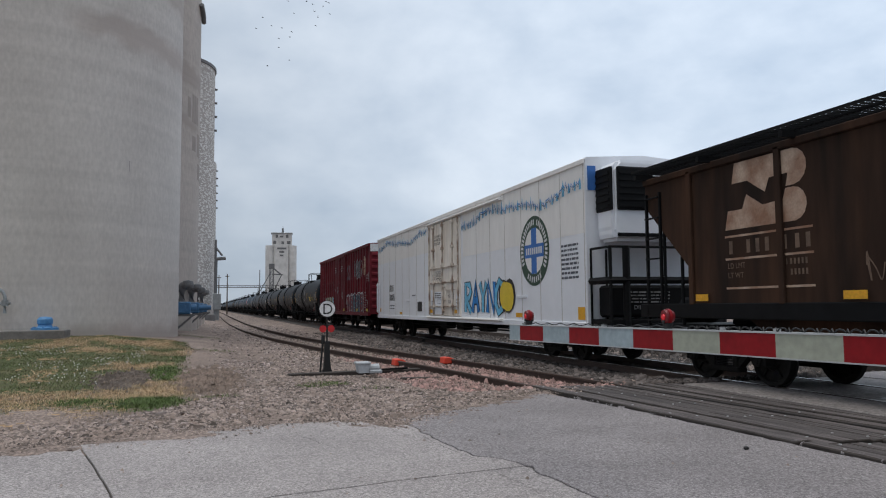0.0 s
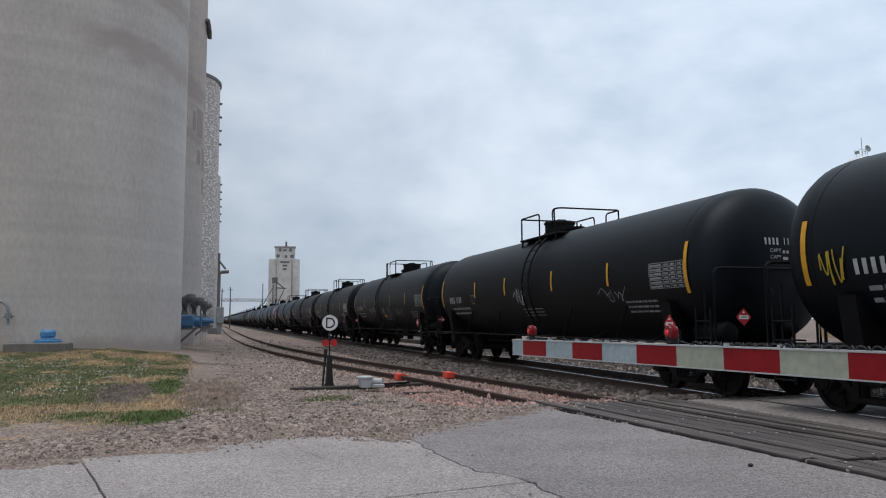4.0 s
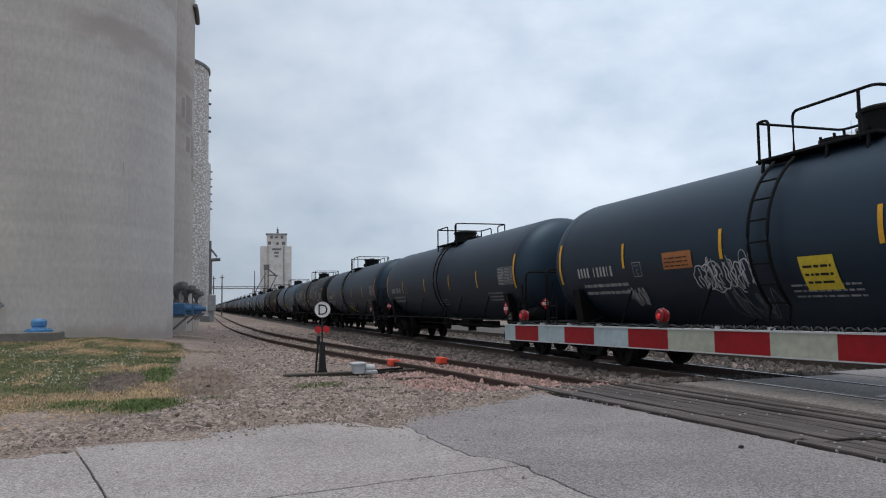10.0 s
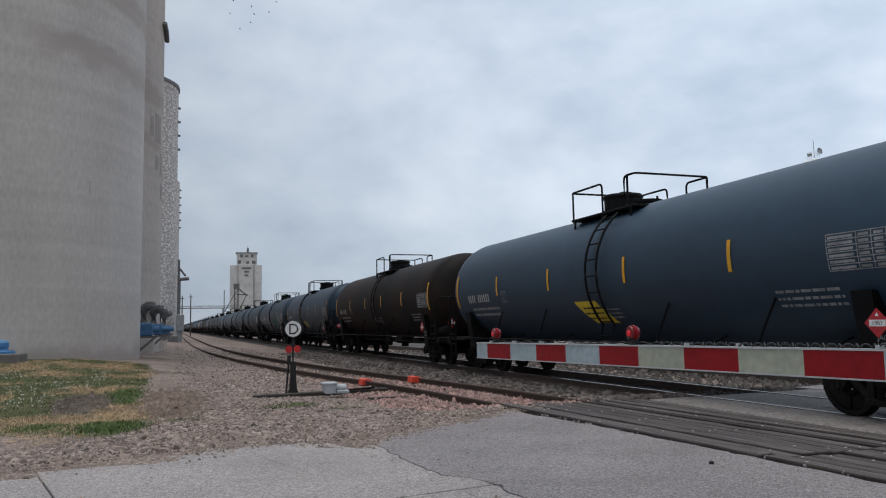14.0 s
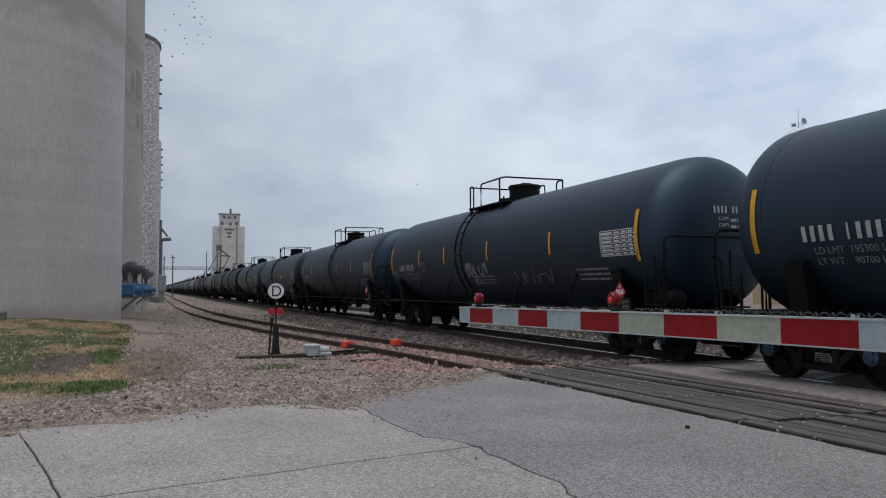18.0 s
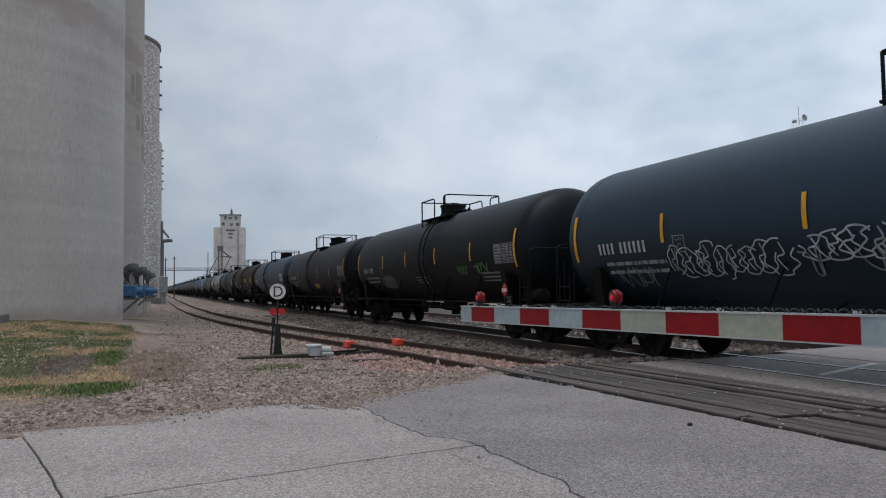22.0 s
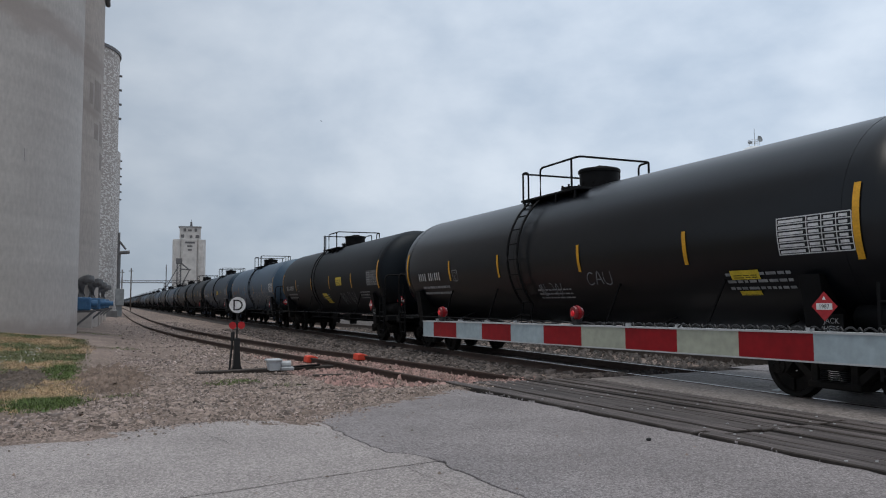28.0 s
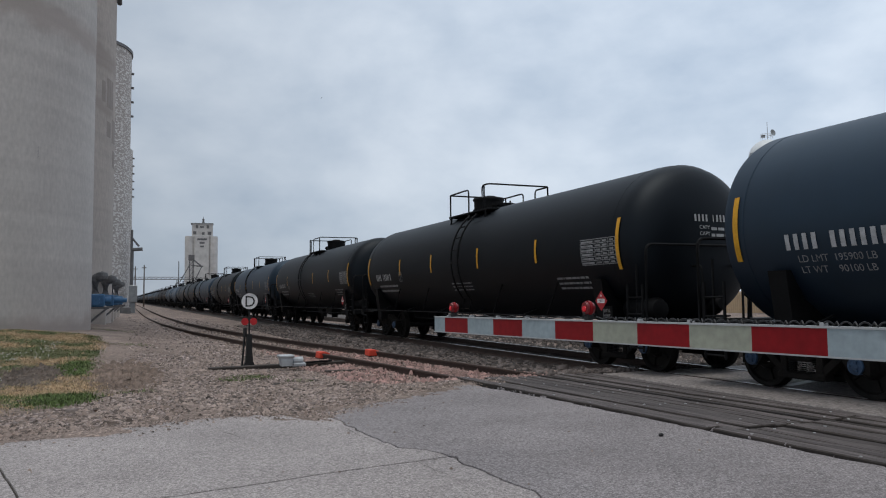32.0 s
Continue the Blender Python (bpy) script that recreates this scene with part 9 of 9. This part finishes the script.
def edge_keep(x, y, rr):
    edge = float(np.interp(x, [-20, -2, -0.4, 1.3, 2.3, 3.9, 5.2], [8.7, 8.85, 9.15, 9.55, 9.0, 10.4, 11.3]))
    gone = edge + 0.1 - y
    return gone > 0 and rr.random() < math.exp(-gone / 0.16) + 0.0012


s5 = sprinkle(4200, -8, 5.4, 5.0, 11.4, 26, edge_keep)
chips("edge_gravel", [(x, y, 0.009) for x, y, z in s5], gr.gamma(2.0, 0.0045, len(s5)) + 0.006, CHIP, "small stones strewn over the road edge", 5, 0.7)
pebble = thing("dark_pebble", "single dark stone lying on the asphalt", "stone")
bm = B()
bmesh.ops.create_icosphere(bm, subdivisions=2, radius=0.027, matrix=Matrix.Translation((4.99, 6.15, 0.02)) @ Matrix.Diagonal((1.1, 0.8, 0.7, 1)))
part("pebble_body", bm, CABLE, pebble)


# lawn with dry strips, clover and weeds
def lawn_edge(y):
    return float(np.interp(y, [10.2, 11.5, 13, 16, 20, 26, 34, 44], [-1.9, -0.65, -0.35, -0.45, -0.7, -0.6, -1.3, -1.8]))


def kind_at(x, y):
    """0 green, 1 straw, 2 lush, 3 bare."""
    rag = 0.55 * noise.noise((x * 1.3, y * 1.3, 2)) + 0.5 * noise.noise((x * 4.1, y * 2.6, 5)) + 0.3 * noise.noise((x * 11, y * 6, 7))
    d = lambda cx, cy, rx, ry: ((x - cx) / rx) ** 2 + ((y - cy) / ry) ** 2 + rag
    if d(-1.55, 16.6, 0.5, 1.3) < 1:
        return 3 if rag < 0.25 else 1
    if d(-0.8, 18.0, 0.42, 1.7) < 1 or d(-0.7, 12.5, 0.6, 0.9) < 1 or d(-1.9, 13.1, 0.35, 0.5) < 1:
        return 2
    if d(-4.6, 14.1, 3.4, 1.15) < 1 or d(-1.05, 14.9, 0.9, 2.2) < 1 or d(-1.35, 19.4, 0.95, 0.8) < 1:
        return 1 if noise.noise((x * 3, y * 2.2, 14)) + 0.6 * noise.noise((x * 9, y * 6, 1)) > -0.22 else (0 if rag > 0 else 3)
    if y > 23.5 + 3 * noise.noise((x * 0.5, 0, 4)):
        return 1 if noise.noise((x * 0.8, y * 0.5, 8)) + 0.6 * noise.noise((x * 3.5, y * 1.5, 8)) > 0.08 else 0
    if y < 13.3:
        mixed = noise.noise((x * 1.1, y * 1.1, 3)) + 0.8 * noise.noise((x * 5, y * 4, 3)) + 0.5 * noise.noise((x * 13, y * 8, 6)) - (12.0 - y) * 0.4
        return 0 if mixed > 0.22 else 1 if mixed > 0.02 else 3
    return 1 if noise.noise((x * 2.2, y * 1.1, 19)) > 0.5 else 0


def make_lawn():
    """One turf sheet whose edge sinks raggedly into the dirt; each small face takes its own kind of turf."""
    rr = random.Random(61)
    xs = [-22 + 0.8 * i for i in range(18)] + [-7.6 + 0.1 * i for i in range(83)]
    ys = [10.0 + 0.1 * i for i in range(82)] + [18.2 + 0.28 * i for i in range(46)]
    verts, faces, kinds = [], [], []
    for y in ys:
        for x in xs:
            inside = min(lawn_edge(y) - x, (y - 10.3) * 0.6) + 0.35 * noise.noise((x * 2, y * 2, 5)) + 0.25 * noise.noise((x * 6, y * 5, 2))
            verts.append((x, y, rise(x, y) + rough(x, y) + max(-0.09, min(0.022, inside * 0.1))))
    w = len(xs)
    for j in range(len(ys) - 1):
        for i in range(w - 1):
            faces.append((j * w + i, j * w + i + 1, (j + 1) * w + i + 1, (j + 1) * w + i))
            kinds.append(kind_at(xs[i] + rr.gauss(0, 0.16), ys[j] + rr.gauss(0, 0.3)))
    ob = raw("lawn", verts, faces, GREENTURF, smooth=True)
    for mat in (STRAWTURF, LUSHTURF, DIRT):
        ob.data.materials.append(mat)
    ob.data.polygons.foreach_set("material_index", kinds)
    return tagged(ob, "mown grass bank with straw strips and bare patches", "lawn", kind="structure")


make_lawn()


def mound(name, cx, cy, rx, ry, h, mat, label, seed):
    """A low uneven heap of earth with a ragged outline."""
    n, m = 48, 14
    verts, faces = [(cx, cy, rise(cx, cy) + rough(cx, cy) + h)], []
    for j in range(1, m + 1):
        for i in range(n):
            a, f = i * 2 * math.pi / n, j / m
            wob = 1 + 0.35 * noise.noise((math.cos(a) * 1.7, math.sin(a) * 1.7, seed)) + 0.25 * noise.noise((math.cos(a) * 6, math.sin(a) * 6, seed))
            x, y = cx + rx * f * wob * math.cos(a), cy + ry * f * wob * math.sin(a)
            lump = 0.5 + noise.noise((x * 3, y * 2, seed + 5)) + 0.8 * noise.noise((x * 9, y * 6, seed + 7)) + 0.6 * noise.noise((x * 22, y * 14, seed + 9))
            verts.append((x, y, rise(x, y) + rough(x, y) + (h * (1 - f * f) * (0.6 + 0.7 * lump) if j < m else -0.05)))
    faces += [(0, 1 + i, 1 + (i + 1) % n) for i in range(n)]
    for j in range(m - 1):
        faces += [(1 + j * n + i, 1 + (j + 1) * n + i, 1 + (j + 1) * n + (i + 1) % n, 1 + j * n + (i + 1) % n) for i in range(n)]
    return tagged(raw(name, verts, faces, mat, smooth=True), label, "earth", kind="structure")


def dust_fringe():
    """Dirt washed over the edge of the slabs, in a ragged film."""
    verts, faces = [], []
    ss = [-9 + 0.09 * i for i in range(160)]
    for x in ss:
        e = float(np.interp(x, [-9, -2, -1.25, -0.39, 0.56, 1.31, 1.86, 2.31, 2.46, 3.0, 3.87, 4.6, 5.24], [8.65, 8.82, 8.75, 9.13, 9.45, 9.5, 9.4, 8.85, 9.44, 9.72, 10.3, 10.75, 11.25]))
        for k in range(9):
            d = 0.15 - 0.1 * k
            z = 0.006 + 0.016 * noise.noise((x * 1.3, (e + d) * 2.2, 4)) + 0.014 * noise.noise((x * 5, (e + d) * 6, 9)) + (d - 0.02) * 0.03
            verts.append((x, e + d, min(z, 0.02) if k else -0.06))
    n = 9
    for i in range(len(ss) - 1):
        faces += [(i * n + k, i * n + k + 1, (i + 1) * n + k + 1, (i + 1) * n + k) for k in range(n - 1)]
    return tagged(raw("road_edge_dirt", verts, faces, DIRT, smooth=True), "thin brown dirt spread over the road edge", "dirt", kind="structure")


dust_fringe()
mound("dirt_mound", -1.6, 16.7, 0.42, 1.5, 0.10, SOIL, "dark bare soil heaped beside the lawn", 3)
mound("mud_patch", -0.05, 16.6, 0.5, 2.3, 0.06, MUD, "bare grey mud at the edge of the gravel", 8)


def blades(name, want, n, tall, mat, label, seed, wide=0.012):
    rr = random.Random(seed)
    verts, faces = [], []
    tries = 0
    while len(faces) < n and tries < n * 12:
        tries += 1
        y = 10.1 + 20 * rr.random() ** 1.5
        x = lawn_edge(y) + 0.3 - 9.5 * rr.random() ** 1.15
        if kind_at(x + rr.gauss(0, 0.12), y + rr.gauss(0, 0.2)) != want or x > lawn_edge(y) + 0.25 * noise.noise((x * 2, y * 2, 5)) + rr.gauss(0, 0.14):
            continue
        z = rise(x, y) + rough(x, y) + 0.015
        h, a, lean = tall * rr.uniform(0.5, 1.3), rr.uniform(0, 6.28), rr.uniform(0.4, 1.5) * tall
        w = wide * (1 + (y - 10) * 0.06)
        i = len(verts)
        verts += [(x - w * math.sin(a), y + w * math.cos(a), z), (x + w * math.sin(a), y - w * math.cos(a), z), (x + lean * math.cos(a), y + lean * math.sin(a), z + h)]
        faces.append((i, i + 1, i + 2))
    return tagged(raw(name, verts, faces, mat), label, "grass", kind="stuff")


blades("grass", 0, 75000, 0.034, GRASS, "short green grass on the bank", 31, 0.005)
blades("dry_grass", 1, 52000, 0.05, STRAW, "dry straw-coloured grass in strips", 32, 0.004)
blades("weeds", 2, 20000, 0.05, LUSH, "fresh green weeds at the edge of the lawn", 33, 0.006)
for k, (cx, cy, rx, ry, n, mat, words) in enumerate(((-1.6, 16.7, 0.5, 1.5, 2600, SOIL, "dark soil clods on the bare heap"), (0.0, 16.4, 0.55, 2.2, 3000, MUD, "grey clods of dried mud"))):
    spots = []
    rc = random.Random(70 + k)
    for m_ in range(n):
        x, y = rc.gauss(cx, rx * 0.5), rc.gauss(cy, ry * 0.5)
        spots.append((x, y, rise(x, y) + rough(x, y) + 0.05 * max(0.0, 1 - ((x - cx) / rx) ** 2 - ((y - cy) / ry) ** 2) + 0.006))
    chips("earth_clods", spots, gr.gamma(2.0, 0.02, n) + 0.018, mat, words, 80 + k, 0.8)
rr = random.Random(51)
verts, faces = [], []
for k in range(900):
    y = 15.5 + 10 * rr.random()
    x = lawn_edge(y) - 0.9 - 6.5 * rr.random()
    if kind_at(x, y) != 0 or noise.noise((x * 0.5, y * 0.4, 12)) < -0.05:
        continue
    z, s, i = rise(x, y) + rough(x, y) + 0.055, 0.016, len(verts)
    verts += [(x - s, y, z), (x, y - s, z), (x + s, y, z), (x, y + s, z), (x, y, z + s), (x, y, z - s)]
    faces += [(i, i + 1, i + 4), (i + 1, i + 2, i + 4), (i + 2, i + 3, i + 4), (i + 3, i, i + 4), (i, i + 5, i + 1), (i + 1, i + 5, i + 2), (i + 2, i + 5, i + 3), (i + 3, i + 5, i)]
tagged(raw("clover_flowers", verts, faces, CLOVER), "white clover flower heads in the grass", "flowers", kind="stuff")
verts, faces = [], []
for cx, cy, r, n in ((2.35, 15.0, 0.35, 500), (1.9, 14.5, 0.2, 200), (3.1, 14.2, 0.2, 80), (0.2, 13.2, 0.3, 120), (-0.5, 36.5, 0.8, 300), (0.3, 26, 0.5, 150)):
    for k in range(n):
        a, d = rr.uniform(0, 6.28), r * rr.random() ** 0.7
        x, y = cx + d * math.cos(a) * 1.4, cy + d * math.sin(a)
        z, h, b, i = rise(x, y) + rough(x, y), rr.uniform(0.03, 0.08), rr.uniform(0, 6.28), len(verts)
        verts += [(x - 0.006 * math.sin(b), y + 0.006 * math.cos(b), z), (x + 0.006 * math.sin(b), y - 0.006 * math.cos(b), z), (x + 0.06 * math.cos(b), y + 0.06 * math.sin(b), z + h)]
        faces.append((i, i + 1, i + 2))
tagged(raw("weed_tufts", verts, faces, LUSH), "small weed tufts growing in the gravel", "weeds", kind="stuff")

# ---- birds wheeling far above the silos ----
birds = []
rr = random.Random(90)


def bird_meshes():
    body, wing = B(), B()
    lathe(body, [(0, -0.2), (0.02, -0.17), (0.05, -0.05), (0.055, 0.03), (0.04, 0.12), (0.045, 0.16), (0.015, 0.2), (0, 0.21)], ALONG, 8)
    prism(wing, [(0.0, -0.07), (0.18, -0.05), (0.42, -0.12), (0.2, 0.06), (0.0, 0.08)], "z", -0.006, 0.006)
    out = []
    for name, b in (("bird_body", body), ("wing", wing)):
        me = bpy.data.meshes.new(name)
        b.to_mesh(me)
        b.free()
        me.materials.append(SIGNBLACK)
        out.append(me)
    return out


BODY, WING = bird_meshes()


def sky_point(az, el, far=170.0):
    a, e = radians(az), radians(el)
    return Vector((far * math.sin(a) * math.cos(e), far * math.cos(a) * math.cos(e), 1.42 + far * math.sin(e)))


for k in range(24):
    b = thing("bird", "small dark bird in flight under the clouds", "bird", "flock of birds")
    part("bird_body", None, None, b, shared=BODY)
    up = rr.uniform(-30, 30)
    part("wing", None, None, b, at=pose(0.03, 0, 0, 0, -up, 0), shared=WING)
    part("wing", None, None, b, at=pose(-0.03, 0, 0, 0, 180 + up, 0), shared=WING)
    if k < 15:
        start, drift = (7.4 + rr.gauss(0, 0.9), 21.9 + rr.gauss(0, 0.7)), (1.35, 1.3)
    else:
        start, drift = (5.0 + rr.gauss(0, 0.9), 19.8 + rr.gauss(0, 1.2)), (-0.6, 1.1)
    late = (3.6 + rr.gauss(0, 1.1), 18.2 + rr.gauss(0, 1.6))
    stops = [(0.0, start[0], start[1]), (2.0, start[0] + 2 * drift[0], start[1] + 2 * drift[1]), (4.5, start[0] + 4 * drift[0], start[1] + 12), (12.5, late[0] + 3, late[1] + 14), (15.2, late[0] + 0.8, late[1] + 0.4), (18.0, late[0] - 1.8, late[1] + 0.4), (21.0, late[0] - 5, late[1] + 6), (32.0, late[0] - 9, late[1] + 16)]
    birds.append((b, [(t, Matrix.Translation(sky_point(a, e)) @ pose(0, 0, 0, 0, 0, 40 + 10 * (k % 5))) for t, a, e in stops]))
lone = thing("bird", "single dark bird crossing the sky", "bird", "flock of birds")
part("bird_body", None, None, lone, shared=BODY)
part("wing", None, None, lone, at=pose(0.03, 0, 0, 0, -18, 0), shared=WING)
part("wing", None, None, lone, at=pose(-0.03, 0, 0, 0, 198, 0), shared=WING)
birds.append((lone, [(t, Matrix.Translation(sky_point(a, e)) @ pose(0, 0, 0, 0, 0, 60)) for t, a, e in ((0.0, 24, 3), (15.0, 22, 5), (20.0, 17.2, 10.2), (23.0, 15.8, 11.8), (28.0, 14.7, 13.6), (32.0, 13.9, 15))]))


# ---- what moves: every car of the train, and its wheels while it is near ----
def motions():
    for car, q in cars:
        walk(car, [(0.0, pose(TRACK_X, q, 0)), (16.0, pose(TRACK_X, q - SPEED * 16, 0)), (32.0, pose(TRACK_X, q - SPEED * 32, 0))])
        t0, t1 = max(0.0, (q - 34) / SPEED), min(32.0, (q + 12) / SPEED)
        if t1 > t0 + 0.2:
            for w, a in wheels[car.name]:
                rows, f0, f1 = [], int(t0 * FPS), int(t1 * FPS)
                if f0 > 0:
                    rows.append((0.0, pose(0, a, 0.457)))
                for f in range(f0, f1 + 1):
                    rows.append((f / FPS, pose(0, a, 0.457, (f - f0) / FPS * math.degrees(SPEED / 0.457) % 360)))
                if f1 < 32 * FPS:
                    rows.append((32.0, rows[-1][1]))
                walk(w, rows)
    for bird, rows in birds:
        walk(bird, rows)


motions()
